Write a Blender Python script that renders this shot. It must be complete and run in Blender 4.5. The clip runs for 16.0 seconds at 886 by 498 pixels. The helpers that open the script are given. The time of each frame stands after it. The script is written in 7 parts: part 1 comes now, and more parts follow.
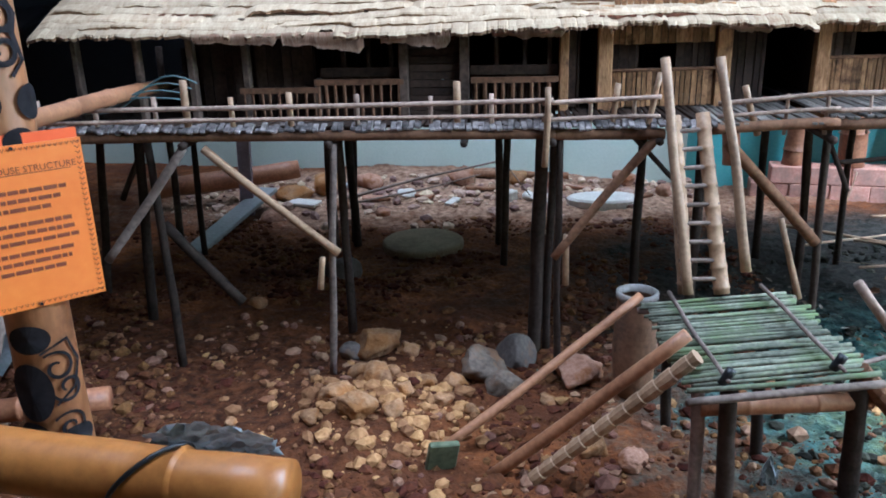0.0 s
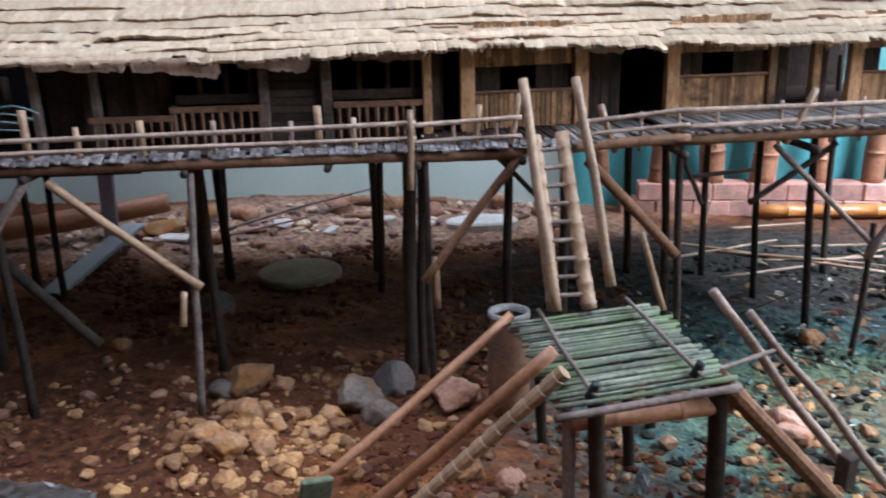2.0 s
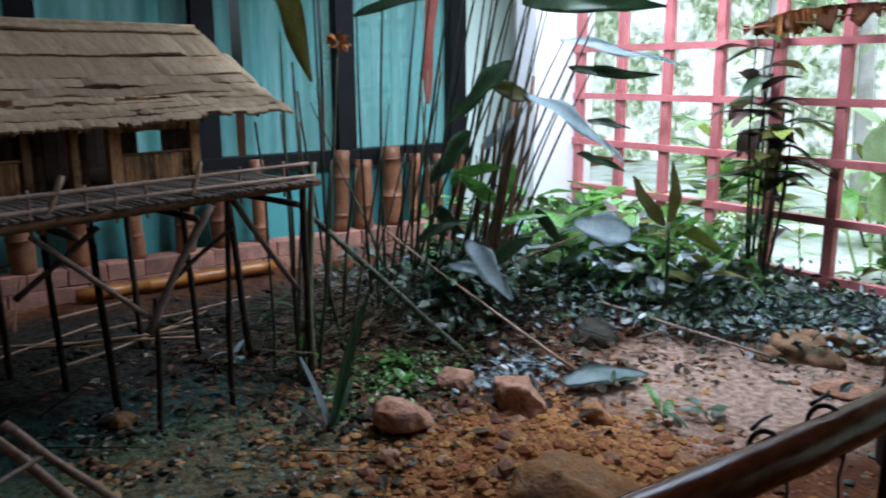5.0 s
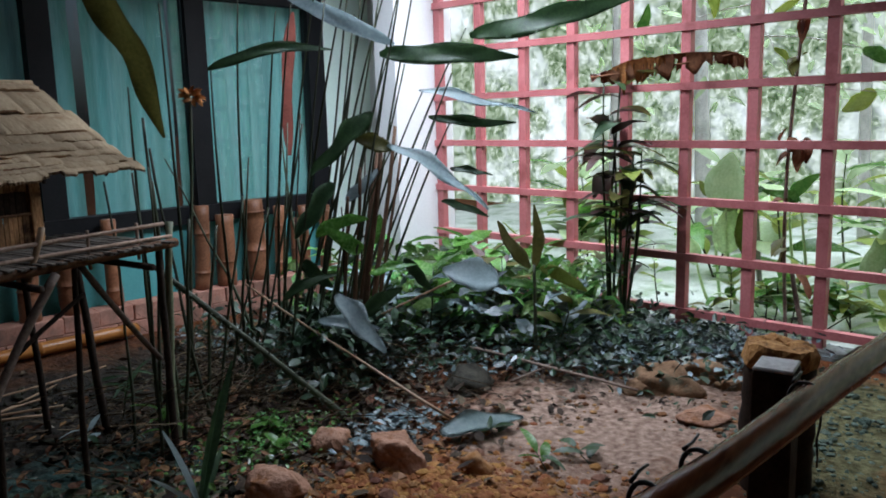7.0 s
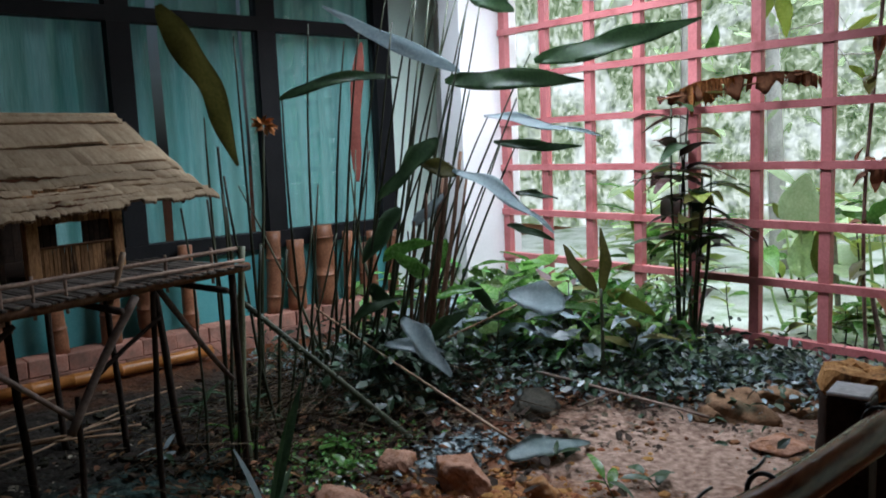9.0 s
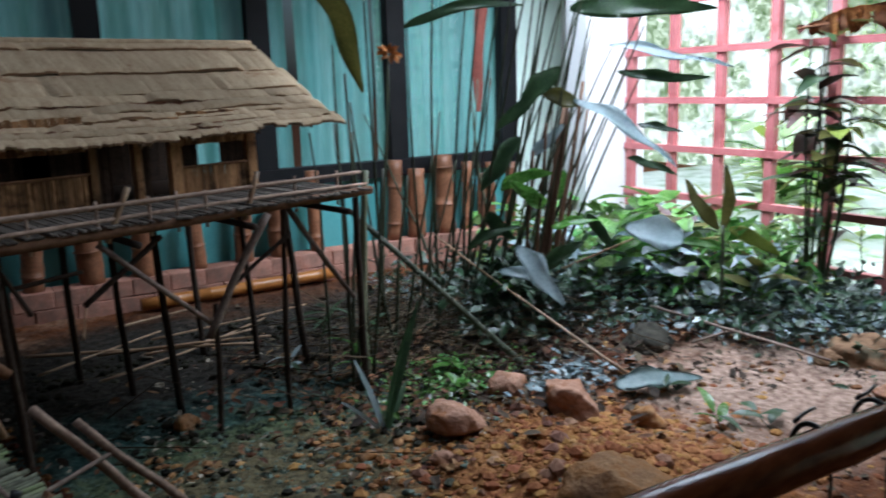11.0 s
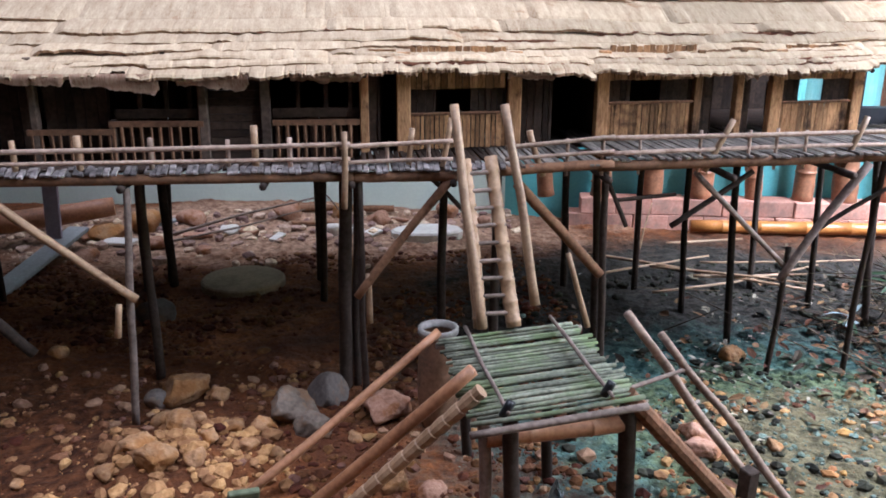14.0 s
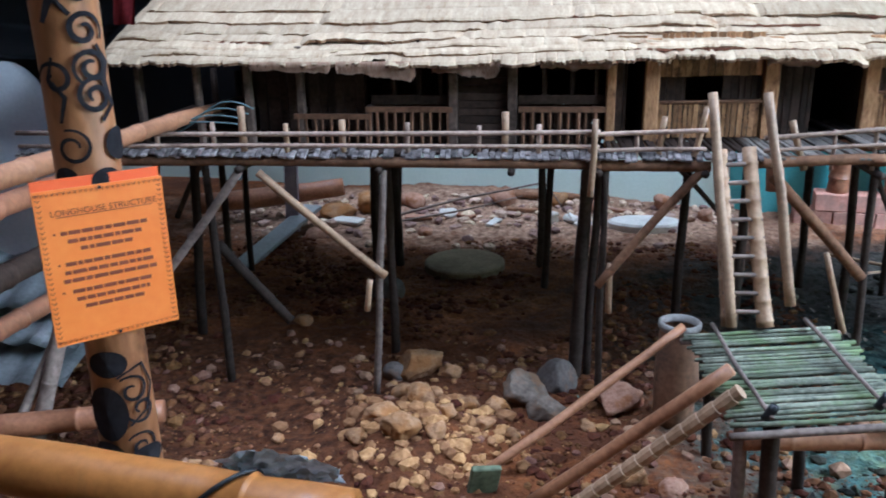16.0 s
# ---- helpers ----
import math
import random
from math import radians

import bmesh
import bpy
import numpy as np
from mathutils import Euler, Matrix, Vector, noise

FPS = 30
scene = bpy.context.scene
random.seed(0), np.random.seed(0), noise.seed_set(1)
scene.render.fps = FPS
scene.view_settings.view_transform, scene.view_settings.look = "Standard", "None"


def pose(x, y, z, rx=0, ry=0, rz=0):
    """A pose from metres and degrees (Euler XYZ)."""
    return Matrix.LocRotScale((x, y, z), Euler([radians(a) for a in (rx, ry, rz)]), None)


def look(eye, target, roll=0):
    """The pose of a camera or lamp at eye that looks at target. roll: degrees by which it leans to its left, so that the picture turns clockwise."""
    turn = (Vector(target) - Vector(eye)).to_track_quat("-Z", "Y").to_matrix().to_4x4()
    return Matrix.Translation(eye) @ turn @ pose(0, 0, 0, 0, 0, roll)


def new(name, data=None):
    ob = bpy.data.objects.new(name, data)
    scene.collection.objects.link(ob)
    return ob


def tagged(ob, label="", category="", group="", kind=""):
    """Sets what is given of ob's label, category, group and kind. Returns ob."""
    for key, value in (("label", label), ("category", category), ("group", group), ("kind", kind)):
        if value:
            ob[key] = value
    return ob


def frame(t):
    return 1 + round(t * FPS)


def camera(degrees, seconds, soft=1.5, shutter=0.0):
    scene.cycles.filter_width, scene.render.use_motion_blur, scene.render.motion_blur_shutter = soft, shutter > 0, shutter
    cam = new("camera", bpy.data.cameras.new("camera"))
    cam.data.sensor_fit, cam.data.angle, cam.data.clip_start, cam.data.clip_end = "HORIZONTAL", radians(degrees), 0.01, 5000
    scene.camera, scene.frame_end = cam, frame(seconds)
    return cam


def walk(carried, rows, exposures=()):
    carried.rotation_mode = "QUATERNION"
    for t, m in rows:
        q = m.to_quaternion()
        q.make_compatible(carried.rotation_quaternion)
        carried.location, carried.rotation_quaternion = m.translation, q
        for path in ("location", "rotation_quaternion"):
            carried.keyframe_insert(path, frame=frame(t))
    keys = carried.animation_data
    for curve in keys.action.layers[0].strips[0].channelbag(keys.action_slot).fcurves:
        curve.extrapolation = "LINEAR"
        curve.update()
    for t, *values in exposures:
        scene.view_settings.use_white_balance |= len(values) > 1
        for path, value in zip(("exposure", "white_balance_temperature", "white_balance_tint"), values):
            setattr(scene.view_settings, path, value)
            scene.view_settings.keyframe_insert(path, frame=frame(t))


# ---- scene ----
cam = camera(57.8, 16.0, soft=1.8, shutter=0.45)
PATH = [
    (0, (0.228, -0.062, 1.541), (0.088, 1.826, 0.896), -1.4),
    (0.5, (0.22, -0.073, 1.564), (0.089, 1.828, 0.956), -1.5),
    (1, (0.227, -0.093, 1.563), (0.1, 1.839, 1.063), -1.3),
    (1.5, (0.275, -0.051, 1.536), (0.225, 1.878, 1.011), -1.9),
    (2, (0.314, -0.017, 1.512), (0.442, 1.892, 0.928), -1.5),
    (2.5, (0.347, -0.013, 1.512), (0.646, 1.868, 0.9), -0.5),
    (3, (0.432, -0.023, 1.538), (1.059, 1.792, 0.979), 0.0),
    (3.5, (0.501, -0.026, 1.554), (1.406, 1.678, 1.029), -0.1),
    (4, (0.594, -0.098, 1.568), (1.671, 1.517, 1.086), -0.6),
    (4.5, (0.681, -0.14, 1.552), (1.968, 1.33, 1.122), -0.7),
    (5, (0.716, -0.122, 1.54), (2.147, 1.208, 1.111), -0.3),
    (5.2, (0.745, -0.137, 1.529), (2.216, 1.149, 1.102), -0.2),
    (7.3, (0.758, -0.081, 1.569), (2.412, 1.0, 1.258), -1.7),
    (7.5, (0.757, -0.077, 1.561), (2.395, 1.036, 1.281), -2.0),
    (8, (0.755, -0.08, 1.572), (2.352, 1.105, 1.356), -2.5),
    (8.2, (0.746, -0.081, 1.575), (2.328, 1.127, 1.379), -2.6),
    (10.3, (0.742, -0.19, 1.527), (2.245, 1.067, 1.128), -1.7),
    (10.5, (0.73, -0.19, 1.526), (2.211, 1.092, 1.126), -1.8),
    (11, (0.692, -0.176, 1.53), (2.03, 1.255, 1.127), -1.8),
    (11.5, (0.645, -0.164, 1.53), (1.822, 1.401, 1.123), -1.7),
    (12, (0.553, -0.132, 1.535), (1.431, 1.614, 1.109), -1.4),
    (12.5, (0.464, -0.097, 1.521), (1.04, 1.765, 1.072), -0.9),
    (13, (0.427, -0.108, 1.544), (0.818, 1.798, 1.081), -1.1),
    (13.5, (0.416, -0.082, 1.563), (0.683, 1.819, 1.0), -0.2),
    (14, (0.415, -0.102, 1.608), (0.641, 1.797, 1.021), 0.4),
    (14.5, (0.38, -0.109, 1.621), (0.587, 1.789, 1.027), 0.7),
    (15, (0.285, -0.097, 1.61), (0.372, 1.809, 1.013), 0.2),
    (15.5, (0.21, -0.108, 1.605), (0.117, 1.796, 0.998), -0.7),
    (16, (0.193, -0.112, 1.608), (-0.034, 1.778, 0.995), -0.9),
]
EXPOSURES = [(0, 0.07, 4680, 7), (1, -0.1, 4850, 11), (2, -0.08, 5000, 12), (2.7, -0.25, 4950, 10), (3.5, -0.9, 4900, 10), (4.2, -1.7, 5150, 10), (5, -2.48, 5250, 10), (7.3, -3.02, 5550, 10), (8.2, -3.02, 5600, 11),
             (10.5, -2.66, 5400, 9), (11, -2.3, 5350, 9), (11.5, -1.9, 5450, 8), (12, -1.05, 5650, 11), (12.5, -0.17, 5450, 15), (13.5, -0.1, 5250, 17), (14.5, -0.03, 5200, 17), (16, 0.06, 4680, 8)]
walk(cam, [(t, look(eye, target, roll)) for t, eye, target, roll in PATH], EXPOSURES)

# ---- world and light ----
SUN_ELEVATION, SUN_ROTATION = 86.0, 200.0
world = bpy.data.worlds.new("overcast_sky")
scene.world = world
world.use_nodes = True
wn, wl = world.node_tree.nodes, world.node_tree.links
sky = wn.new("ShaderNodeTexSky")
sky.sky_type, sky.sun_disc = "NISHITA", False
sky.sun_elevation, sky.sun_rotation = radians(SUN_ELEVATION), radians(SUN_ROTATION)
sky.dust_density, sky.air_density = 4.0, 1.2
grey = wn.new("ShaderNodeHueSaturation")
grey.inputs["Saturation"].default_value = 0.6
wl.new(sky.outputs[0], grey.inputs["Color"])
wl.new(grey.outputs[0], wn["Background"].inputs["Color"])
wn["Background"].inputs["Strength"].default_value = 0.14
sun = new("sun", bpy.data.lights.new("sun", "SUN"))
sun.data.energy, sun.data.angle, sun.data.color = 2.4, radians(40), (1.0, 0.985, 0.97)
sun.matrix_world = look((0.6, 2.8, 6), (0.9, 3.0, 0))


# unseen fill lamp added above the planted corner to brighten its wall and plants
corner_fill = new("corner_fill_lamp", bpy.data.lights.new("corner_fill_lamp", "AREA"))
corner_fill.data.shape, corner_fill.data.size, corner_fill.data.size_y = "RECTANGLE", 1.2, 2.2
corner_fill.data.energy, corner_fill.data.color, corner_fill.data.spread = 1000.0, (0.97, 1.0, 1.0), radians(134)
corner_fill.matrix_world = look((5.2, 2.7, 3.38), (5.75, 2.9, 0.8))


# area lamp added to brighten the garden outside the lattice, in place of open sky
garden_fill_lamp = new("garden_fill_lamp", bpy.data.lights.new("garden_fill_lamp", "AREA"))
garden_fill_lamp.data.shape, garden_fill_lamp.data.size, garden_fill_lamp.data.size_y = "RECTANGLE", 8.0, 4.0
garden_fill_lamp.data.energy, garden_fill_lamp.data.color = 5600.0, (0.97, 1.0, 1.0)
garden_fill_lamp.matrix_world = look((9.2, 0.8, 5.4), (8.9, 0.8, 0.0))


# ---- material kit ----
def material(name, dark, light, scale=8.0, rough=0.8, bump=0.3, stretch=(1, 1, 1), vary=0.25, metal=0.0, fine=60.0, bump_dist=0.01, spec=None,
             stain=None, stain_scale=1.5, stain_cut=0.58, coat=0.0, detail=6.0):
    """Two-scale noise between two colours, a stain of its own shape, relief, and a tone of its own for each object."""
    m = bpy.data.materials.new(name)
    m.use_nodes = True
    n, l = m.node_tree.nodes, m.node_tree.links
    bsdf = n["Principled BSDF"]
    tc = n.new("ShaderNodeTexCoord")
    mp = n.new("ShaderNodeMapping")
    mp.inputs["Scale"].default_value = stretch
    l.new(tc.outputs["Object"], mp.inputs["Vector"])
    info = n.new("ShaderNodeObjectInfo")
    add = n.new("ShaderNodeVectorMath")
    add.operation = "ADD"
    mul = n.new("ShaderNodeMath")
    mul.operation = "MULTIPLY"
    mul.inputs[1].default_value = 37.0
    l.new(info.outputs["Random"], mul.inputs[0])
    l.new(mp.outputs[0], add.inputs[0])
    l.new(mul.outputs[0], add.inputs[1])
    big = n.new("ShaderNodeTexNoise")
    big.inputs["Scale"].default_value, big.inputs["Detail"].default_value, big.inputs["Roughness"].default_value = scale, detail, 0.6
    l.new(add.outputs[0], big.inputs["Vector"])
    small = n.new("ShaderNodeTexNoise")
    small.inputs["Scale"].default_value, small.inputs["Detail"].default_value = fine, 4.0
    l.new(add.outputs[0], small.inputs["Vector"])
    ramp = n.new("ShaderNodeValToRGB")
    ramp.color_ramp.elements[0].position, ramp.color_ramp.elements[1].position = 0.32, 0.68
    ramp.color_ramp.elements[0].color, ramp.color_ramp.elements[1].color = (*dark, 1), (*light, 1)
    mixn = n.new("ShaderNodeMath")
    mixn.operation = "MULTIPLY_ADD"
    mixn.inputs[1].default_value = 0.45
    l.new(small.outputs[0], mixn.inputs[0])
    half = n.new("ShaderNodeMath")
    half.operation = "MULTIPLY"
    half.inputs[1].default_value = 0.55
    l.new(big.outputs[0], half.inputs[0])
    l.new(half.outputs[0], mixn.inputs[2])
    l.new(mixn.outputs[0], ramp.inputs[0])
    colour = ramp.outputs[0]
    if stain:
        st = n.new("ShaderNodeTexNoise")
        st.inputs["Scale"].default_value, st.inputs["Detail"].default_value, st.inputs["Roughness"].default_value = stain_scale, 8.0, 0.65
        l.new(tc.outputs["Object"], st.inputs["Vector"])
        sr = n.new("ShaderNodeValToRGB")
        sr.color_ramp.elements[0].position, sr.color_ramp.elements[1].position = stain_cut - 0.06, stain_cut + 0.08
        l.new(st.outputs[0], sr.inputs[0])
        mx = n.new("ShaderNodeMix")
        mx.data_type = "RGBA"
        l.new(sr.outputs[0], mx.inputs[0])
        l.new(colour, mx.inputs[6])
        mx.inputs[7].default_value = (*stain, 1)
        colour = mx.outputs[2]
    if vary:
        hsv = n.new("ShaderNodeHueSaturation")
        mr = n.new("ShaderNodeMapRange")
        mr.inputs[3].default_value, mr.inputs[4].default_value = 1 - vary, 1 + vary
        l.new(info.outputs["Random"], mr.inputs[0])
        l.new(mr.outputs[0], hsv.inputs["Value"])
        l.new(colour, hsv.inputs["Color"])
        colour = hsv.outputs[0]
    l.new(colour, bsdf.inputs["Base Color"])
    rr = n.new("ShaderNodeMapRange")
    rr.inputs[3].default_value, rr.inputs[4].default_value = max(rough - 0.12, 0.05), min(rough + 0.12, 1)
    l.new(small.outputs[0], rr.inputs[0])
    l.new(rr.outputs[0], bsdf.inputs["Roughness"])
    bsdf.inputs["Metallic"].default_value = metal
    bsdf.inputs["Coat Weight"].default_value = coat
    bsdf.inputs["Specular IOR Level"].default_value = spec if spec is not None else (0.12 if rough > 0.65 else 0.45)
    if bump:
        bp = n.new("ShaderNodeBump")
        bp.inputs["Strength"].default_value, bp.inputs["Distance"].default_value = bump, bump_dist
        l.new(mixn.outputs[0], bp.inputs["Height"])
        l.new(bp.outputs[0], bsdf.inputs["Normal"])
    return m


def islands(m, low=0.6, high=1.3, hue=0.02):
    """Gives each loose piece of a joined mesh a tone of its own."""
    n, l = m.node_tree.nodes, m.node_tree.links
    bsdf = n["Principled BSDF"]
    src = bsdf.inputs["Base Color"].links[0].from_socket
    geo = n.new("ShaderNodeNewGeometry")
    hsv = n.new("ShaderNodeHueSaturation")
    mr = n.new("ShaderNodeMapRange")
    mr.inputs[3].default_value, mr.inputs[4].default_value = low, high
    mh = n.new("ShaderNodeMapRange")
    mh.inputs[3].default_value, mh.inputs[4].default_value = 0.5 - hue, 0.5 + hue
    l.new(geo.outputs["Random Per Island"], mr.inputs[0])
    l.new(geo.outputs["Random Per Island"], mh.inputs[0])
    l.new(mr.outputs[0], hsv.inputs["Value"])
    l.new(mh.outputs[0], hsv.inputs["Hue"])
    l.new(src, hsv.inputs["Color"])
    l.new(hsv.outputs[0], bsdf.inputs["Base Color"])
    return m


def translucent(m, weight=0.35):
    """Lets light through a thin leaf or cloth."""
    n, l = m.node_tree.nodes, m.node_tree.links
    bsdf = n["Principled BSDF"]
    tr = n.new("ShaderNodeBsdfTranslucent")
    l.new(bsdf.inputs["Base Color"].links[0].from_socket, tr.inputs["Color"])
    mx = n.new("ShaderNodeMixShader")
    mx.inputs[0].default_value = weight
    l.new(bsdf.outputs[0], mx.inputs[1])
    l.new(tr.outputs[0], mx.inputs[2])
    l.new(mx.outputs[0], n["Material Output"].inputs["Surface"])
    return m


BAMBOO = material("pale_bamboo", (0.16, 0.09, 0.045), (0.41, 0.262, 0.15), 6, 0.55, 0.15, vary=0.18)
BAMBOO_TAN = material("tan_bamboo", (0.17, 0.07, 0.03), (0.41, 0.195, 0.092), 6, 0.5, 0.15, vary=0.15)
STUB_RED = material("reddish_bamboo", (0.13, 0.05, 0.022), (0.36, 0.155, 0.075), 6, 0.5, 0.25, vary=0.3)
BAMBOO_YELLOW = material("yellow_bamboo", (0.24, 0.085, 0.017), (0.44, 0.178, 0.038), 5, 0.36, 0.1, vary=0.08, stain=(0.22, 0.10, 0.03), stain_scale=7, stain_cut=0.62)
BAMBOO_VARNISH = material("varnished_bamboo", (0.09, 0.024, 0.009), (0.31, 0.095, 0.035), 7, 0.2, 0.2, vary=0.08, spec=0.25, stretch=(0.5, 3, 3), fine=25)
STICK_DARK = material("dark_stick", (0.018, 0.013, 0.010), (0.06, 0.042, 0.032), 14, 0.85, 0.5, vary=0.35)
RAIL_PALE = material("pale_rail", (0.16, 0.105, 0.075), (0.46, 0.33, 0.25), 14, 0.8, 0.5, vary=0.25)
STICK_MID = material("brown_stick", (0.035, 0.024, 0.017), (0.14, 0.095, 0.07), 14, 0.85, 0.5, vary=0.3)
STICK_GREY = material("grey_stick", (0.10, 0.075, 0.06), (0.28, 0.21, 0.17), 14, 0.85, 0.5, vary=0.3)
WOOD_BROWN = material("brown_wood", (0.075, 0.036, 0.019), (0.25, 0.13, 0.07), 10, 0.75, 0.35, vary=0.25)
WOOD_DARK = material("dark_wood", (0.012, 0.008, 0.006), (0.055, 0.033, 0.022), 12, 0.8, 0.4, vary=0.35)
SLAT_TAN = material("tan_slat", (0.095, 0.044, 0.018), (0.46, 0.25, 0.115), 9, 0.7, 0.4, stretch=(3, 3, 0.6), vary=0.5, stain=(0.05, 0.024, 0.013), stain_scale=9, stain_cut=0.6)
DECK = material("weathered_deck", (0.048, 0.040, 0.033), (0.22, 0.185, 0.152), 12, 0.75, 0.4, vary=0.4)
DECK_PALE = material("pale_slat_end", (0.07, 0.058, 0.053), (0.30, 0.26, 0.24), 30, 0.8, 0.5, vary=0.5)
DECK_GREEN = material("mossy_slat", (0.045, 0.048, 0.034), (0.225, 0.225, 0.16), 10, 0.75, 0.4, vary=0.45, stain=(0.105, 0.13, 0.06), stain_scale=5, stain_cut=0.55)
THATCH = material("palm_thatch", (0.28, 0.185, 0.105), (0.54, 0.42, 0.275), 9, 0.75, 0.22, stretch=(3.5, 0.6, 0.6), vary=0.14, stain=(0.24, 0.125, 0.06), stain_scale=6.5, stain_cut=0.66)
THATCH_SHADE = material("thatch_edge_shade", (0.10, 0.05, 0.026), (0.30, 0.19, 0.11), 12, 0.85, 0.4, vary=0.2)
THATCH_RED = material("dark_thatch", (0.07, 0.025, 0.012), (0.22, 0.085, 0.04), 9, 0.8, 0.4, vary=0.15)
THATCH_HANG = material("withered_thatch", (0.26, 0.14, 0.08), (0.52, 0.36, 0.25), 9, 0.8, 0.4, stretch=(5, 1, 1), vary=0.1)
WALL_PALE = material("pale_green_wall", (0.62, 0.72, 0.63), (0.74, 0.83, 0.74), 2, 0.7, 0.05, vary=0)
WALL_WHITE = material("white_wall", (0.72, 0.70, 0.69), (0.82, 0.80, 0.79), 2, 0.75, 0.05, vary=0)
FRAME_BLACK = material("dark_frame", (0.006, 0.006, 0.007), (0.016, 0.015, 0.016), 4, 0.55, 0.05, vary=0, spec=0.2)
LATTICE_RED = material("red_paint", (0.36, 0.10, 0.10), (0.54, 0.19, 0.19), 4, 0.45, 0.12, vary=0.12, stain=(0.30, 0.08, 0.075), stain_scale=5, stain_cut=0.6)
PLINTH = material("pink_brick", (0.27, 0.12, 0.08), (0.47, 0.25, 0.185), 8, 0.8, 0.4, vary=0.25, stain=(0.20, 0.13, 0.10), stain_scale=3, stain_cut=0.6)
CURTAIN = translucent(material("teal_curtain", (0.18, 0.50, 0.465), (0.60, 0.89, 0.84), 3, 0.7, 0.1, stretch=(3, 3, 0.15), vary=0.15), 0.62)
ROCK_TAN = material("tan_rock", (0.16, 0.08, 0.038), (0.42, 0.245, 0.125), 11, 0.9, 0.8, vary=0.25, stain=(0.27, 0.125, 0.042), stain_scale=10, stain_cut=0.50, bump_dist=0.02)
ROCK_GREY = material("grey_rock", (0.07, 0.055, 0.046), (0.19, 0.158, 0.138), 12, 0.8, 0.6, vary=0.3, stain=(0.20, 0.12, 0.075), stain_scale=9, stain_cut=0.60)
ROCK_WARM = material("warm_grey_rock", (0.085, 0.066, 0.05), (0.23, 0.18, 0.14), 12, 0.85, 0.8, vary=0.2, stain=(0.20, 0.115, 0.065), stain_scale=8, stain_cut=0.54)
ROCK_PINK = material("pinkish_rock", (0.22, 0.105, 0.06), (0.45, 0.265, 0.185), 11, 0.9, 0.8, vary=0.2, stain=(0.24, 0.10, 0.04), stain_scale=10, stain_cut=0.56, bump_dist=0.02)
ROCK_DARK = material("dark_mossy_rock", (0.022, 0.022, 0.018), (0.09, 0.08, 0.062), 10, 0.9, 0.8, vary=0.2)
ROCK_BROWN = material("brown_rock", (0.085, 0.045, 0.024), (0.25, 0.15, 0.085), 10, 0.9, 0.8, vary=0.2, stain=(0.09, 0.08, 0.05), stain_scale=8, stain_cut=0.58)
CLAY = material("clay_pot", (0.13, 0.07, 0.04), (0.31, 0.175, 0.105), 8, 0.7, 0.25, vary=0, stain=(0.08, 0.055, 0.04), stain_scale=7, stain_cut=0.56)
RIM_WHITE = material("white_rim", (0.40, 0.36, 0.31), (0.66, 0.62, 0.56), 8, 0.6, 0.2, vary=0)
RIM_WORN = material("worn_rim", (0.13, 0.11, 0.09), (0.36, 0.33, 0.30), 8, 0.6, 0.3, vary=0)
PAPER = material("orange_paper", (0.76, 0.185, 0.026), (0.84, 0.25, 0.038), 5, 0.35, 0.03, vary=0, coat=0.3)
PAPER_RED = material("red_orange_paper", (0.72, 0.10, 0.02), (0.82, 0.14, 0.03), 5, 0.4, 0.03, vary=0)
INK = material("brown_ink", (0.14, 0.032, 0.012), (0.24, 0.06, 0.022), 20, 0.6, 0.0, vary=0)
INK_BLUE = material("blue_black_paint", (0.009, 0.008, 0.009), (0.032, 0.028, 0.030), 14, 0.85, 0.1, vary=0, spec=0.05)
POST_WOOD = material("carved_post_wood", (0.13, 0.050, 0.018), (0.38, 0.165, 0.062), 6, 0.4, 0.25, vary=0, stretch=(1, 1, 0.4), stain=(0.09, 0.035, 0.015), stain_scale=9, stain_cut=0.6)
TARP = material("black_tarp", (0.008, 0.009, 0.011), (0.025, 0.026, 0.03), 4, 0.6, 0.3, vary=0)
SHEET_GREY = material("grey_sheet", (0.15, 0.15, 0.148), (0.31, 0.315, 0.31), 5, 0.5, 0.1, vary=0.1)
CLOTH = material("grey_cloth", (0.26, 0.27, 0.27), (0.48, 0.50, 0.50), 30, 0.85, 0.3, vary=0)
STONE_SLAB = material("grey_green_slab", (0.13, 0.095, 0.055), (0.28, 0.215, 0.135), 9, 0.85, 0.3, vary=0.1)
BARK_PALE = material("pale_bark", (0.28, 0.27, 0.24), (0.58, 0.56, 0.52), 6, 0.8, 0.4, vary=0.2)
# outdoor glare is put into this much paler leaf colour
LEAF_OUT = translucent(material("sunlit_leaf", (0.32, 0.44, 0.20), (0.66, 0.76, 0.48), 5, 0.5, 0.1, vary=0.3), 0.55)
PLASTIC_BLACK = material("black_tie", (0.006, 0.006, 0.007), (0.015, 0.015, 0.016), 6, 0.4, 0.02, vary=0)
LEAF_DARK = translucent(material("dark_leaf", (0.016, 0.036, 0.015), (0.055, 0.10, 0.038), 9, 0.38, 0.15, vary=0.3), 0.25)
LEAF_BRIGHT = translucent(material("bright_leaf", (0.035, 0.12, 0.018), (0.18, 0.34, 0.07), 9, 0.26, 0.25, vary=0.55), 0.45)
LEAF_YELLOW = translucent(material("yellow_green_leaf", (0.17, 0.24, 0.03), (0.38, 0.42, 0.10), 7, 0.35, 0.2, vary=0.3), 0.45)
# the sky's pale blue reflection on glossy leaves is put into the base colour
LEAF_SHEEN = translucent(material("sky_sheen_leaf", (0.26, 0.33, 0.35), (0.48, 0.56, 0.57), 7, 0.35, 0.15, vary=0.2), 0.35)
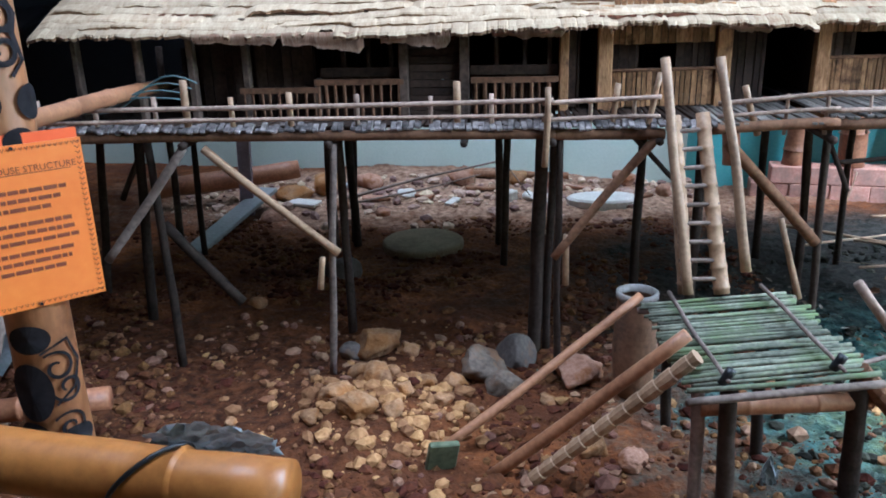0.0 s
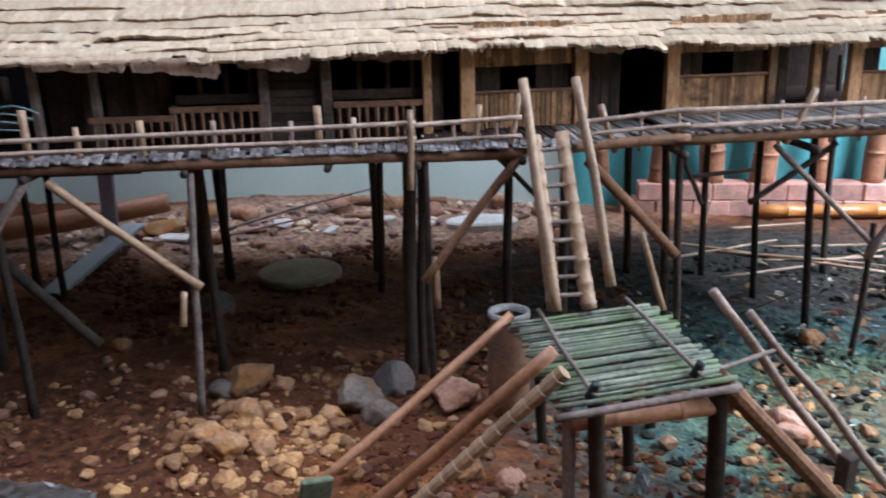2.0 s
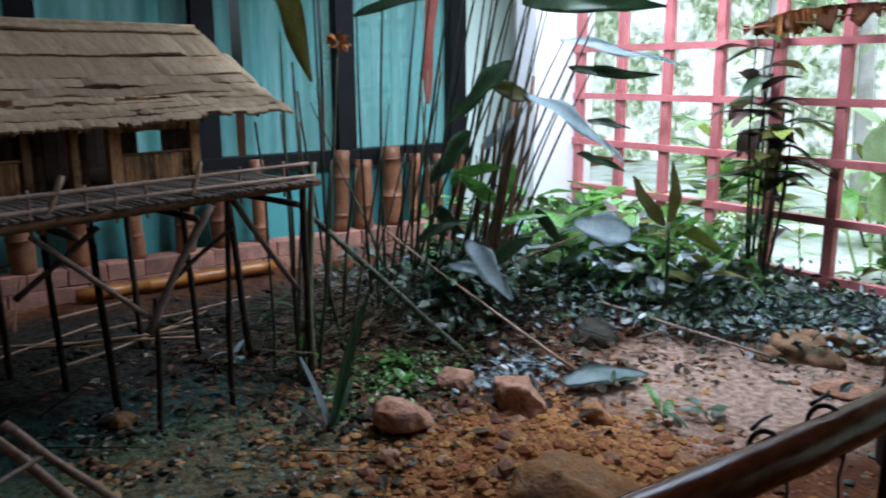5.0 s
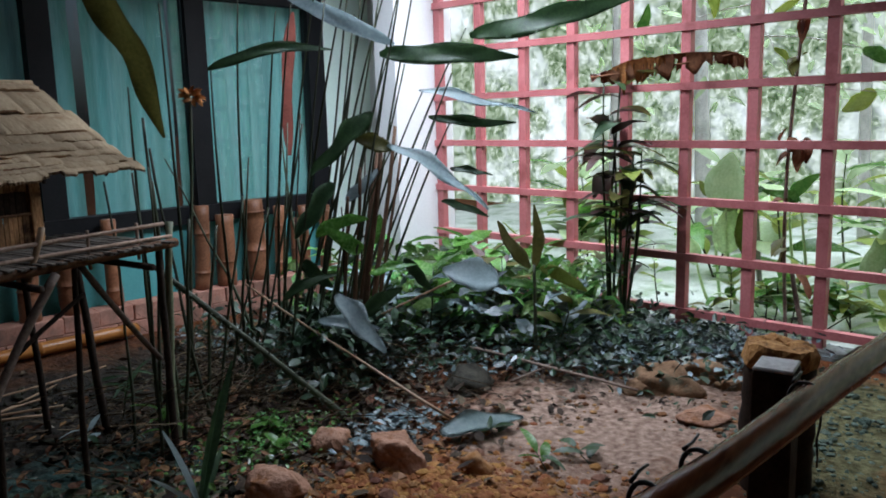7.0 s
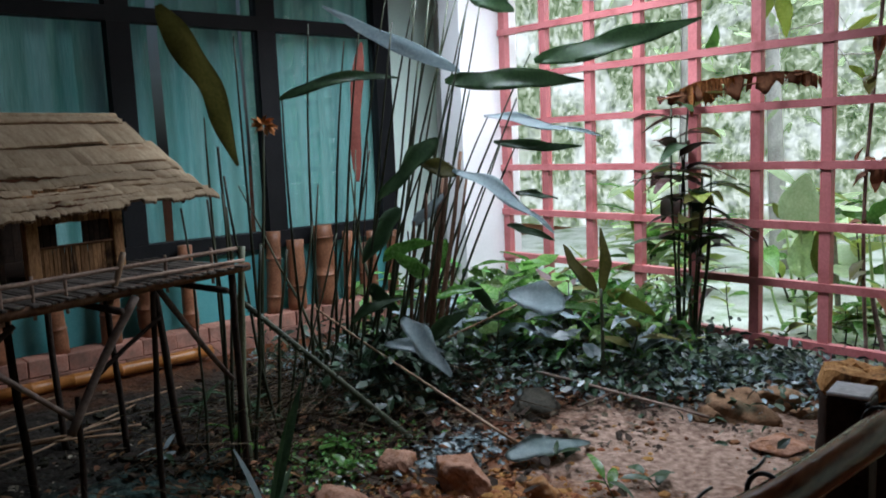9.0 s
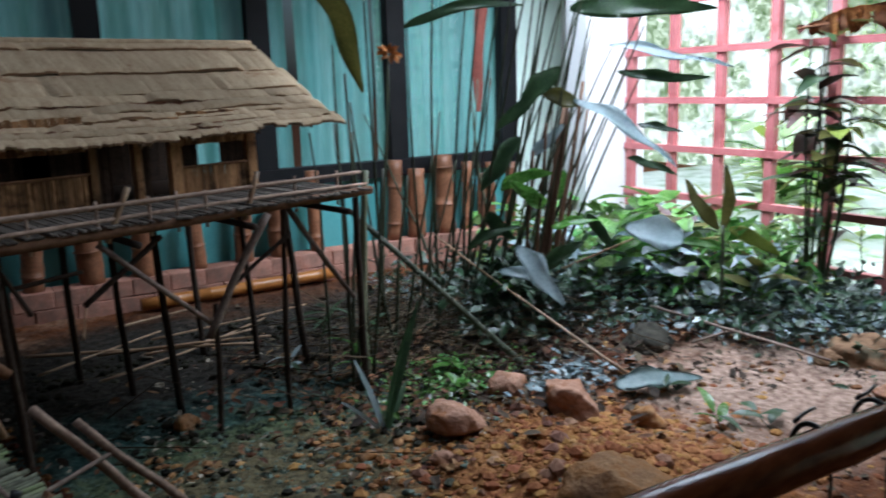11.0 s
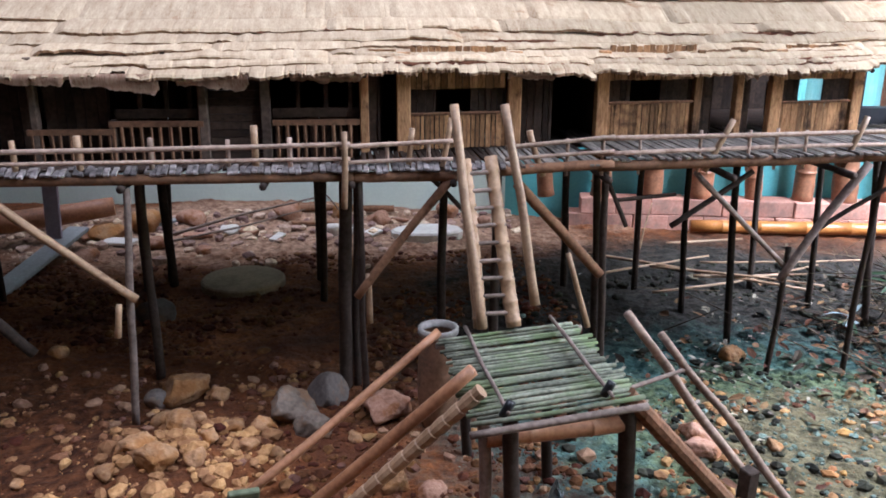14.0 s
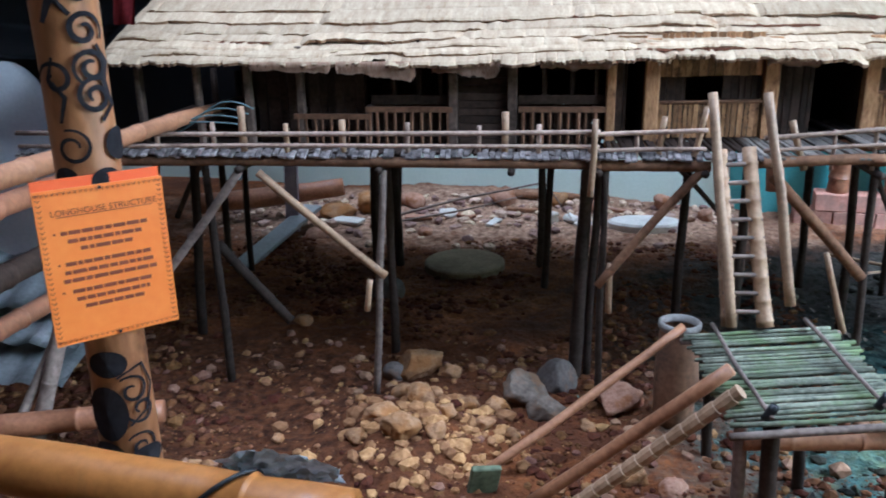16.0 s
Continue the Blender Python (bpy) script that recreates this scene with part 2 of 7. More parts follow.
LEAF_FALLEN = material("fallen_leaf_green", (0.17, 0.26, 0.255), (0.34, 0.43, 0.42), 7, 0.35, 0.2, vary=0.2)
LEAF_OLIVE = translucent(material("olive_leaf", (0.07, 0.075, 0.015), (0.17, 0.15, 0.04), 6, 0.45, 0.15, vary=0.2), 0.3)
LEAF_DRY = material("dry_leaf", (0.09, 0.035, 0.018), (0.26, 0.12, 0.06), 9, 0.8, 0.3, vary=0.3)
STALK = material("green_brown_stalk", (0.018, 0.026, 0.012), (0.06, 0.065, 0.03), 9, 0.6, 0.2, vary=0.3)
FLOWER = material("dry_flower", (0.28, 0.10, 0.03), (0.52, 0.24, 0.08), 30, 0.8, 0.3, vary=0)


# ---- shape kit ----
def mesh_from(name, bm, mat, smooth=False):
    bmesh.ops.recalc_face_normals(bm, faces=bm.faces)
    me = bpy.data.meshes.new(name)
    bm.to_mesh(me)
    bm.free()
    me.materials.append(mat)
    if smooth:
        me.shade_smooth()
    return me


def part(name, bm, mat, parent=None, label="", smooth=False):
    ob = new(name, mesh_from(name, bm, mat, smooth))
    if parent is not None:
        ob.parent = parent
    if label:
        ob["label"] = label
    return ob


def thing(name, label, category, group="", at=(0, 0, 0)):
    ob = new(name)
    ob.empty_display_size = 0.05
    ob.location = at
    return tagged(ob, label, category, group)


def under(ob, holder):
    """Parents a part that was built in world places under a thing that has a place of its own."""
    ob.parent = holder
    ob.matrix_parent_inverse = holder.matrix_basis.inverted()
    return ob


def tube(bm, pts, radii, seg=9, flat=1.0):
    """A tube through points, with capped ends."""
    pts = [Vector(p) for p in pts]
    rings, last = [], None
    for i, p in enumerate(pts):
        d = (pts[min(i + 1, len(pts) - 1)] - pts[max(i - 1, 0)]).normalized()
        if last is None:
            a = d.orthogonal().normalized()
        else:
            a = (last - d * last.dot(d)).normalized()
        last = a
        b = d.cross(a)
        r = radii[i] if hasattr(radii, "__len__") else radii
        rings.append([bm.verts.new(p + (a * math.cos(k * math.tau / seg) + b * flat * math.sin(k * math.tau / seg)) * r) for k in range(seg)])
    for r0, r1 in zip(rings, rings[1:]):
        for k in range(seg):
            bm.faces.new((r0[k], r0[(k + 1) % seg], r1[(k + 1) % seg], r1[k]))
    bm.faces.new(rings[0][::-1])
    bm.faces.new(rings[-1])
    return bm


def stick(p, q, r0, r1=None, bend=0.0, seg=9, n=9, rnd=None, bm=None, knots=0.0):
    """A natural stick or bamboo stem from p to q: bent, uneven, with swollen nodes where knots is set."""
    rnd = rnd or random
    r1 = r0 if r1 is None else r1
    p, q = Vector(p), Vector(q)
    d = q - p
    a = d.orthogonal().normalized()
    b = d.normalized().cross(a)
    sa, sb = rnd.uniform(-1, 1), rnd.uniform(-1, 1)
    ph = rnd.uniform(0, 6)
    pts, radii = [], []
    for i in range(n + 1):
        t = i / n
        w = math.sin(math.pi * t) * bend * d.length
        wob = math.sin(t * 9 + ph) * bend * d.length * 0.25 * math.sin(math.pi * t)
        pts.append(p + d * t + a * (w * sa + wob) + b * (w * sb - wob))
        radii.append((r0 + (r1 - r0) * t) * (1 + rnd.uniform(-0.05, 0.05)))
    if knots:
        step = knots / max(d.length, 1e-6)
        t = rnd.uniform(0.3, 0.9) * step
        extra = []
        while t < 1:
            for off, s in ((-0.006, 1.0), (0.0, 1.13), (0.006, 1.0)):
                tt = t + off / d.length
                if 0 < tt < 1:
                    extra.append((tt, s))
            t += step * rnd.uniform(0.85, 1.15)
        base = [(i / n, 1.0) for i in range(n + 1)]
        allp = sorted(base + extra)
        p2, r2 = [], []
        for t, s in allp:
            f = min(t * n, n - 1e-6)
            i = int(f)
            u = f - i
            p2.append(pts[i].lerp(pts[i + 1], u))
            r2.append((radii[i] * (1 - u) + radii[i + 1] * u) * s)
        pts, radii = p2, r2
    bm = bm if bm is not None else bmesh.new()
    return tube(bm, pts, radii, seg)


def box(bm, lo, hi, m=None, bevel=0.0):
    lo, hi = Vector(lo), Vector(hi)
    vs = [bm.verts.new((x, y, z)) for x in (lo.x, hi.x) for y in (lo.y, hi.y) for z in (lo.z, hi.z)]
    fs = [bm.faces.new([vs[i] for i in f]) for f in ((0, 1, 3, 2), (4, 6, 7, 5), (0, 4, 5, 1), (2, 3, 7, 6), (0, 2, 6, 4), (1, 5, 7, 3))]
    if bevel:
        edges = list({e for f in fs for e in f.edges})
        bmesh.ops.bevel(bm, geom=edges, offset=bevel, segments=1, affect="EDGES")
        vs = bm.verts[:] if m is not None else []
    if m is not None:
        bmesh.ops.transform(bm, matrix=m, verts=vs)
    return bm


def rock(size, seed, sub=3, rough=0.32, squash=(1, 1, 0.75), cuts=14):
    """A broken stone: a sphere cut by a few planes, then roughened."""
    rnd = random.Random(seed)
    bm = bmesh.new()
    bmesh.ops.create_icosphere(bm, subdivisions=sub, radius=1.0)
    planes = [(Vector((rnd.gauss(0, 1), rnd.gauss(0, 1), rnd.gauss(0, 1))).normalized(), rnd.uniform(0.5, 0.82)) for _ in range(cuts)]
    off = Vector((rnd.uniform(0, 50), rnd.uniform(0, 50), rnd.uniform(0, 50)))
    for v in bm.verts:
        p = v.co.copy()
        for nrm, dist in planes:
            k = p.dot(nrm) - dist
            if k > 0:
                p -= nrm * k * 0.85
        p += p.normalized() * (noise.noise(p * 1.6 + off) * rough * 0.4 + noise.noise(p * 5 + off) * rough * 0.22 + noise.noise(p * 11 + off) * rough * 0.10)
        v.co = Vector((p.x * squash[0], p.y * squash[1], p.z * squash[2])) * size
    return bm


def leaf_faces(bm, m, length, width, droop=0.4, fold=0.25, n=6, wave=0.0, ph=0.0):
    """One pointed leaf along the local x axis of m, drooping, folded along its rib."""
    rows = []
    for i in range(n + 1):
        t = i / n
        w = width * 0.5 * (math.sin(math.pi * min(t * 0.93 + 0.03, 1)) ** 0.75) * (1 - 0.25 * t)
        x, z = length * t * (1 - 0.12 * droop * t), -droop * length * t * t * 0.6
        wz = wave * math.sin(t * 9 + ph) * width
        rows.append([bm.verts.new(m @ Vector((x, s * w, z + abs(s) * w * fold + wz * s))) for s in (-1, 0, 1)])
    for a, b in zip(rows, rows[1:]):
        for k in (0, 1):
            bm.faces.new((a[k], a[k + 1], b[k + 1], b[k]))
    return bm


def setting(ob, label="", category=""):
    return tagged(ob, label, category, kind="structure")


# ---- ground ----
def gauss(x, y, cx, cy, sx, sy):
    return math.exp(-((x - cx) / sx) ** 2 - ((y - cy) / sy) ** 2)


def ground_z(x, y):
    p = Vector((x, y, 0))
    sand = gauss(x, y, 4.7, 1.3, 1.0, 0.7)
    h = noise.noise(p * 1.1) * 0.025 + noise.noise(p * 3.7) * 0.016
    h += (1 - 0.8 * sand) * (noise.noise(p * 7.3) * 0.014 + noise.noise(p * 15) * 0.010 + abs(noise.noise(p * 27)) * 0.016 + noise.noise(p * 41) * 0.006)
    h += 0.17 * gauss(x, y, 2.95, 1.45, 0.55, 0.5) + 0.06 * gauss(x, y, 3.3, 2.05, 0.4, 0.3)
    h += gauss(x, y, 2.95, 1.55, 0.7, 0.6) * (noise.noise(p * 6.1) * 0.03 + noise.noise(p * 13) * 0.022)
    h += 0.08 * gauss(x, y, -0.25, 2.55, 0.32, 0.3)
    h += 0.09 * gauss(x, y, -0.2, 6.15, 1.6, 0.5)
    return h


def spaced(lo, hi, a, b, fine, far):
    """Coordinates that are close together between a and b and widen towards lo and hi."""
    xs = [a + (b - a) * i / round((b - a) / fine) for i in range(round((b - a) / fine) + 1)]
    step, x = fine, b
    while x < hi:
        step *= 1.6
        x = min(x + step, hi)
        xs.append(x)
    step, x = fine, a
    while x > lo:
        step *= 1.6
        x = max(x - step, lo)
        xs.insert(0, x)
    return xs


gx, gy = spaced(-80, 80, -2.6, 6.4, 0.019, 8), spaced(-80, 80, 0.9, 6.1, 0.019, 8)
ground_mesh = bpy.data.meshes.new("ground")
ground_mesh.from_pydata([(x, y, ground_z(x, y)) for y in gy for x in gx], [],
                        [(j * len(gx) + i, j * len(gx) + i + 1, (j + 1) * len(gx) + i + 1, (j + 1) * len(gx) + i) for j in range(len(gy) - 1) for i in range(len(gx) - 1)])
ground_mesh.shade_smooth()
SOIL = material("orange_soil", (0.040, 0.013, 0.006), (0.23, 0.083, 0.026), 7, 0.92, 1.0, vary=0, fine=45, bump_dist=0.03, stain=(0.075, 0.027, 0.012), stain_scale=2.2, stain_cut=0.53)


def add_patch(m, tone, tone2, centre, size, soften, noise_scale, amount):
    """A patch of another colour, as moss, sand, soil or painted shade, with a broken edge, about a place on the ground.
    """
    n, l = m.node_tree.nodes, m.node_tree.links
    bsdf = n["Principled BSDF"]
    src = bsdf.inputs["Base Color"].links[0].from_socket
    tc = n.new("ShaderNodeTexCoord")
    mp = n.new("ShaderNodeMapping")
    mp.vector_type = "TEXTURE"
    mp.inputs["Location"].default_value = (*centre, 0)
    mp.inputs["Scale"].default_value = (*size, 1e3)
    l.new(tc.outputs["Object"], mp.inputs["Vector"])
    ln = n.new("ShaderNodeVectorMath")
    ln.operation = "LENGTH"
    l.new(mp.outputs[0], ln.inputs[0])
    nz = n.new("ShaderNodeTexNoise")
    nz.inputs["Scale"].default_value, nz.inputs["Detail"].default_value, nz.inputs["Roughness"].default_value = noise_scale, 8, 0.7
    l.new(tc.outputs["Object"], nz.inputs["Vector"])
    ad = n.new("ShaderNodeMath")
    ad.operation = "MULTIPLY_ADD"
    ad.inputs[1].default_value = 1.6
    l.new(nz.outputs[0], ad.inputs[0])
    l.new(ln.outputs["Value"], ad.inputs[2])
    mr = n.new("ShaderNodeMapRange")
    mr.inputs[1].default_value, mr.inputs[2].default_value = 1.75 + soften, 1.75 - soften
    mr.inputs[3].default_value, mr.inputs[4].default_value = 0, amount
    l.new(ad.outputs[0], mr.inputs[0])
    n2 = n.new("ShaderNodeTexNoise")
    n2.inputs["Scale"].default_value, n2.inputs["Detail"].default_value = 24, 6
    l.new(tc.outputs["Object"], n2.inputs["Vector"])
    r2 = n.new("ShaderNodeValToRGB")
    r2.color_ramp.elements[0].position, r2.color_ramp.elements[1].position = 0.35, 0.65
    r2.color_ramp.elements[0].color, r2.color_ramp.elements[1].color = (*tone, 1), (*tone2, 1)
    l.new(n2.outputs[0], r2.inputs[0])
    mx = n.new("ShaderNodeMix")
    mx.data_type = "RGBA"
    l.new(mr.outputs[0], mx.inputs[0])
    l.new(src, mx.inputs[6])
    l.new(r2.outputs[0], mx.inputs[7])
    l.new(mx.outputs[2], bsdf.inputs["Base Color"])


# the next two near-black patches paint the longhouse's shade into the soil
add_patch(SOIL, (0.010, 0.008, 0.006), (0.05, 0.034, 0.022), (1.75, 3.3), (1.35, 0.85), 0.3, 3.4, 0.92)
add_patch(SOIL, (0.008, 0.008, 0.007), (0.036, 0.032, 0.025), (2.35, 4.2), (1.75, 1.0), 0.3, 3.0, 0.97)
add_patch(SOIL, (0.15, 0.085, 0.052), (0.42, 0.27, 0.18), (-0.1, 5.6), (2.3, 0.72), 0.3, 2.6, 0.9)
# this near-black patch paints the shade under the house end and plants
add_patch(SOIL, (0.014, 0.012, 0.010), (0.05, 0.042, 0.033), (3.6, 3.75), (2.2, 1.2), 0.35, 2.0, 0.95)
add_patch(SOIL, (0.34, 0.38, 0.26), (0.62, 0.64, 0.52), (10.0, 1.5), (2.4, 6.0), 0.2, 2.0, 1.0)
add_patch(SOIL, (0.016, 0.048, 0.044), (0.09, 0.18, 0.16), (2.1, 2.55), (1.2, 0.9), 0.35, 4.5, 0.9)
add_patch(SOIL, (0.035, 0.045, 0.018), (0.145, 0.155, 0.06), (2.2, 2.5), (0.9, 0.7), 0.18, 7.0, 0.75)
# this patch puts the shadow by the left post into the soil colour
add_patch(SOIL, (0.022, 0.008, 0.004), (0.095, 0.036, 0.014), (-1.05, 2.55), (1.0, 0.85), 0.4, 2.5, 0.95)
add_patch(SOIL, (0.06, 0.034, 0.018), (0.18, 0.10, 0.055), (2.2, 2.4), (0.62, 0.5), 0.10, 11.0, 0.5)
add_patch(SOIL, (0.165, 0.105, 0.077), (0.37, 0.26, 0.20), (4.6, 1.42), (1.15, 0.72), 0.3, 3.6, 0.95)
add_patch(SOIL, (0.14, 0.05, 0.016), (0.42, 0.19, 0.065), (2.95, 1.5), (0.65, 0.65), 0.3, 4.0, 0.9)
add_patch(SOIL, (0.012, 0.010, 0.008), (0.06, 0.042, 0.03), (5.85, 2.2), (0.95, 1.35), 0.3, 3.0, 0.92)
add_patch(SOIL, (0.045, 0.05, 0.02), (0.20, 0.20, 0.10), (4.9, 0.35), (0.9, 0.38), 0.3, 6.0, 0.85)
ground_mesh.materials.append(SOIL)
ground = setting(new("ground", ground_mesh), "orange-brown soil with mossy and sandy patches and painted-in shade", "ground")

# ---- the building round the garden: its corner and its two directions ----
CORNER = Vector((6.97, 4.84, 0))
E1, E2 = Vector((-0.981, 0.196, 0)), Vector((-0.196, -0.981, 0))
# local x runs along the window wall from the corner, local y out of it, away from the garden
WALL_M = Matrix.Translation(CORNER) @ Matrix((( E1.x, -E2.x, 0, 0), (E1.y, -E2.y, 0, 0), (0, 0, 1, 0), (0, 0, 0, 1)))
TOP = 3.4


def wall_piece(name, spans, mat, label, category="wall"):
    bm = bmesh.new()
    for lo, hi in spans:
        box(bm, lo, hi)
    bmesh.ops.transform(bm, matrix=WALL_M, verts=bm.verts)
    return setting(part(name, bm, mat), label, category)


wall_north = wall_piece("wall_north", [((5.46, 0, -0.1), (13.0, 0.2, TOP)), ((-0.05, 0, -0.1), (0.52, 0.2, TOP)),
                                       ((0.52, 0, 3.2), (5.46, 0.2, TOP))], WALL_PALE, "pale green painted wall")
wall_east = wall_piece("wall_east", [((-0.2, -0.955, -0.1), (-0.05, 0.2, TOP))], WALL_WHITE, "white wall end beside the red lattice")
wall_dado = wall_piece("wall_dado", [((0.52, 0, -0.1), (5.46, 0.2, 0.76))], material("teal_wall_paint", (0.09, 0.33, 0.33), (0.15, 0.43, 0.42), 3, 0.6, 0.05, vary=0), "teal painted wall under the window")
wall_column = wall_piece("wall_column", [((-0.05, -0.955, -0.1), (0.487, -0.70, TOP))], WALL_WHITE, "white column at the corner of the room")
# two unseen walls added to close the place and hold back side light
wall_west = wall_piece("wall_west", [((12.8, -9, -0.1), (13.0, 0, TOP))], WOOD_BROWN, "unseen brown timber wall added to limit side light")
wall_south = wall_piece("wall_south", [((-0.2, -9.2, -0.1), (13.0, -9.0, TOP))], WOOD_BROWN, "unseen brown timber wall added to limit side light")

# window with dark frame and teal curtains behind glass
window = setting(thing("window_1", "long dark-framed window with teal curtains behind it", "window"))
window.matrix_world = WALL_M
MULLIONS = (0.6, 1.78, 2.98, 4.2, 5.38)
for x in MULLIONS:
    part("mullion", box(bmesh.new(), (x - 0.085, -0.03, 0.9), (x + 0.085, 0.08, 3.2)), FRAME_BLACK, window)
part("transom", box(bmesh.new(), (0.52, -0.034, 2.55), (5.46, 0.07, 2.66)), FRAME_BLACK, window)
part("sill", box(bmesh.new(), (0.52, -0.05, 0.76), (5.46, 0.09, 0.9)), FRAME_BLACK, window)
GLASS = bpy.data.materials.new("window_glass")
GLASS.use_nodes = True
gb = GLASS.node_tree.nodes["Principled BSDF"]
gb.inputs["Transmission Weight"].default_value, gb.inputs["Roughness"].default_value, gb.inputs["IOR"].default_value = 1.0, 0.02, 1.3
gb.inputs["Base Color"].default_value = (0.85, 0.95, 0.95, 1)
for a, b in zip(MULLIONS, MULLIONS[1:]):
    for lo, hi in ((0.9, 2.55), (2.66, 3.2)):
        pane = part("pane", box(bmesh.new(), (a + 0.085, 0.03, lo), (b - 0.085, 0.036, hi)), GLASS, window)
        pane.visible_shadow = False


def curtain(x0, x1, seed):
    rnd = random.Random(seed)
    bm = bmesh.new()
    n = int((x1 - x0) / 0.012)
    cols, f1, f2 = [], rnd.uniform(0, 6), rnd.uniform(0, 6)
    for i in range(n + 1):
        x = x0 + (x1 - x0) * i / n
        y = 0.14 + 0.026 * math.sin(x * 27 + f1 + 1.8 * math.sin(x * 4 + f2)) + 0.006 * math.sin(x * 61 + f2)
        cols.append([bm.verts.new((x + 0.01 * math.sin(z * 3 + f1), y, z)) for z in (0.80, 1.6, 2.4, 3.2)])
    for a, b in zip(cols, cols[1:]):
        for k in range(3):
            bm.faces.new((a[k], b[k], b[k + 1], a[k + 1]))
    return bm


for k, (a, b) in enumerate(((0.55, 1.22), (1.2, 1.9), (1.95, 2.62), (2.7, 3.3), (3.25, 4.25), (4.22, 5.42))):
    cur = part("curtain", curtain(a, b, k), CURTAIN, None, smooth=True)
    cur.matrix_world = WALL_M
    tagged(cur, "teal curtain hanging in folds behind the window", "curtain", "curtains")
# unseen ceiling added to keep light off the rail and the notice
bm = bmesh.new()
box(bm, (-6, -4, 2.62), (6.1, 0.62, 2.72))
setting(part("ceiling", bm, WOOD_BROWN), "unseen brown timber ceiling added to shade the walkway and its rail", "ceiling")
# unseen ceiling added to darken the poles and sheets at the left end
bm = bmesh.new()
box(bm, (-6, 0.62, 2.62), (-1.75, 6.3, 2.72))
setting(part("ceiling", bm, WOOD_BROWN), "unseen brown timber ceiling added to shade the ground left of the longhouse", "ceiling")
# unseen ceiling pieces added to shade the right side, open round the fill lamp
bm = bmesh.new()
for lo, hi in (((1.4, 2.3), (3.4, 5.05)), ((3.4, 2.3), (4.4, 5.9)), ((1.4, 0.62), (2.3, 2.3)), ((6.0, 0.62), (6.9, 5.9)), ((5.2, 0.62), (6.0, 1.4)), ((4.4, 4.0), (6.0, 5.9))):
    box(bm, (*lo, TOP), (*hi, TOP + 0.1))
setting(part("ceiling", bm, WOOD_BROWN), "unseen brown timber ceiling added for shade, left open round the corner lamp", "ceiling")

# plinth of pink bricks under the window, with the stubs of bamboo posts on it
plinth = setting(thing("plinth", "low plinth of pink bricks along the wall", "plinth"))
plinth.matrix_world = WALL_M
rnd = random.Random(5)
brick_mesh = mesh_from("brick", box(bmesh.new(), (-0.1275, -0.09, -0.0595), (0.1275, 0.09, 0.0595), bevel=0.006), PLINTH)
for row in range(2):
    for k in range(19 - row):
        x = 0.25 + k * 0.258 + (0.13 if row else 0)
        ob = new("brick", brick_mesh)
        ob.parent = plinth
        ob.matrix_basis = pose(x, -0.16 + rnd.uniform(-0.008, 0.008), 0.05 + row * 0.122, rnd.uniform(-1, 1), rnd.uniform(-1, 1), rnd.uniform(-2, 2))
STUBS = [(0.70, 0.58, 0.05), (0.92, 0.60, 0.045), (1.02, 0.50, 0.04), (1.19, 0.62, 0.05), (1.41, 0.70, 0.085), (1.72, 0.60, 0.075), (1.95, 0.69, 0.06), (2.66, 0.66, 0.055), (2.97, 0.44, 0.085),
         (3.27, 0.48, 0.07), (3.62, 0.42, 0.06), (4.02, 0.46, 0.085), (4.37, 0.50, 0.085), (4.75, 0.42, 0.07), (5.15, 0.44, 0.06)]
for x, z, r in STUBS:
    o = WALL_M @ Vector((x, -0.15, 0.22))
    ob = part("bamboo_post_stub", stick(o, o + Vector((rnd.uniform(-0.05, 0.05), 0, z)), r * 1.05, r, 0.01, seg=14, n=8, rnd=rnd, knots=0.34), STUB_RED, None, smooth=True)
    tagged(ob, "thick reddish bamboo post stub standing on the brick plinth", "post", "bamboo post stubs")
o1, o2 = WALL_M @ Vector((4.1, -0.34, 0.06)), WALL_M @ Vector((2.6, -0.33, 0.07))
tagged(part("bamboo_pole", stick(o1, o2, 0.045, seg=12, rnd=rnd, knots=0.3), BAMBOO_YELLOW, smooth=True), "yellow bamboo pole lying along the plinth", "pole")

# red lattice
lattice = setting(thing("lattice", "red-painted wooden lattice screen open to the garden", "lattice"))
LAT_M = Matrix.Translation(CORNER) @ Matrix(((E2.x, -E1.x, 0, 0), (E2.y, -E1.y, 0, 0), (0, 0, 1, 0), (0, 0, 0, 1)))
lattice.matrix_world = LAT_M
for k in range(9):
    s = 1.0 + k * 0.47
    part("upright", box(bmesh.new(), (s - 0.035, -0.03, -0.05), (s + 0.035, 0.03, TOP)), LATTICE_RED, lattice)
for k in range(8):
    z = 0.17 + k * 0.39
    part("crossbar", box(bmesh.new(), (0.96, -0.045, z - 0.026), (8.2, 0.015, z + 0.026)), LATTICE_RED, lattice)
for k in range(6):
    s = 5.3 + k * 0.47
    part("upright", box(bmesh.new(), (s - 0.035, -0.03, -0.05), (s + 0.035, 0.03, TOP)), LATTICE_RED, lattice)
kerb = part("kerb", box(bmesh.new(), (0.9, -0.09, -0.1), (8.2, 0.1, 0.075)), material("grey_kerb", (0.13, 0.13, 0.125), (0.36, 0.36, 0.35), 6, 0.8, 0.3, vary=0, stain=(0.07, 0.09, 0.05), stain_scale=4, stain_cut=0.55))
kerb.matrix_world = LAT_M
setting(kerb, "low weathered grey concrete kerb under the lattice", "kerb")

# glowing sheet that paints the bright garden outside the lattice
GARDEN = bpy.data.materials.new("glowing_garden")
GARDEN.use_nodes = True
gn, gl = GARDEN.node_tree.nodes, GARDEN.node_tree.links
gn.remove(gn["Principled BSDF"])
em = gn.new("ShaderNodeEmission")
tc = gn.new("ShaderNodeTexCoord")
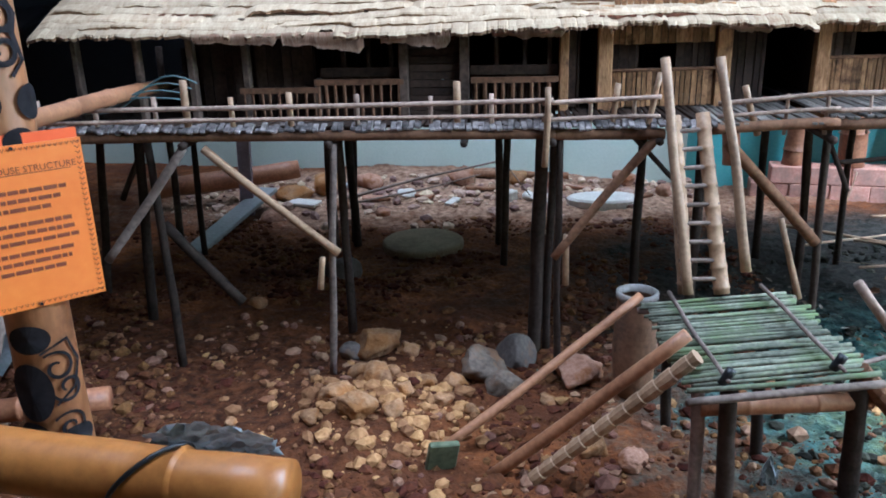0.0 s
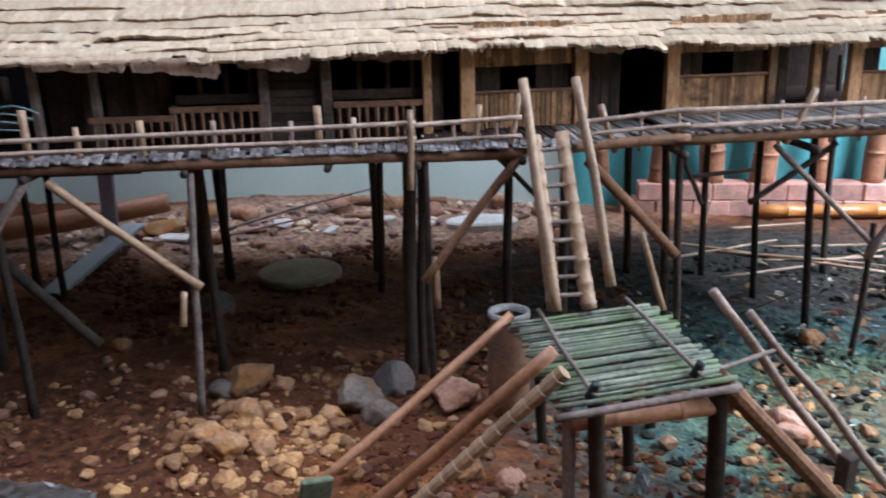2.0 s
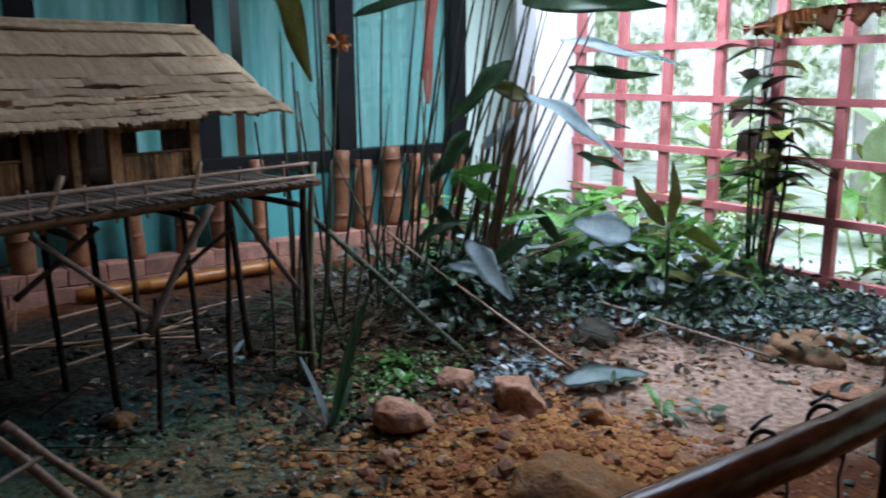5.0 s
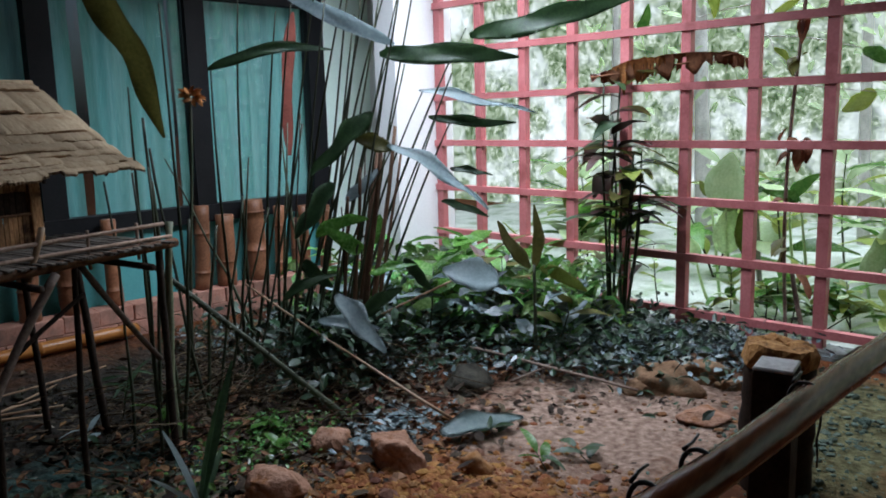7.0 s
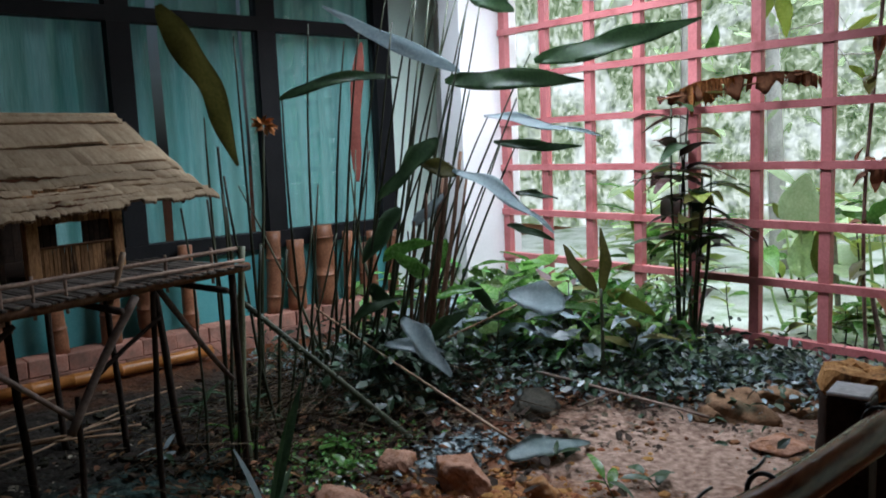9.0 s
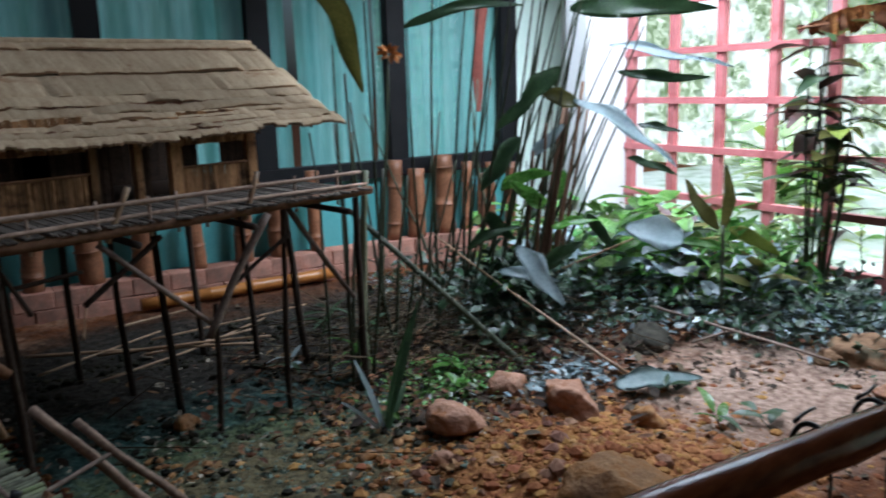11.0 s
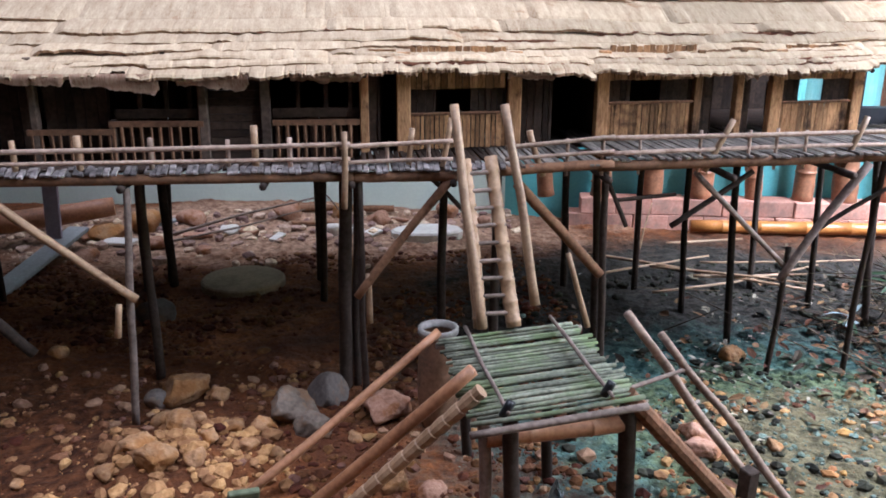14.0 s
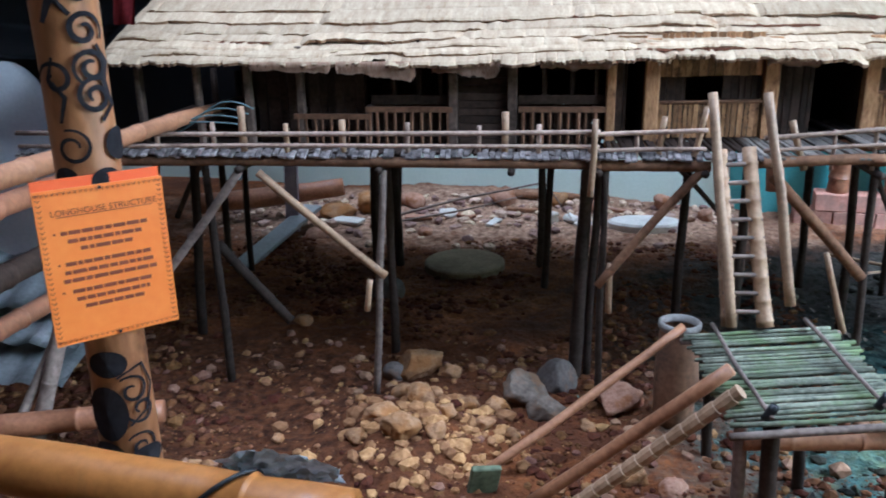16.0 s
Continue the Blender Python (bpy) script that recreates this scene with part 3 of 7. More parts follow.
mp = gn.new("ShaderNodeMapping")
gl.new(tc.outputs["Object"], mp.inputs["Vector"])
def garden_noise(scale, detail, rough, distort):
    n = gn.new("ShaderNodeTexNoise")
    n.inputs["Scale"].default_value, n.inputs["Detail"].default_value, n.inputs["Roughness"].default_value, n.inputs["Distortion"].default_value = scale, detail, rough, distort
    gl.new(mp.outputs[0], n.inputs["Vector"])
    return n


def garden_ramp(src, stops):
    r = gn.new("ShaderNodeValToRGB")
    while len(r.color_ramp.elements) < len(stops):
        r.color_ramp.elements.new(0.5)
    for el, (at, col) in zip(r.color_ramp.elements, stops):
        el.position, el.color = at, (*col, 1)
    gl.new(src, r.inputs[0])
    return r


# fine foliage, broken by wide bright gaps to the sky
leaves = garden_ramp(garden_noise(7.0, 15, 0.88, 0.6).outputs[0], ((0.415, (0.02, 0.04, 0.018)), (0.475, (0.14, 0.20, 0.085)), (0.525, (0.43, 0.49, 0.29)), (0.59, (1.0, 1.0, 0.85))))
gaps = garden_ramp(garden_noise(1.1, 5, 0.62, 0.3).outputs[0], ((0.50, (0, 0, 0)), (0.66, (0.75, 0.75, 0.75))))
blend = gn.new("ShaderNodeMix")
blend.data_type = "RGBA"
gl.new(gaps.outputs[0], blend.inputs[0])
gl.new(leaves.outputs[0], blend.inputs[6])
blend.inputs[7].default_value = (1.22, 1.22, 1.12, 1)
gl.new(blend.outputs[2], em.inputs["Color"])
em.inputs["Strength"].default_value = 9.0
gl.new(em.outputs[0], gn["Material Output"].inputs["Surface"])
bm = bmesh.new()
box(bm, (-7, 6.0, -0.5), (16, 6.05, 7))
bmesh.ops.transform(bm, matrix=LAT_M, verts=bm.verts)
setting(part("backdrop", bm, GARDEN), "glowing backdrop sheet painted as bright sunlit trees beyond the lattice", "backdrop")
PAVING = material("pale_paving", (0.36, 0.40, 0.34), (0.72, 0.74, 0.68), 3, 0.7, 0.3, vary=0, stain=(0.20, 0.27, 0.14), stain_scale=1.6, stain_cut=0.56)
bm = box(bmesh.new(), (-3, 0.13, -0.3), (12, 5.95, 0.05))
bmesh.ops.transform(bm, matrix=LAT_M, verts=bm.verts)
setting(part("pavement", bm, PAVING), "pale concrete paving with green growth outside the lattice", "pavement")


# ---- the longhouse ----
rnd = random.Random(11)
house = thing("longhouse", "model longhouse of bamboo and palm thatch raised on thin stilts", "longhouse")
DECK_Z, FRONT = 1.03, 2.84
X0, X1 = -1.85, 3.08


def hpart(name, bm, mat, parent=house, label="", smooth=False):
    return part(name, bm, mat, parent, label, smooth)


# stilts: foot and top
STILTS = [(-0.45, 2.84, -0.385, 0.96, 0.015, 1), (-0.44, 3.257, -0.453, 1.0, 0.020, 0), (-0.755, 4.45, -0.742, 1.2, 0.03, 0), (-0.625, 4.5, -0.674, 1.2, 0.026, 0),
          (0.225, 4.5, 0.221, 1.2, 0.024, 0), (0.25, 4.2, 0.286, 1.2, 0.02, 0), (0.373, 3.073, 0.40, 1.0, 0.030, 0), (0.425, 3.07, 0.449, 1.0, 0.018, 0),
          (0.46, 2.86, 0.45, 0.98, 0.014, 0)]
STILTS += [(1.665, 4.3, 1.633, 1.2, 0.022, 0), (1.609, 3.5, 1.567, 1.0, 0.02, 0), (2.065, 4.2, 2.052, 1.2, 0.018, 0),
          (2.189, 3.8, 2.151, 1.0, 0.017, 0), (2.261, 3.4, 2.204, 1.0, 0.018, 0), (2.784, 4.2, 2.75, 1.2, 0.018, 0), (2.28, 3.05, 2.31, 0.6, 0.014, 0),
          (2.92, 3.8, 2.87, 1.0, 0.017, 0)]
STILTS += [(3.06, 3.5, 2.97, 1.0, 0.02, 0), (-0.66, 4.58, -0.60, 1.2, 0.02, 0), (-1.81, 3.7, -1.70, 1.0, 0.022, 0),
          (-1.70, 4.45, -1.68, 1.2, 0.022, 0), (-1.5, 4.3, -1.479, 1.2, 0.018, 0), (-1.44, 3.4, -1.378, 1.0, 0.024, 0), (-1.1, 2.9, -1.12, 1.0, 0.018, 0),
          (3.05, 2.95, 3.04, 1.0, 0.018, 0), (1.46, 2.92, 1.42, 1.0, 0.016, 0), (1.02, 3.1, 1.02, 1.0, 0.022, 0), (0.80, 3.2, 0.81, 1.0, 0.02, 0), (2.62, 3.0, 2.66, 1.0, 0.014, 0)]
for x, y, xt, zt, r, pale in STILTS:
    hpart("stilt", stick((x, y, ground_z(x, y) - 0.03), (xt, y, zt), r, r * 0.9, 0.008, rnd=rnd, n=9), STICK_GREY if pale else STICK_DARK, smooth=True)

# braces
for p, q, r, mat in [((-0.956, 2.84, 0.95), (-1.32, 2.84, 0.50), 0.018, STICK_GREY), ((-0.876, 2.83, 0.95), (-0.386, 2.82, 0.54), 0.017, BAMBOO),
                     ((0.80, 2.84, 0.98), (0.43, 2.79, 0.53), 0.017, WOOD_BROWN), ((1.78, 2.9, 0.97), (2.206, 2.89, 0.566), 0.012, STICK_GREY),
                     ((2.50, 2.87, 1.0), (2.18, 2.87, 0.51), 0.018, STICK_GREY), ((1.42, 2.95, 0.97), (1.53, 2.95, 0.74), 0.010, STICK_DARK),
                     ((1.47, 2.95, 0.85), (1.73, 2.95, 0.87), 0.009, STICK_DARK)] + [((1.72, 2.95, 0.735), (2.05, 2.95, 0.96), 0.012, STICK_DARK),
                     ((2.36, 2.95, 0.70), (2.66, 2.95, 0.88), 0.010, STICK_DARK), ((1.06, 2.9, 0.94), (1.405, 2.86, 0.565), 0.022, WOOD_BROWN),
                     ((2.687, 3.0, 0.99), (3.04, 3.0, 0.49), 0.014, STICK_GREY), ((0.70, 3.0, 0.98), (0.92, 3.0, 0.75), 0.010, STICK_DARK),
                     ((-1.12, 2.95, 0.62), (-0.83, 2.95, 0.28), 0.022, STICK_DARK), ((0.25, 4.1, 0.80), (0.46, 4.1, 1.0), 0.014, STICK_DARK), ((-1.3, 3.4, 0.95), (-1.5, 3.4, 0.6), 0.014, STICK_DARK)]:
    hpart("brace", stick(p, q, r, r * 0.95, 0.014, rnd=rnd), mat, smooth=True)
# short hanging battens tied to the stilts
for p, q in [((-0.447, 2.80, 0.53), (-0.464, 2.80, 0.40)), ((0.40, 2.81, 1.16), (0.392, 2.81, 0.875)), ((0.475, 2.80, 0.62), (0.478, 2.80, 0.42)), ((1.268, 2.86, 0.66), (1.36, 2.84, 0.35))]:
    hpart("batten", stick(p, q, 0.011, 0.013, 0.01, rnd=rnd, n=4), BAMBOO, smooth=True)

# edge beams and joists
for p, q, r in [((X0, FRONT, 0.985), (0.43, FRONT, 0.99), 0.020), ((0.41, FRONT + 0.01, 0.985), (0.82, FRONT, 0.985), 0.021), ((0.98, FRONT, 1.0), (1.42, FRONT, 1.02), 0.02),
                ((1.36, FRONT, 1.012), (X1 + 0.05, FRONT + 0.10, 1.03), 0.021), ((X0, 3.25, 0.945), (X1, 3.35, 0.975), 0.02), ((X0, 3.62, 0.965), (X1, 3.64, 0.98), 0.022)]:
    hpart("beam", stick(p, q, r, r, 0.006, rnd=rnd, n=14), WOOD_BROWN, smooth=True)
for x in (-1.5, -0.95, -0.4, 0.1, 0.42, 0.8, 1.4, 1.9, 2.4, 2.9):
    hpart("joist", stick((x, FRONT - 0.03, 0.962), (x + 0.02, 4.45, 0.965), 0.015, rnd=rnd), STICK_DARK, smooth=True)

# deck of split slats, and the house floor behind it
slat_mesh = mesh_from("deck_slat", box(bmesh.new(), (-0.0095, -0.39, -0.005), (0.0095, 0.39, 0.005), bevel=0.002), DECK)
dark_mesh = mesh_from("deck_slat", box(bmesh.new(), (-0.0095, -0.37, -0.005), (0.0095, 0.39, 0.005), bevel=0.002), WOOD_DARK)
end_mesh = mesh_from("slat_end", box(bmesh.new(), (-0.0108, -0.024, -0.006), (0.0108, 0.03, 0.006), bevel=0.003), DECK_PALE)
x = X0
while x < X1:
    ob = new("deck_slat", slat_mesh if x > 1.0 else dark_mesh)
    ob.parent = house
    if x < 1.0 and rnd.random() < 0.96:
        en = new("slat_end", end_mesh)
        en.parent = house
        en.matrix_basis = pose(x, FRONT - 0.005 + rnd.uniform(-0.012, 0.012), DECK_Z - 0.008 + rnd.uniform(-0.005, 0.004), rnd.uniform(8, 30), rnd.uniform(-4, 4), rnd.uniform(-5, 5))
    z = DECK_Z + (0.02 if x > 1.38 else 0) + rnd.uniform(-0.003, 0.003)
    low = x < 0.46
    ob.matrix_basis = pose(x, 3.215 + rnd.uniform(-0.012, 0.012) + (0.03 * max(0, x - 1.4)), z - (0.040 if low else 0.012), rnd.uniform(-0.6, 0.2) - (4.6 if low else 0), rnd.uniform(-5, 5), rnd.uniform(-2.5, 2.5))
    x += rnd.uniform(0.019, 0.026)
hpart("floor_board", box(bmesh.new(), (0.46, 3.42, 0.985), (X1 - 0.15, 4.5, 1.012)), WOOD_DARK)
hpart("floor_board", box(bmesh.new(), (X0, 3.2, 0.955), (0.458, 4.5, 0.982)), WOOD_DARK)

# veranda railing
for p, q, r in [((X0, FRONT - 0.01, 1.098), (0.42, FRONT - 0.01, 1.112), 0.010), ((0.38, FRONT, 1.100), (0.80, FRONT, 1.118), 0.009), ((1.0, FRONT, 1.09), (1.42, FRONT, 1.126), 0.009),
                ((1.34, FRONT + 0.01, 1.118), (X1 + 0.02, FRONT + 0.14, 1.118), 0.010)]:
    hpart("top_rail", stick(p, q, r, r * 0.9, 0.006, rnd=rnd, n=14), RAIL_PALE, smooth=True)
for p, q, r in [((X0, FRONT - 0.008, 1.045), (0.42, FRONT - 0.008, 1.058), 0.008), ((0.38, FRONT, 1.040), (0.80, FRONT, 1.050), 0.008), ((1.0, FRONT, 1.045), (1.42, FRONT, 1.07), 0.008),
                ((1.36, FRONT + 0.01, 1.058), (X1 + 0.05, FRONT + 0.13, 1.058), 0.009)]:
    hpart("lower_rail", stick(p, q, r, r * 0.9, 0.007, rnd=rnd, n=14), RAIL_PALE, smooth=True)
for x, top, r, lean in [(-1.7, 1.13, .010, 0), (-1.5, 1.13, .010, 0), (-1.28, 1.13, .010, 0), (-1.05, 1.14, .010, 0), (-0.93, 1.20, .015, 0), (-0.76, 1.135, .011, 0), (-0.54, 1.15, .013, 0),
                        (-0.29, 1.14, .010, 0), (-0.02, 1.13, .009, 0), (0.075, 1.18, .014, 0), (0.20, 1.135, .010, 0), (0.555, 1.11, .008, 0), (0.64, 1.165, .011, .01)] + [(0.71, 1.115, .008, 0),
                        (0.775, 1.20, .011, .02), (1.12, 1.15, .013, -.03), (1.24, 1.12, .007, 0), (1.38, 1.13, .008, 0), (1.53, 1.11, .006, 0), (1.78, 1.14, .007, 0),
                        (1.86, 1.18, .013, .05), (1.99, 1.135, .007, 0), (2.11, 1.14, .007, 0), (2.24, 1.13, .007, 0), (2.46, 1.18, .013, .04), (2.7, 1.14, .007, 0), (2.95, 1.14, .008, 0)]:
    y = FRONT + 0.012 + 0.075 * max(0, x - 1.4)
    hpart("rail_post", stick((x - lean, y, 0.975), (x + lean, y, top), r, r * 0.95, 0.01, rnd=rnd, n=4), BAMBOO if r > 0.0105 else RAIL_PALE, smooth=True)

# wall posts
def wall_y(x):
    return 3.18 + 0.12 * max(0.0, x - 0.6)


def floor_z(x):
    return 0.985 if x < 0.46 else 1.03


for x, w, top in [(-1.49, .012, 1.4), (-1.233, .011, 1.4), (-1.012, .014, 1.4), (-0.787, .014, 1.4), (-0.5, .012, 1.16), (-0.151, .018, 1.4), (0.09, .020, 1.4), (0.481, .018, 1.41), (0.64, .028, 1.42),
                  (1.107, .029, 1.42), (1.5, .027, 1.42), (1.948, .018, 1.42), (2.153, .017, 1.42), (2.341, .028, 1.42), (2.764, .026, 1.42)]:
    y = wall_y(x)
    hpart("wall_post", box(bmesh.new(), (x - w, y - 0.025, floor_z(x) - 0.03), (x + w, y + 0.02, top), pose(0, 0, 0), bevel=0.004), SLAT_TAN if x > 0.4 else STICK_MID)


def group_part(name):
    """A part of the house that has pieces of its own."""
    ob = new(name)
    ob.parent = house
    return ob


def slat_wall(x0, x1, z0, z1, back, mat, step=0.032, name="wall_slat", th=0.008, parent=house):
    """Upright slats from x0 to x1, set back from the line of the front wall."""
    x = x0
    while x < x1 - 0.004:
        w = min(step * rnd.uniform(0.75, 1.2), x1 - x)
        y = wall_y(x) + back
        hpart(name, box(bmesh.new(), (x, y - th, z0 + rnd.uniform(-0.004, 0.0)), (x + w - rnd.uniform(0.002, 0.006), y + rnd.uniform(-0.004, 0.006), z1 + rnd.uniform(-0.004, 0.004))), mat, parent)
        x += w


for x0, x1, sill, head in [(0.669, 1.077, 1.172, 1.274), (1.528, 1.929, 1.199, 1.297), (2.371, 2.735, 1.185, 1.289)]:
    slat_wall(x0, x1, 1.03, sill, 0, SLAT_TAN, 0.021)
    slat_wall(x0, x1, head, 1.44, 0, SLAT_TAN, 0.03)
    w, win = x1 - x0, group_part("window")
    slat_wall(x0, x0 + w * 0.27, sill, head, 0.012, WOOD_DARK, 0.03, "shutter_slat", parent=win)
    slat_wall(x0 + w * 0.62, x1, sill, head, 0.012, WOOD_DARK, 0.03, "shutter_slat", parent=win)
    y0, y1 = wall_y(x0), wall_y(x1)
    hpart("window_sill", stick((x0, y0 - 0.012, sill), (x1, y1 - 0.012, sill), 0.007, rnd=rnd, seg=6), WOOD_BROWN, win)
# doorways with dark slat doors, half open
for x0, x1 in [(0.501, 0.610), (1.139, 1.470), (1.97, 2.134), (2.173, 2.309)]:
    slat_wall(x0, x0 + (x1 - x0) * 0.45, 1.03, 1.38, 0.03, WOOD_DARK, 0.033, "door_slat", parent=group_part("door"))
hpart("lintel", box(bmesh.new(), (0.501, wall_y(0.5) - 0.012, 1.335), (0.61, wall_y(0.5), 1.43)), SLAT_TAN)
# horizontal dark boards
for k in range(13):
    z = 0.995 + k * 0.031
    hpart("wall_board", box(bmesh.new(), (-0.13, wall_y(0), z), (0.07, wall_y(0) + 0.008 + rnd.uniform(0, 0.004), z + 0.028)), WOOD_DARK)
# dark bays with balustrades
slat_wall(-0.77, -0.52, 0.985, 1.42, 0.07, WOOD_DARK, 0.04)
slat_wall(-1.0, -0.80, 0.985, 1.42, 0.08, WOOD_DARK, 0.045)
for x0, x1, z1 in [(-0.82, -0.50, 1.126), (-0.515, -0.155, 1.156), (0.115, 0.46, 1.158)]:
    balustrade = group_part("balustrade")
    hpart("balustrade_rail", box(bmesh.new(), (x0, wall_y(0) - 0.03, z1 - 0.022), (x1, wall_y(0) - 0.012, z1), pose(0, 0, 0, 0, rnd.uniform(-0.4, 0.4), 0)), WOOD_BROWN, balustrade)
    x = x0 + 0.02
    while x < x1:
        hpart("baluster", stick((x + rnd.uniform(-0.004, 0.004), wall_y(0) - 0.022, 0.975), (x, wall_y(0) - 0.022, z1 - 0.02), rnd.uniform(0.0045, 0.0085), n=3, seg=6, rnd=rnd), WOOD_BROWN, balustrade)
        x += rnd.uniform(0.030, 0.042)
for x0, x1 in [(-0.49, -0.17), (0.115, 0.46)]:
    win = group_part("window")
    hpart("window_frame", box(bmesh.new(), (x0, wall_y(0) + 0.005, 1.165), (x1, wall_y(0) + 0.02, 1.20)), WOOD_DARK, win)
    for f in (0.3, 0.62, 0.9):
        xx = x0 + (x1 - x0) * f
        hpart("window_bar", box(bmesh.new(), (xx - 0.008, wall_y(0) + 0.005, 1.20), (xx + 0.008, wall_y(0) + 0.02, 1.42)), WOOD_DARK, win)
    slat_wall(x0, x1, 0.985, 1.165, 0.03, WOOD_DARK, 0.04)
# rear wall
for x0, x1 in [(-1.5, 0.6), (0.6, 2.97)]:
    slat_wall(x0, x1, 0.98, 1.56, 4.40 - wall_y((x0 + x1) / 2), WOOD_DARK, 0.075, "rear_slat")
# unseen dark board added behind the rear slats to keep the windows black
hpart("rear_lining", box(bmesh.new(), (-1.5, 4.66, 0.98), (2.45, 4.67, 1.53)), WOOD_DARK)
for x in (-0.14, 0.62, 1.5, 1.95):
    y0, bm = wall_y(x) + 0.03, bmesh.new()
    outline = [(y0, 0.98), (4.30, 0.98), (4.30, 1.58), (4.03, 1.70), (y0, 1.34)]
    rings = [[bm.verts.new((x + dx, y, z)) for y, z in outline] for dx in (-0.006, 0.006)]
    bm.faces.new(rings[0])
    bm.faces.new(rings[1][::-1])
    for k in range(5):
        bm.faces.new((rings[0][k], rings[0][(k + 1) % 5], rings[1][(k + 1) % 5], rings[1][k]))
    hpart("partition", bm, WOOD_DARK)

# ---- thatched roof ----
roof = new("roof")
roof.parent = house
roof["label"] = "weathered palm-leaf thatch laid in overlapping courses"
EAVE_Z, RIDGE_Y, RIDGE_Z = 1.328, 4.03, 1.778
RX0, RX1 = -1.56, 3.32


def eave_y(x):
    return wall_y(x) - 0.13


def on_roof(x, s, off, back=False):
    """A place on the roof: s runs from the eave (0) to the ridge (1), off is the height above the rafters."""
    y0 = eave_y(x)
    y, z = y0 + (RIDGE_Y - y0) * s, EAVE_Z + 0.012 * math.sin(x * 2.3) * (1 - s) + (RIDGE_Z - EAVE_Z) * s
    y, z = y - off * 0.5, z + off * 0.86
    return (x, 2 * RIDGE_Y - y if back else y, z)


def thatch_sheet(x0, x1, s0, s1, lift, seed, back=False, curl=0.0, fray=1.0, tilt=0.0):
    """A length of one course of palm leaf: folded leaflets side by side, each with its own rounded, lifted or torn end."""
    r = random.Random(seed)
    bm, cols, x = bmesh.new(), [], x0
    while x < x1 - 0.004:
        w = min(r.uniform(0.05, 0.19) if fray < 1.5 else r.uniform(0.03, 0.10), x1 - x)
        n = 10
        slip, tongue, rise, skew = r.uniform(-0.0025, 0.0025), r.uniform(0.0005, 0.003), r.uniform(0, 0.006), r.uniform(-0.005, 0.005)
        if r.random() < 0.07:
            slip += r.uniform(0.006, 0.018)
        for i in range(n + (1 if x + w > x1 - 0.004 else 0)):
            u = i / n
            xx = x + w * u
            round_end = tongue * math.sin(math.pi * min(max(u, 0.03), 0.97)) ** 0.55
            edge = slip - round_end + skew * (u - 0.5) + 0.010 * noise.noise(Vector((xx * 5, s0 * 31, seed * 0.37))) + 0.006 * noise.noise(Vector((xx * 21, s0 * 31, seed * 0.37))) + 0.004 * noise.noise(Vector((xx * 70, s0 * 31, seed * 0.37))) + r.uniform(-0.0015, 0.0015)
            gap = max(0.0, noise.noise(Vector((xx * 2.7, s0 * 17, seed * 0.37))) - 0.05) * 0.022
            sag = 0.007 * noise.noise(Vector((xx * 1.1, s0 * 9, 3.0)))
            end = min(1.0, (xx - x0) / 0.06, (x1 - xx) / 0.06)
            groove = -0.0022 if i == 0 else 0.0016 * math.sin(math.pi * u)
            col = []
            for j, f in enumerate((0.0, 0.07, 0.22, 0.55, 1.0)):
                q = s0 + (s1 - s0) * f + tilt * (xx - x0) * (1 - f) + (edge * fray if j == 0 else 0.4 * edge * fray if j == 1 else 0.0)
                off = (lift * (0.35 + 0.65 * end) + gap * end + rise * end * (1 - f)) * (1 - 0.85 * f) + 0.005 * math.sin(math.pi * f) + sag + groove * (1 - f)
                if j == 0:
                    off += -0.007 + end * curl * (0.5 + 0.5 * noise.noise(Vector((xx * 9, seed, 0))))
                col.append(bm.verts.new(on_roof(xx, q, off, back)))
            cols.append(col)
        x += w
    for p, q in zip(cols, cols[1:]):
        for k in range(4):
            bm.faces.new((p[k], q[k], q[k + 1], p[k + 1]))
    bmesh.ops.recalc_face_normals(bm, faces=bm.faces)
    # edge and under faces carry the dark shade between courses as their colour
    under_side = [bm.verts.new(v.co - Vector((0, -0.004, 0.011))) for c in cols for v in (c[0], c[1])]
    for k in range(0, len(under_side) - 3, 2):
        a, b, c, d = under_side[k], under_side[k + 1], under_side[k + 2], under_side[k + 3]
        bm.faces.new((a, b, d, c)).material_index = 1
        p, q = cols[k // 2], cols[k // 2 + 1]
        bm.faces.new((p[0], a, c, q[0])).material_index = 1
    for c in (cols[0], cols[-1]):
        low = [bm.verts.new(v.co - Vector((0, -0.008, 0.02))) for v in c]
        for k in range(4):
            bm.faces.new((c[k], c[k + 1], low[k + 1], low[k]))
    return bm


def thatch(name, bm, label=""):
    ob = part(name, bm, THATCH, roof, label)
    ob.data.materials.append(THATCH_SHADE)
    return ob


COURSES = [(-0.008, 0.14), (0.05, 0.19), (0.098, 0.24), (0.16, 0.30), (0.225, 0.40), (0.315, 0.50), (0.42, 0.70), (0.64, 0.95), (0.90, 1.03)]
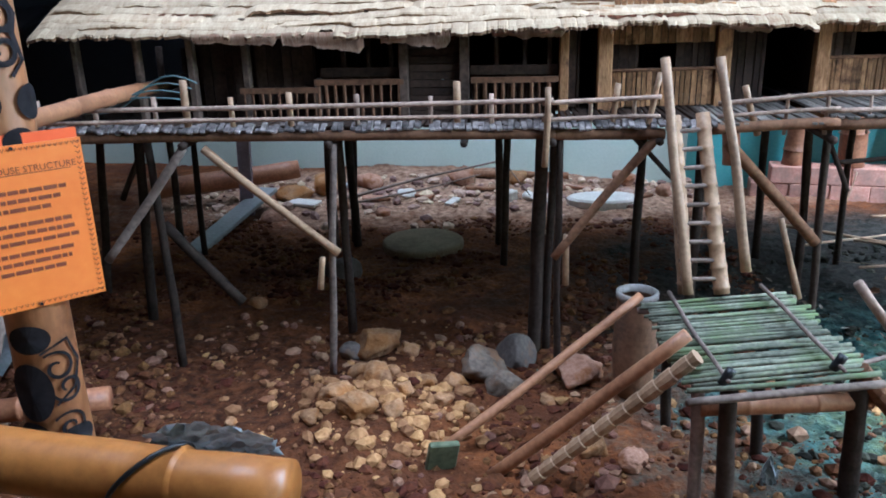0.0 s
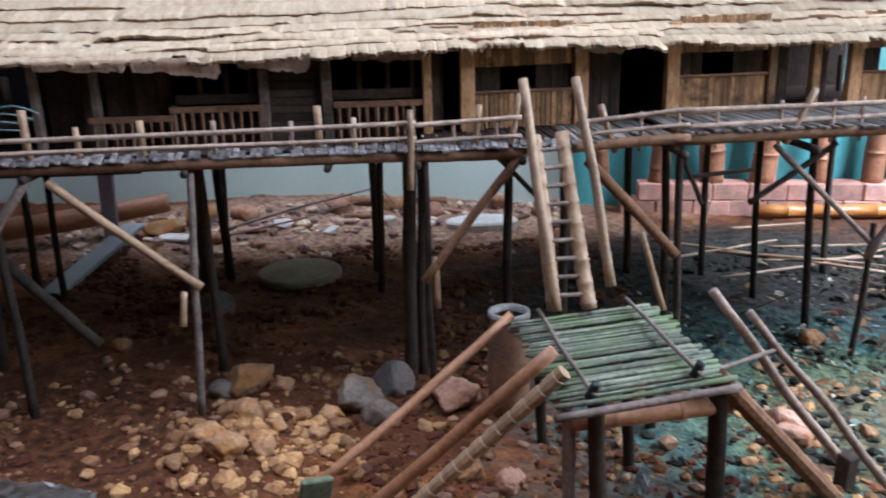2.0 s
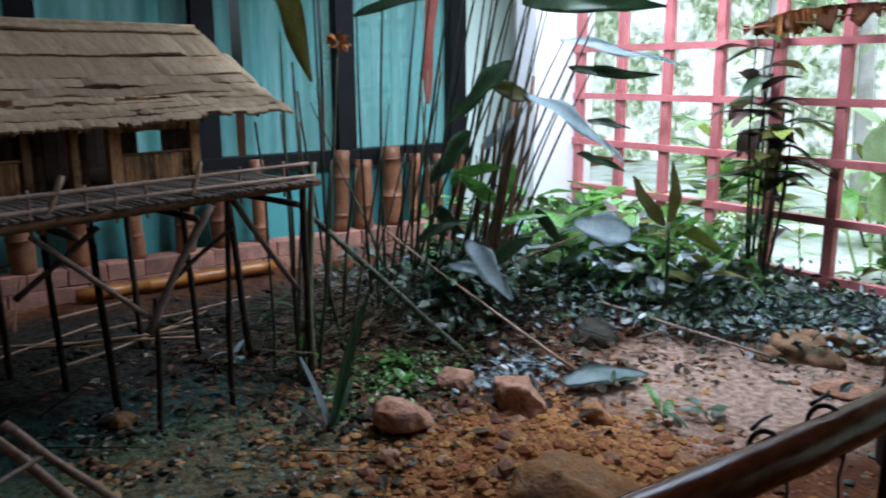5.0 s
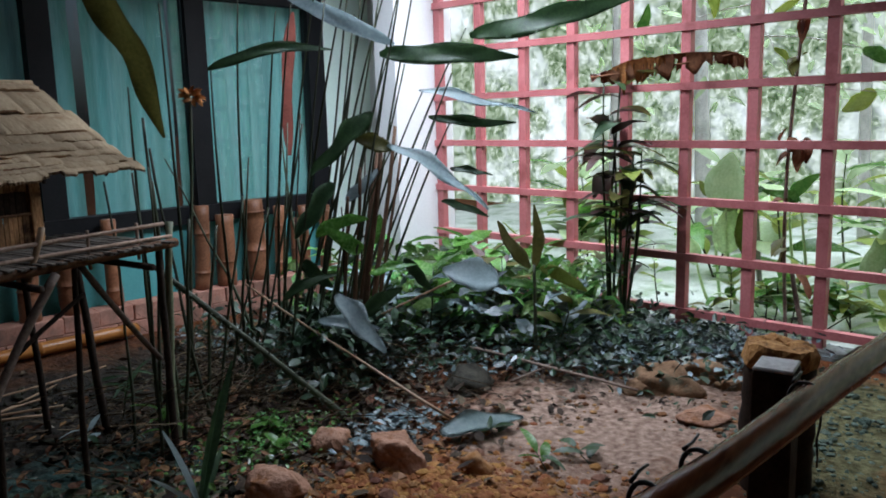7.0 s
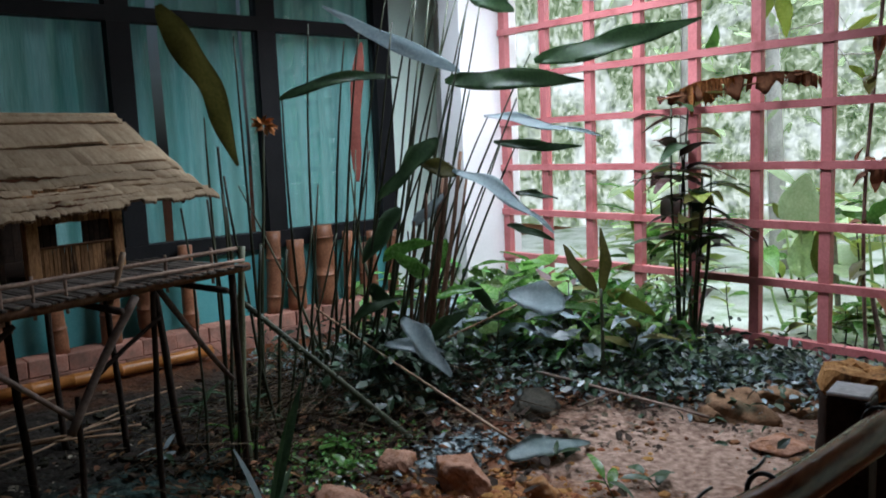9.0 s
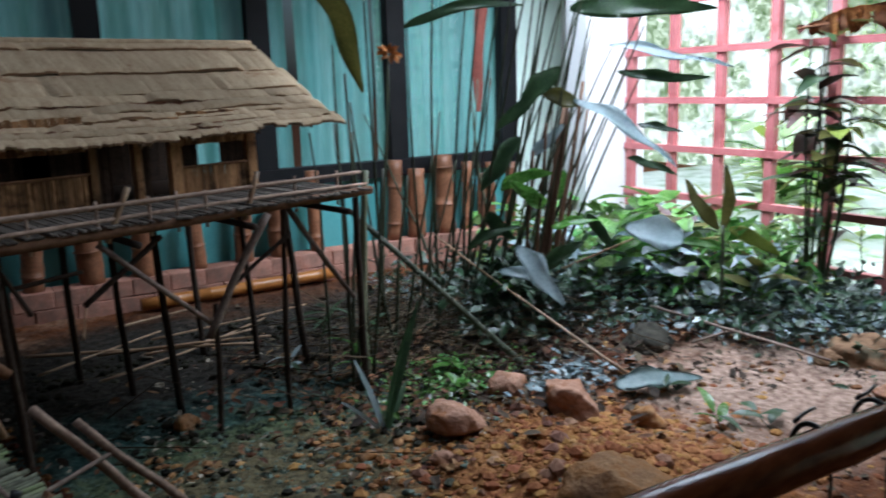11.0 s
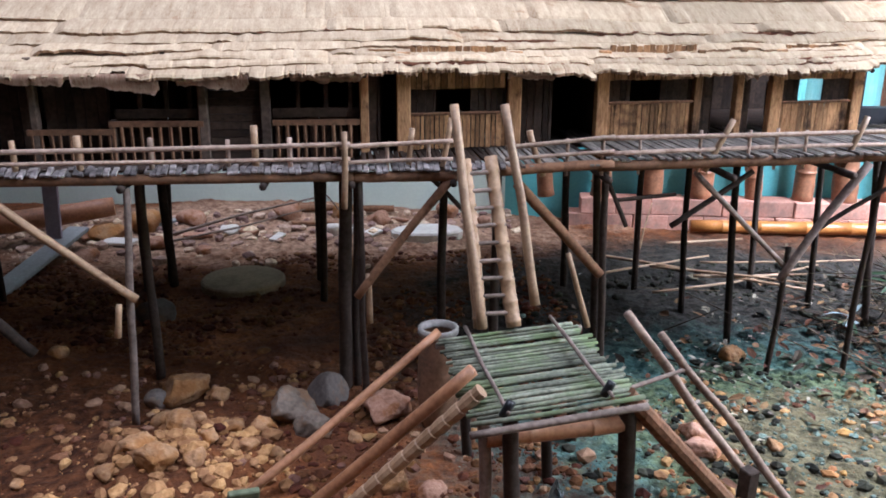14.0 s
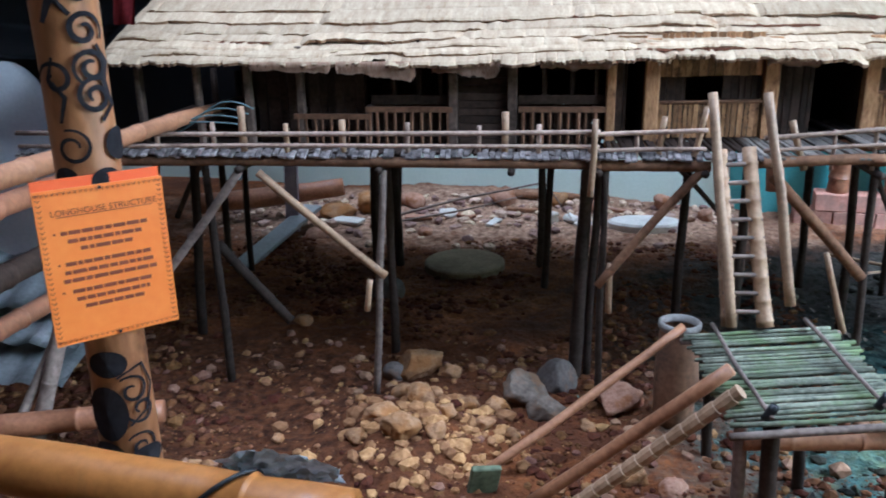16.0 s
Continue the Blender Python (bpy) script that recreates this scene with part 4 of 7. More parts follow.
for c, (s0, s1) in enumerate(COURSES):
    x = RX0 + max(0, s0 - 0.2) * 0.1
    right = RX1 - 0.15 * min(1, s0 * 1.3) - (rnd.uniform(0, 0.05) if 0 < c < 5 else 0)
    while x < right - 0.05:
        w = min(rnd.uniform(0.6, 1.3), right - x)
        curl = 0.012 if rnd.random() < 0.2 else 0.0
        low = c < 6
        hollow = 0.035 if c == 0 and 0.45 < x + w / 2 < 0.9 else 0.0
        sheet_bm = thatch_sheet(x - 0.05, x + w, s0 + hollow + rnd.uniform(-0.006, 0.008), s1, 0.022 + 0.003 * (c % 2) + rnd.uniform(0, 0.005), rnd.randint(0, 9999), curl=curl,
                                fray=1.9 if c == 0 else (1.2 if low else 0.8), tilt=rnd.uniform(-0.010, 0.010))
        thatch("thatch_sheet", sheet_bm)
        x += w
for k, (s0, s1) in enumerate([(0.0, 0.4), (0.3, 0.7), (0.6, 1.0)]):
    for x in (RX0, RX0 + 1.6, RX0 + 3.2):
        thatch("thatch_sheet", thatch_sheet(x, min(x + 1.62, 3.2), s0, s1, 0.014, 70 + k * 5, back=True))


def torn_edge(x0, x1, s, depth, seed):
    """Dark inner leaf laid bare where the course above has torn away."""
    r = random.Random(seed)
    bm, rows, n = bmesh.new(), [], max(8, int((x1 - x0) / 0.008))
    for i in range(n + 1):
        u = i / n
        x = x0 + (x1 - x0) * u
        d = depth * math.sin(math.pi * u) ** 0.5 * (0.65 + 0.9 * noise.noise(Vector((x * 22, seed, 0)))) + r.uniform(-0.002, 0.002)
        rows.append([bm.verts.new(on_roof(x, s - max(d, 0.001), 0.027 + 0.006 * noise.noise(Vector((x * 30, seed, 1))))), bm.verts.new(on_roof(x, s + 0.02, 0.022))])
    for p, q in zip(rows, rows[1:]):
        bm.faces.new((p[0], q[0], q[1], p[1]))
    bmesh.ops.solidify(bm, geom=bm.faces[:], thickness=0.003)
    return bm


for k, (x0, x1, s, d) in enumerate([(1.42, 1.70, 0.318, 0.032), (1.78, 2.02, 0.318, 0.026), (1.50, 1.85, 0.103, 0.026), (2.15, 2.85, 0.103, 0.03), (0.55, 0.98, 0.052, 0.03), (-0.1, 0.12, 0.318, 0.030), (-0.62, -0.2, 0.163, 0.016),
                                    (0.95, 1.3, 0.228, 0.02), (2.3, 2.7, 0.053, 0.022), (0.2, 0.4, 0.318, 0.016), (2.45, 2.6, 0.318, 0.02), (-1.2, -0.9, 0.163, 0.02), (1.0, 1.4, 0.053, 0.016), (2.2, 2.62, 0.318, 0.03), (2.66, 2.9, 0.318, 0.022)]):
    part("torn_edge", torn_edge(x0, x1, s, d, 40 + k), THATCH_RED, roof, "dark brown inner leaf")


def hanging_leaf(x0, x1, z0, z1, seed):
    """Withered leaf drooping below the eave: pleated, deeper towards one end, with a scalloped hem."""
    r = random.Random(seed)
    bm, rows, n = bmesh.new(), [], max(8, int((x1 - x0) / 0.009))
    for i in range(n + 1):
        u = i / n
        x = x0 + (x1 - x0) * u
        low = z0 + (z1 - z0) * u ** 1.6 + 0.016 * noise.noise(Vector((x * 17, seed, 0))) + 0.006 * noise.noise(Vector((x * 60, seed, 3))) + r.uniform(-0.002, 0.002)
        if u > 0.94:
            low += 0.03 * (u - 0.94) / 0.06
        top = EAVE_Z + 0.02
        ple = 0.004 * noise.noise(Vector((x * 38, seed, 7))) + 0.0015 * math.sin(x * 150)
        y = eave_y(x) - 0.004
        rows.append([bm.verts.new((x, y + ple * f - 0.006 * math.sin(math.pi * f) + 0.012 * f * f, top + (low - top) * f)) for f in (0, 0.35, 0.7, 1)])
    for p, q in zip(rows, rows[1:]):
        for k in range(3):
            bm.faces.new((p[k], q[k], q[k + 1], p[k + 1]))
    bmesh.ops.solidify(bm, geom=bm.faces[:], thickness=0.003)
    return bm


for k, (x0, x1, z0, z1) in enumerate([(-0.60, -0.285, 1.30, 1.262), (-0.22, 0.045, 1.303, 1.272), (-0.95, -0.62, 1.312, 1.298), (0.20, 0.48, 1.316, 1.312), (1.05, 1.26, 1.322, 1.305)]):
    part("hanging_leaf", hanging_leaf(x0, x1, z0, z1, k), THATCH_HANG, roof, "withered brown leaf drooping from the eave", smooth=True)
# ridge cap
bm = bmesh.new()
stick((RX0 + 0.1, RIDGE_Y, RIDGE_Z + 0.012), (3.16, RIDGE_Y, RIDGE_Z + 0.012), 0.020, 0.018, 0.002, rnd=rnd, n=40, bm=bm)
part("ridge_cap", bm, THATCH, roof, smooth=True)
for s in (0.08, 0.5, 0.95):
    part("purlin", stick(on_roof(RX0, s, -0.012), on_roof(0.6, s, -0.012), 0.009, rnd=rnd), STICK_DARK, roof, smooth=True)
    part("purlin", stick(on_roof(0.6, s, -0.012), on_roof(3.2, s, -0.012), 0.009, rnd=rnd), STICK_DARK, roof, smooth=True)
for x in (-1.5, -0.787, -0.151, 0.481, 1.107, 1.948, 2.764, 3.1):
    part("rafter", stick(on_roof(x, 0.02, -0.014), on_roof(x, 0.97, -0.014), 0.010, rnd=rnd), STICK_DARK, roof, smooth=True)

# ---- ladder up to the veranda ----
ladder = thing("ladder", "bamboo ladder with thin rungs leaning on the veranda", "ladder")
A, B = (Vector((0.835, 2.775, 1.06)), Vector((0.874, 2.575, 0.475))), (Vector((0.932, 2.775, 1.07)), Vector((0.998, 2.575, 0.475)))
for a, b in (A, B):
    part("stile", stick(b, a, 0.027, 0.024, 0.006, rnd=rnd, knots=0.07), BAMBOO, ladder, smooth=True)
for k in range(9):
    f = 0.09 + k * 0.103
    a, b = A[1].lerp(A[0], f), B[1].lerp(B[0], f)
    d = Vector((0.02, 0, 0))
    part("rung", stick(a - d + Vector((0, -.012, 0)), b + d + Vector((0, -.012, 0)), 0.008, rnd=rnd, n=4), STICK_GREY, ladder, smooth=True)
for p, q in (((0.797, 2.80, 1.255), (0.872, 2.53, 0.49)), ((0.983, 2.80, 1.255), (1.08, 2.60, 0.547))):
    ob = part("handrail_pole", stick(q, p, 0.0185, 0.0165, 0.012, rnd=rnd), BAMBOO, ladder, smooth=True)

# ---- landing platform ----
platform = thing("platform", "small landing platform of mossy bamboo slats on short posts", "platform", at=(0.99, 2.27, 0))
U, V = Vector((0.505, 0.105, 0)), Vector((0.03, -0.615, 0))
O = Vector((0.735, 2.53, 0.455))
for k in range(27):
    f = (k + 0.5 + rnd.uniform(-0.18, 0.18)) / 27
    g = f + rnd.uniform(-0.012, 0.012)
    a, b = O + V * f - U * rnd.uniform(0.0, 0.07), O + V * g + U * (1 + rnd.uniform(-0.02, 0.06))
    under(part("slat", stick(a, b, rnd.uniform(0.0055, 0.0088), rnd.uniform(0.005, 0.0085), 0.010, seg=7, n=5, rnd=rnd), DECK_GREEN, smooth=True), platform)
for f in (0.17, 0.83):
    a, b = O + U * f - V * 0.06 + Vector((0, 0, 0.022)), O + U * f + V * 1.0 + Vector((0, 0, 0.022))
    under(part("holding_bar", stick(a, b, 0.0075, 0.0065, 0.01, rnd=rnd), STICK_GREY, smooth=True), platform)
for f in (0.0, 1.02):
    a, b = O + V * f - U * 0.06 - Vector((0, 0, 0.022)), O + V * f + U * 1.06 - Vector((0, 0, 0.022))
    under(part("edge_bar", stick(a, b, 0.012, rnd=rnd), STICK_GREY, smooth=True), platform)
for u, v, r in [(0.2, 0.95, 0.026), (0.98, 0.93, 0.029), (0.06, 0.85, 0.02), (0.12, 0.1, 0.02), (0.95, 0.1, 0.02), (0.6, 0.5, 0.02)]:
    p = O + U * u + V * v
    under(part("leg", stick((p.x + 0.02, p.y, -0.02), (p.x, p.y, p.z - 0.01), r, r * 0.95, 0.01, rnd=rnd), STICK_DARK if u > 0.1 else STICK_GREY, smooth=True), platform)
under(part("beam", stick((0.80, 2.0, 0.36), (1.30, 2.075, 0.345), 0.028, rnd=rnd, knots=0.2), BAMBOO_TAN, smooth=True), platform)
for u, v in ((0.17, 0.97), (0.83, 0.93)):
    p = O + U * u + V * v
    under(part("tie", stick((p.x - 0.012, p.y, 0.46), (p.x + 0.012, p.y, 0.505), 0.014, rnd=rnd, n=3), PLASTIC_BLACK, smooth=True), platform)

# ---- log ramps with handrails, each side of the platform ----
ramp = thing("log_ramp", "notched log ramp with two bamboo handrail poles", "ramp", "log ramps")
part("handrail_pole", stick((0.02, 2.27, 0.02), (0.72, 2.57, 0.47), 0.017, 0.016, 0.008, rnd=rnd), BAMBOO_TAN, ramp, smooth=True)
part("handrail_pole", stick((0.20, 2.18, -0.01), (0.77, 2.09, 0.545), 0.022, 0.021, 0.006, rnd=rnd), BAMBOO_TAN, ramp, smooth=True)


def notched_log(p, q, r, notches, mat, parent, deep=0.82):
    p, q = Vector(p), Vector(q)
    pts, radii = [], []
    for k in range(notches):
        for f, s in ((0.0, 1.0), (0.55, 1.0), (0.6, deep), (0.95, 0.98)):
            pts.append(p.lerp(q, (k + f) / notches))
            radii.append(r * s)
    pts.append(q)
    radii.append(r)
    return part("notched_log", tube(bmesh.new(), pts, radii, 10), mat, parent)


notched_log((0.30, 2.14, -0.02), (0.785, 2.02, 0.51), 0.024, 12, BAMBOO, ramp, 0.86)
ramp2 = thing("log_ramp", "notched log ramp with two bent handrail poles", "ramp", "log ramps")
notched_log((1.66, 2.04, 0.0), (1.25, 2.06, 0.45), 0.030, 10, WOOD_BROWN, ramp2, 0.95)
part("handrail_pole", stick((1.77, 2.19, 0.02), (1.32, 2.30, 0.625), 0.017, 0.016, 0.02, rnd=rnd), RAIL_PALE, ramp2, smooth=True)
part("handrail_pole", stick((1.86, 2.05, 0.0), (1.43, 2.27, 0.56), 0.015, 0.013, 0.03, rnd=rnd), RAIL_PALE, ramp2, smooth=True)
part("cross_stick", stick((1.24, 2.12, 0.43), (1.52, 2.24, 0.44), 0.008, 0.007, 0.01, rnd=rnd), STICK_GREY, ramp2, smooth=True)

# ---- pot behind the platform ----
pot = thing("clay_pot", "tall clay pot with a pale rim behind the platform", "pot", at=(0.735, 2.72, 0))
bm = bmesh.new()
prof = [(0.055, 0.0), (0.075, 0.06), (0.082, 0.2), (0.076, 0.34), (0.070, 0.40)]
rings = [[bm.verts.new((r * math.cos(a * math.tau / 24), r * math.sin(a * math.tau / 24), z)) for a in range(24)] for r, z in prof]
for a, b in zip(rings, rings[1:]):
    for k in range(24):
        bm.faces.new((a[k], a[(k + 1) % 24], b[(k + 1) % 24], b[k]))
bm.faces.new(rings[0][::-1])
part("body", bm, CLAY, pot, smooth=True)
bm = bmesh.new()
prof = [(0.070, 0.395), (0.078, 0.405), (0.078, 0.425), (0.066, 0.428), (0.064, 0.40), (0.0, 0.2)]
rings = [[bm.verts.new((r * math.cos(a * math.tau / 24), r * math.sin(a * math.tau / 24), z)) for a in range(24)] for r, z in prof[:-1]]
for a, b in zip(rings, rings[1:]):
    for k in range(24):
        bm.faces.new((a[k], a[(k + 1) % 24], b[(k + 1) % 24], b[k]))
part("rim", bm, RIM_WORN, pot, "chipped pale rim", smooth=True)
# the shade down in the pot is put in as a dark disc
part("inside", tube(bmesh.new(), [(0, 0, 0.30), (0, 0, 0.33)], [0.060, 0.062], 24), WOOD_DARK, pot, "dark disc that paints the shade in the hollow")


# ---- front fence: post with a notice, rails ----
rnd = random.Random(21)
PX, PY, PR = -0.472, 0.985, 0.047
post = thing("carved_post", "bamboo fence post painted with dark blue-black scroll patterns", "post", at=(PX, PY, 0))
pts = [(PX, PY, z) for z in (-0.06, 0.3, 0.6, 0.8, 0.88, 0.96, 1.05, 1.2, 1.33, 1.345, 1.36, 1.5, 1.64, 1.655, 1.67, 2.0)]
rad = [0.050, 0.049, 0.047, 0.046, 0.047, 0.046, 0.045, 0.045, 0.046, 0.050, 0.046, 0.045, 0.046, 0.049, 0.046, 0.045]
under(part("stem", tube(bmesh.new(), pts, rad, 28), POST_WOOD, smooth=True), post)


def on_post(u, z, off=0.0025):
    """A place on the post's skin: u metres round it from the side that faces the walkway, z up."""
    a = -math.pi / 2 + 0.62 + u / PR
    return Vector((PX + (PR + off) * math.cos(a), PY + (PR + off) * math.sin(a), z))


def stroke(line, w):
    """A painted ribbon on the post along a line of (u, z)."""
    bm = bmesh.new()
    L = []
    for i, (u, z) in enumerate(line):
        a, b = line[max(i - 1, 0)], line[min(i + 1, len(line) - 1)]
        d = Vector((b[0] - a[0], b[1] - a[1])).normalized()
        ww = w * (0.55 + 0.45 * math.sin(math.pi * i / (len(line) - 1)))
        L.append((bm.verts.new(on_post(u - d.y * ww, z + d.x * ww)), bm.verts.new(on_post(u + d.y * ww, z - d.x * ww))))
    for (a, b), (c, d) in zip(L, L[1:]):
        bm.faces.new((a, b, d, c))
    return bm


def spiral(u, z, r0, r1, turns, start, sign=1, n=40):
    return [(u + (r0 + (r1 - r0) * i / n) * math.cos(start + sign * turns * math.tau * i / n), z + (r0 + (r1 - r0) * i / n) * math.sin(start + sign * turns * math.tau * i / n)) for i in range(n + 1)]


def disc(u, z, r, squash=1.0):
    bm = bmesh.new()
    vs = [bm.verts.new(on_post(u + r * math.cos(k * math.tau / 20), z + r * squash * math.sin(k * math.tau / 20), 0.004)) for k in range(20)]
    c = bm.verts.new(on_post(u, z, 0.005))
    for k in range(20):
        bm.faces.new((c, vs[k], vs[(k + 1) % 20]))
    return bm


for u, z, r, t, st, sg, w in [(0.012, 1.62, 0.004, 1.6, 0, 1, .0035), (0.016, 1.565, 0.006, 1.4, 2, -1, .004), (0.02, 1.515, 0.007, 1.5, 1, 1, .004), (0.02, 1.475, 0.007, 1.5, 4, -1, .004),
                              (-0.02, 1.405, 0.009, 1.3, 0, 1, .003), (-0.03, 1.50, 0.006, 1.2, 2, 1, .0035), (0.01, 1.02, 0.006, 1.2, 1, 1, .003), (0.02, 0.985, 0.006, 1.2, 4, -1, .003),
                              (0.015, 0.92, 0.005, 1.4, 0, 1, .003)]:
    under(part("painted_scroll", stroke(spiral(u, z, r, 0.026, t, st, sg), w), INK_BLUE), post)
for line, w in [([(-0.035, 1.70), (-0.01, 1.66), (-0.03, 1.62), (0.0, 1.585)], .006), ([(0.005, 1.64), (-0.02, 1.61), (-0.035, 1.575)], .006), ([(-0.03, 1.53), (-0.04, 1.50), (-0.02, 1.475), (-0.03, 1.44)], .004),
                ([(0.03, 1.545), (0.045, 1.52), (0.035, 1.495), (0.047, 1.46), (0.025, 1.44)], .005), ([(-0.01, 1.045), (0.03, 1.06), (0.045, 1.02), (0.03, 0.98), (0.0, 0.96)], .003)]:
    under(part("painted_band", stroke(line, w), INK_BLUE), post)
for u, z, r, sq in [(0.045, 1.405, 0.022, 1.1), (0.018, 1.355, 0.021, 0.9), (-0.035, 1.36, 0.018, 1.0), (-0.03, 0.985, 0.03, 1.6), (-0.02, 1.07, 0.028, 0.8), (0.02, 0.90, 0.028, 0.7), (-0.04, 0.90, 0.03, 1.2)]:
    under(part("painted_spot", disc(u, z, r, sq), INK_BLUE), post)

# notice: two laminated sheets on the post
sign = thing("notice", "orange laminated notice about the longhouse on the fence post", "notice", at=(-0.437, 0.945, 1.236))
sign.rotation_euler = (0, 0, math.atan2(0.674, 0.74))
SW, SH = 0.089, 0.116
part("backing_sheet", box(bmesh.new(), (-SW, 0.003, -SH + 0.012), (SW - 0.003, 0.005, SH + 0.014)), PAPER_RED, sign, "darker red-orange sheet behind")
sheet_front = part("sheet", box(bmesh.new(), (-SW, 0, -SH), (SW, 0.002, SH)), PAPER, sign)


def letters(text, size, x, z, mat, parent, name):
    cu = bpy.data.curves.new(name, "FONT")
    cu.body, cu.size, cu.align_x = text, size, "CENTER"
    tmp = new(name, cu)
    me = bpy.data.meshes.new_from_object(tmp.evaluated_get(bpy.context.evaluated_depsgraph_get()))
    bpy.data.objects.remove(tmp)
    me.materials.append(mat)
    ob = new(name, me)
    ob.parent = parent
    ob.matrix_basis = pose(x, -0.001, z, 90, 0, 0)
    return ob


letters("LONGHOUSE STRUCTURE", 0.0125, 0.004, 0.078, INK, sheet_front, "heading")
part("underline", box(bmesh.new(), (-0.062, -0.001, 0.0755), (0.070, 0, 0.0765)), INK, sheet_front)
for z, lines in [(0.052, (0.060, 0.052, 0.036)), (0.006, (0.060, 0.062, 0.066)), (-0.036, (0.056, 0.052, 0.042))]:
    part("bullet", box(bmesh.new(), (-0.070, -0.001, z - 0.001), (-0.067, 0, z + 0.002)), INK, sheet_front)
    for k, w in enumerate(lines):
        x = -w
        bm = bmesh.new()
        while x < w - 0.004:
            ww = min(rnd.uniform(0.006, 0.020), w - x)
            box(bm, (x, -0.001, z - k * 0.0125 - 0.0026), (x + ww, 0, z - k * 0.0125 + 0.0030))
            x += ww + 0.0022
        part("text_line", bm, INK, sheet_front)
bm = bmesh.new()
for k in range(24):
    x = -SW + 0.004 + k * (2 * SW - 0.008) / 23
    for z in (SH - 0.006, -SH + 0.006):
        tube(bm, [(x - 0.002, -0.0004, z + 0.002), (x, -0.0004, z - 0.002), (x + 0.002, -0.0004, z + 0.002)], 0.0007, 4)
for k in range(30):
    z = -SH + 0.006 + k * (2 * SH - 0.012) / 29
    for x in (-SW + 0.006, SW - 0.006):
        tube(bm, [(x - 0.003, -0.0004, z + 0.002), (x, -0.0004, z - 0.001), (x + 0.003, -0.0004, z + 0.002)], 0.0008, 4)
part("border", bm, INK, sheet_front)
for x, z in ((0.0, SH - 0.004), (0.0, -SH + 0.004)):
    part("tack", stick((x, -0.003, z), (x, 0.004, z), 0.0025, n=2, seg=8, rnd=rnd), PLASTIC_BLACK, sign)

# post and notice scaled 1.22 about the camera's last place to fit its view
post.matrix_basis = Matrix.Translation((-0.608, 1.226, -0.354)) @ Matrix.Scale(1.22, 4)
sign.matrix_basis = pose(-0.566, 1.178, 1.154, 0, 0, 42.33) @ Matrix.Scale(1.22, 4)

rail = thing("fence_rail", "thick yellow bamboo fence rail bound with black ties", "fence rail", "fence rails")
RA, RB = Vector((-1.7, 1.15, 0.848)), Vector((-0.075, 0.903, 0.838))
part("pole", stick(RA, RB, 0.051, 0.049, 0.004, seg=22, n=20, rnd=random.Random(3), knots=1.1), BAMBOO_YELLOW, rail, smooth=True)


def ring(c, d, r, th, bm=None, tilt=0.0, n=22):
    d = Vector(d).normalized()
    a = d.orthogonal().normalized()
    b = d.cross(a)
    return tube(bm or bmesh.new(), [Vector(c) + a * r * math.cos(k * math.tau / n) + b * r * math.sin(k * math.tau / n) + d * tilt * math.cos(k * math.tau / n) for k in range(n + 1)], th, 6)


part("tie", ring(RA.lerp(RB, 0.865), RB - RA, 0.0525, 0.004, tilt=0.05), PLASTIC_BLACK, rail, smooth=True)


def rag(c, w, h, seed, mat):
    """A crumpled cloth that lies against the pole, with sharp folds."""
    bm = bmesh.new()
    grid = []
    for j in range(11):
        row = []
        for i in range(19):
            u, v = i / 18 - 0.5, j / 10 - 0.5
            p = Vector((u * 7 + seed, v * 5, seed))
            fold = abs(noise.noise(p)) * 0.030 + abs(noise.noise(p * 2.3)) * 0.014
            top = h * (0.30 + 0.14 * noise.noise(Vector((u * 5, seed, 2)))) * math.cos(u * 2.6)
            row.append(bm.verts.new((c[0] + w * u + 0.012 * noise.noise(p * 1.7), c[1] + fold - 0.05 * v, c[2] + (v + 0.5) * (top + 0.5 * h) - 0.4 * h)))
        grid.append(row)
    for j in range(10):
        for i in range(18):
            bm.faces.new((grid[j][i], grid[j][i + 1], grid[j + 1][i + 1], grid[j + 1][i]))
    bmesh.ops.solidify(bm, geom=bm.faces[:], thickness=0.003)
    return bm


part("rag", rag((-0.215, 0.985, 0.868), 0.20, 0.115, 3, CLOTH), CLOTH, rail, "grey rag knotted behind the pole")
part("rag", rag((-0.045, 0.895, 0.81), 0.10, 0.085, 5, CLOTH), CLOTH, rail, "grey cloth stuffed into the end")

rail2 = thing("fence_rail", "varnished dark red-brown bamboo fence rail bound with black ties", "fence rail", "fence rails")
RC, RD = Vector((1.2, 0.50, 0.90)), Vector((3.45, 0.03, 0.90))
part("pole", stick(RC, RD, 0.041, 0.037, 0.008, seg=22, n=26, rnd=random.Random(8)), BAMBOO_VARNISH, rail2, smooth=True)
part("lower_pole", stick(RC + Vector((0, 0.10, -0.10)), RD + Vector((0, 0.12, -0.08)), 0.022, 0.02, 0.006, seg=14, rnd=rnd), STICK_DARK, rail2, smooth=True)
for f in (0.36, 0.44, 0.66):
    c = RC.lerp(RD, f)
    part("tie", ring(c, RD - RC, 0.0415, 0.005, tilt=0.01), PLASTIC_BLACK, rail2, smooth=True)
    part("tie_tail", stick(c + Vector((0, 0.03, 0.04)), c + Vector((0.06, 0.02, 0.05)), 0.004, 0.003, 0.05, n=4, rnd=rnd), PLASTIC_BLACK, rail2, smooth=True)
    part("tie_end", stick(c + Vector((0.0, -0.035, -0.02)), c + Vector((0.01, -0.03, -0.16)), 0.003, 0.002, 0.05, n=4, rnd=rnd), PLASTIC_BLACK, rail2, smooth=True)
fpost = thing("fence_post", "dark square wooden fence post with the light on its top painted pale", "post", at=(3.27, 0.36, 0))
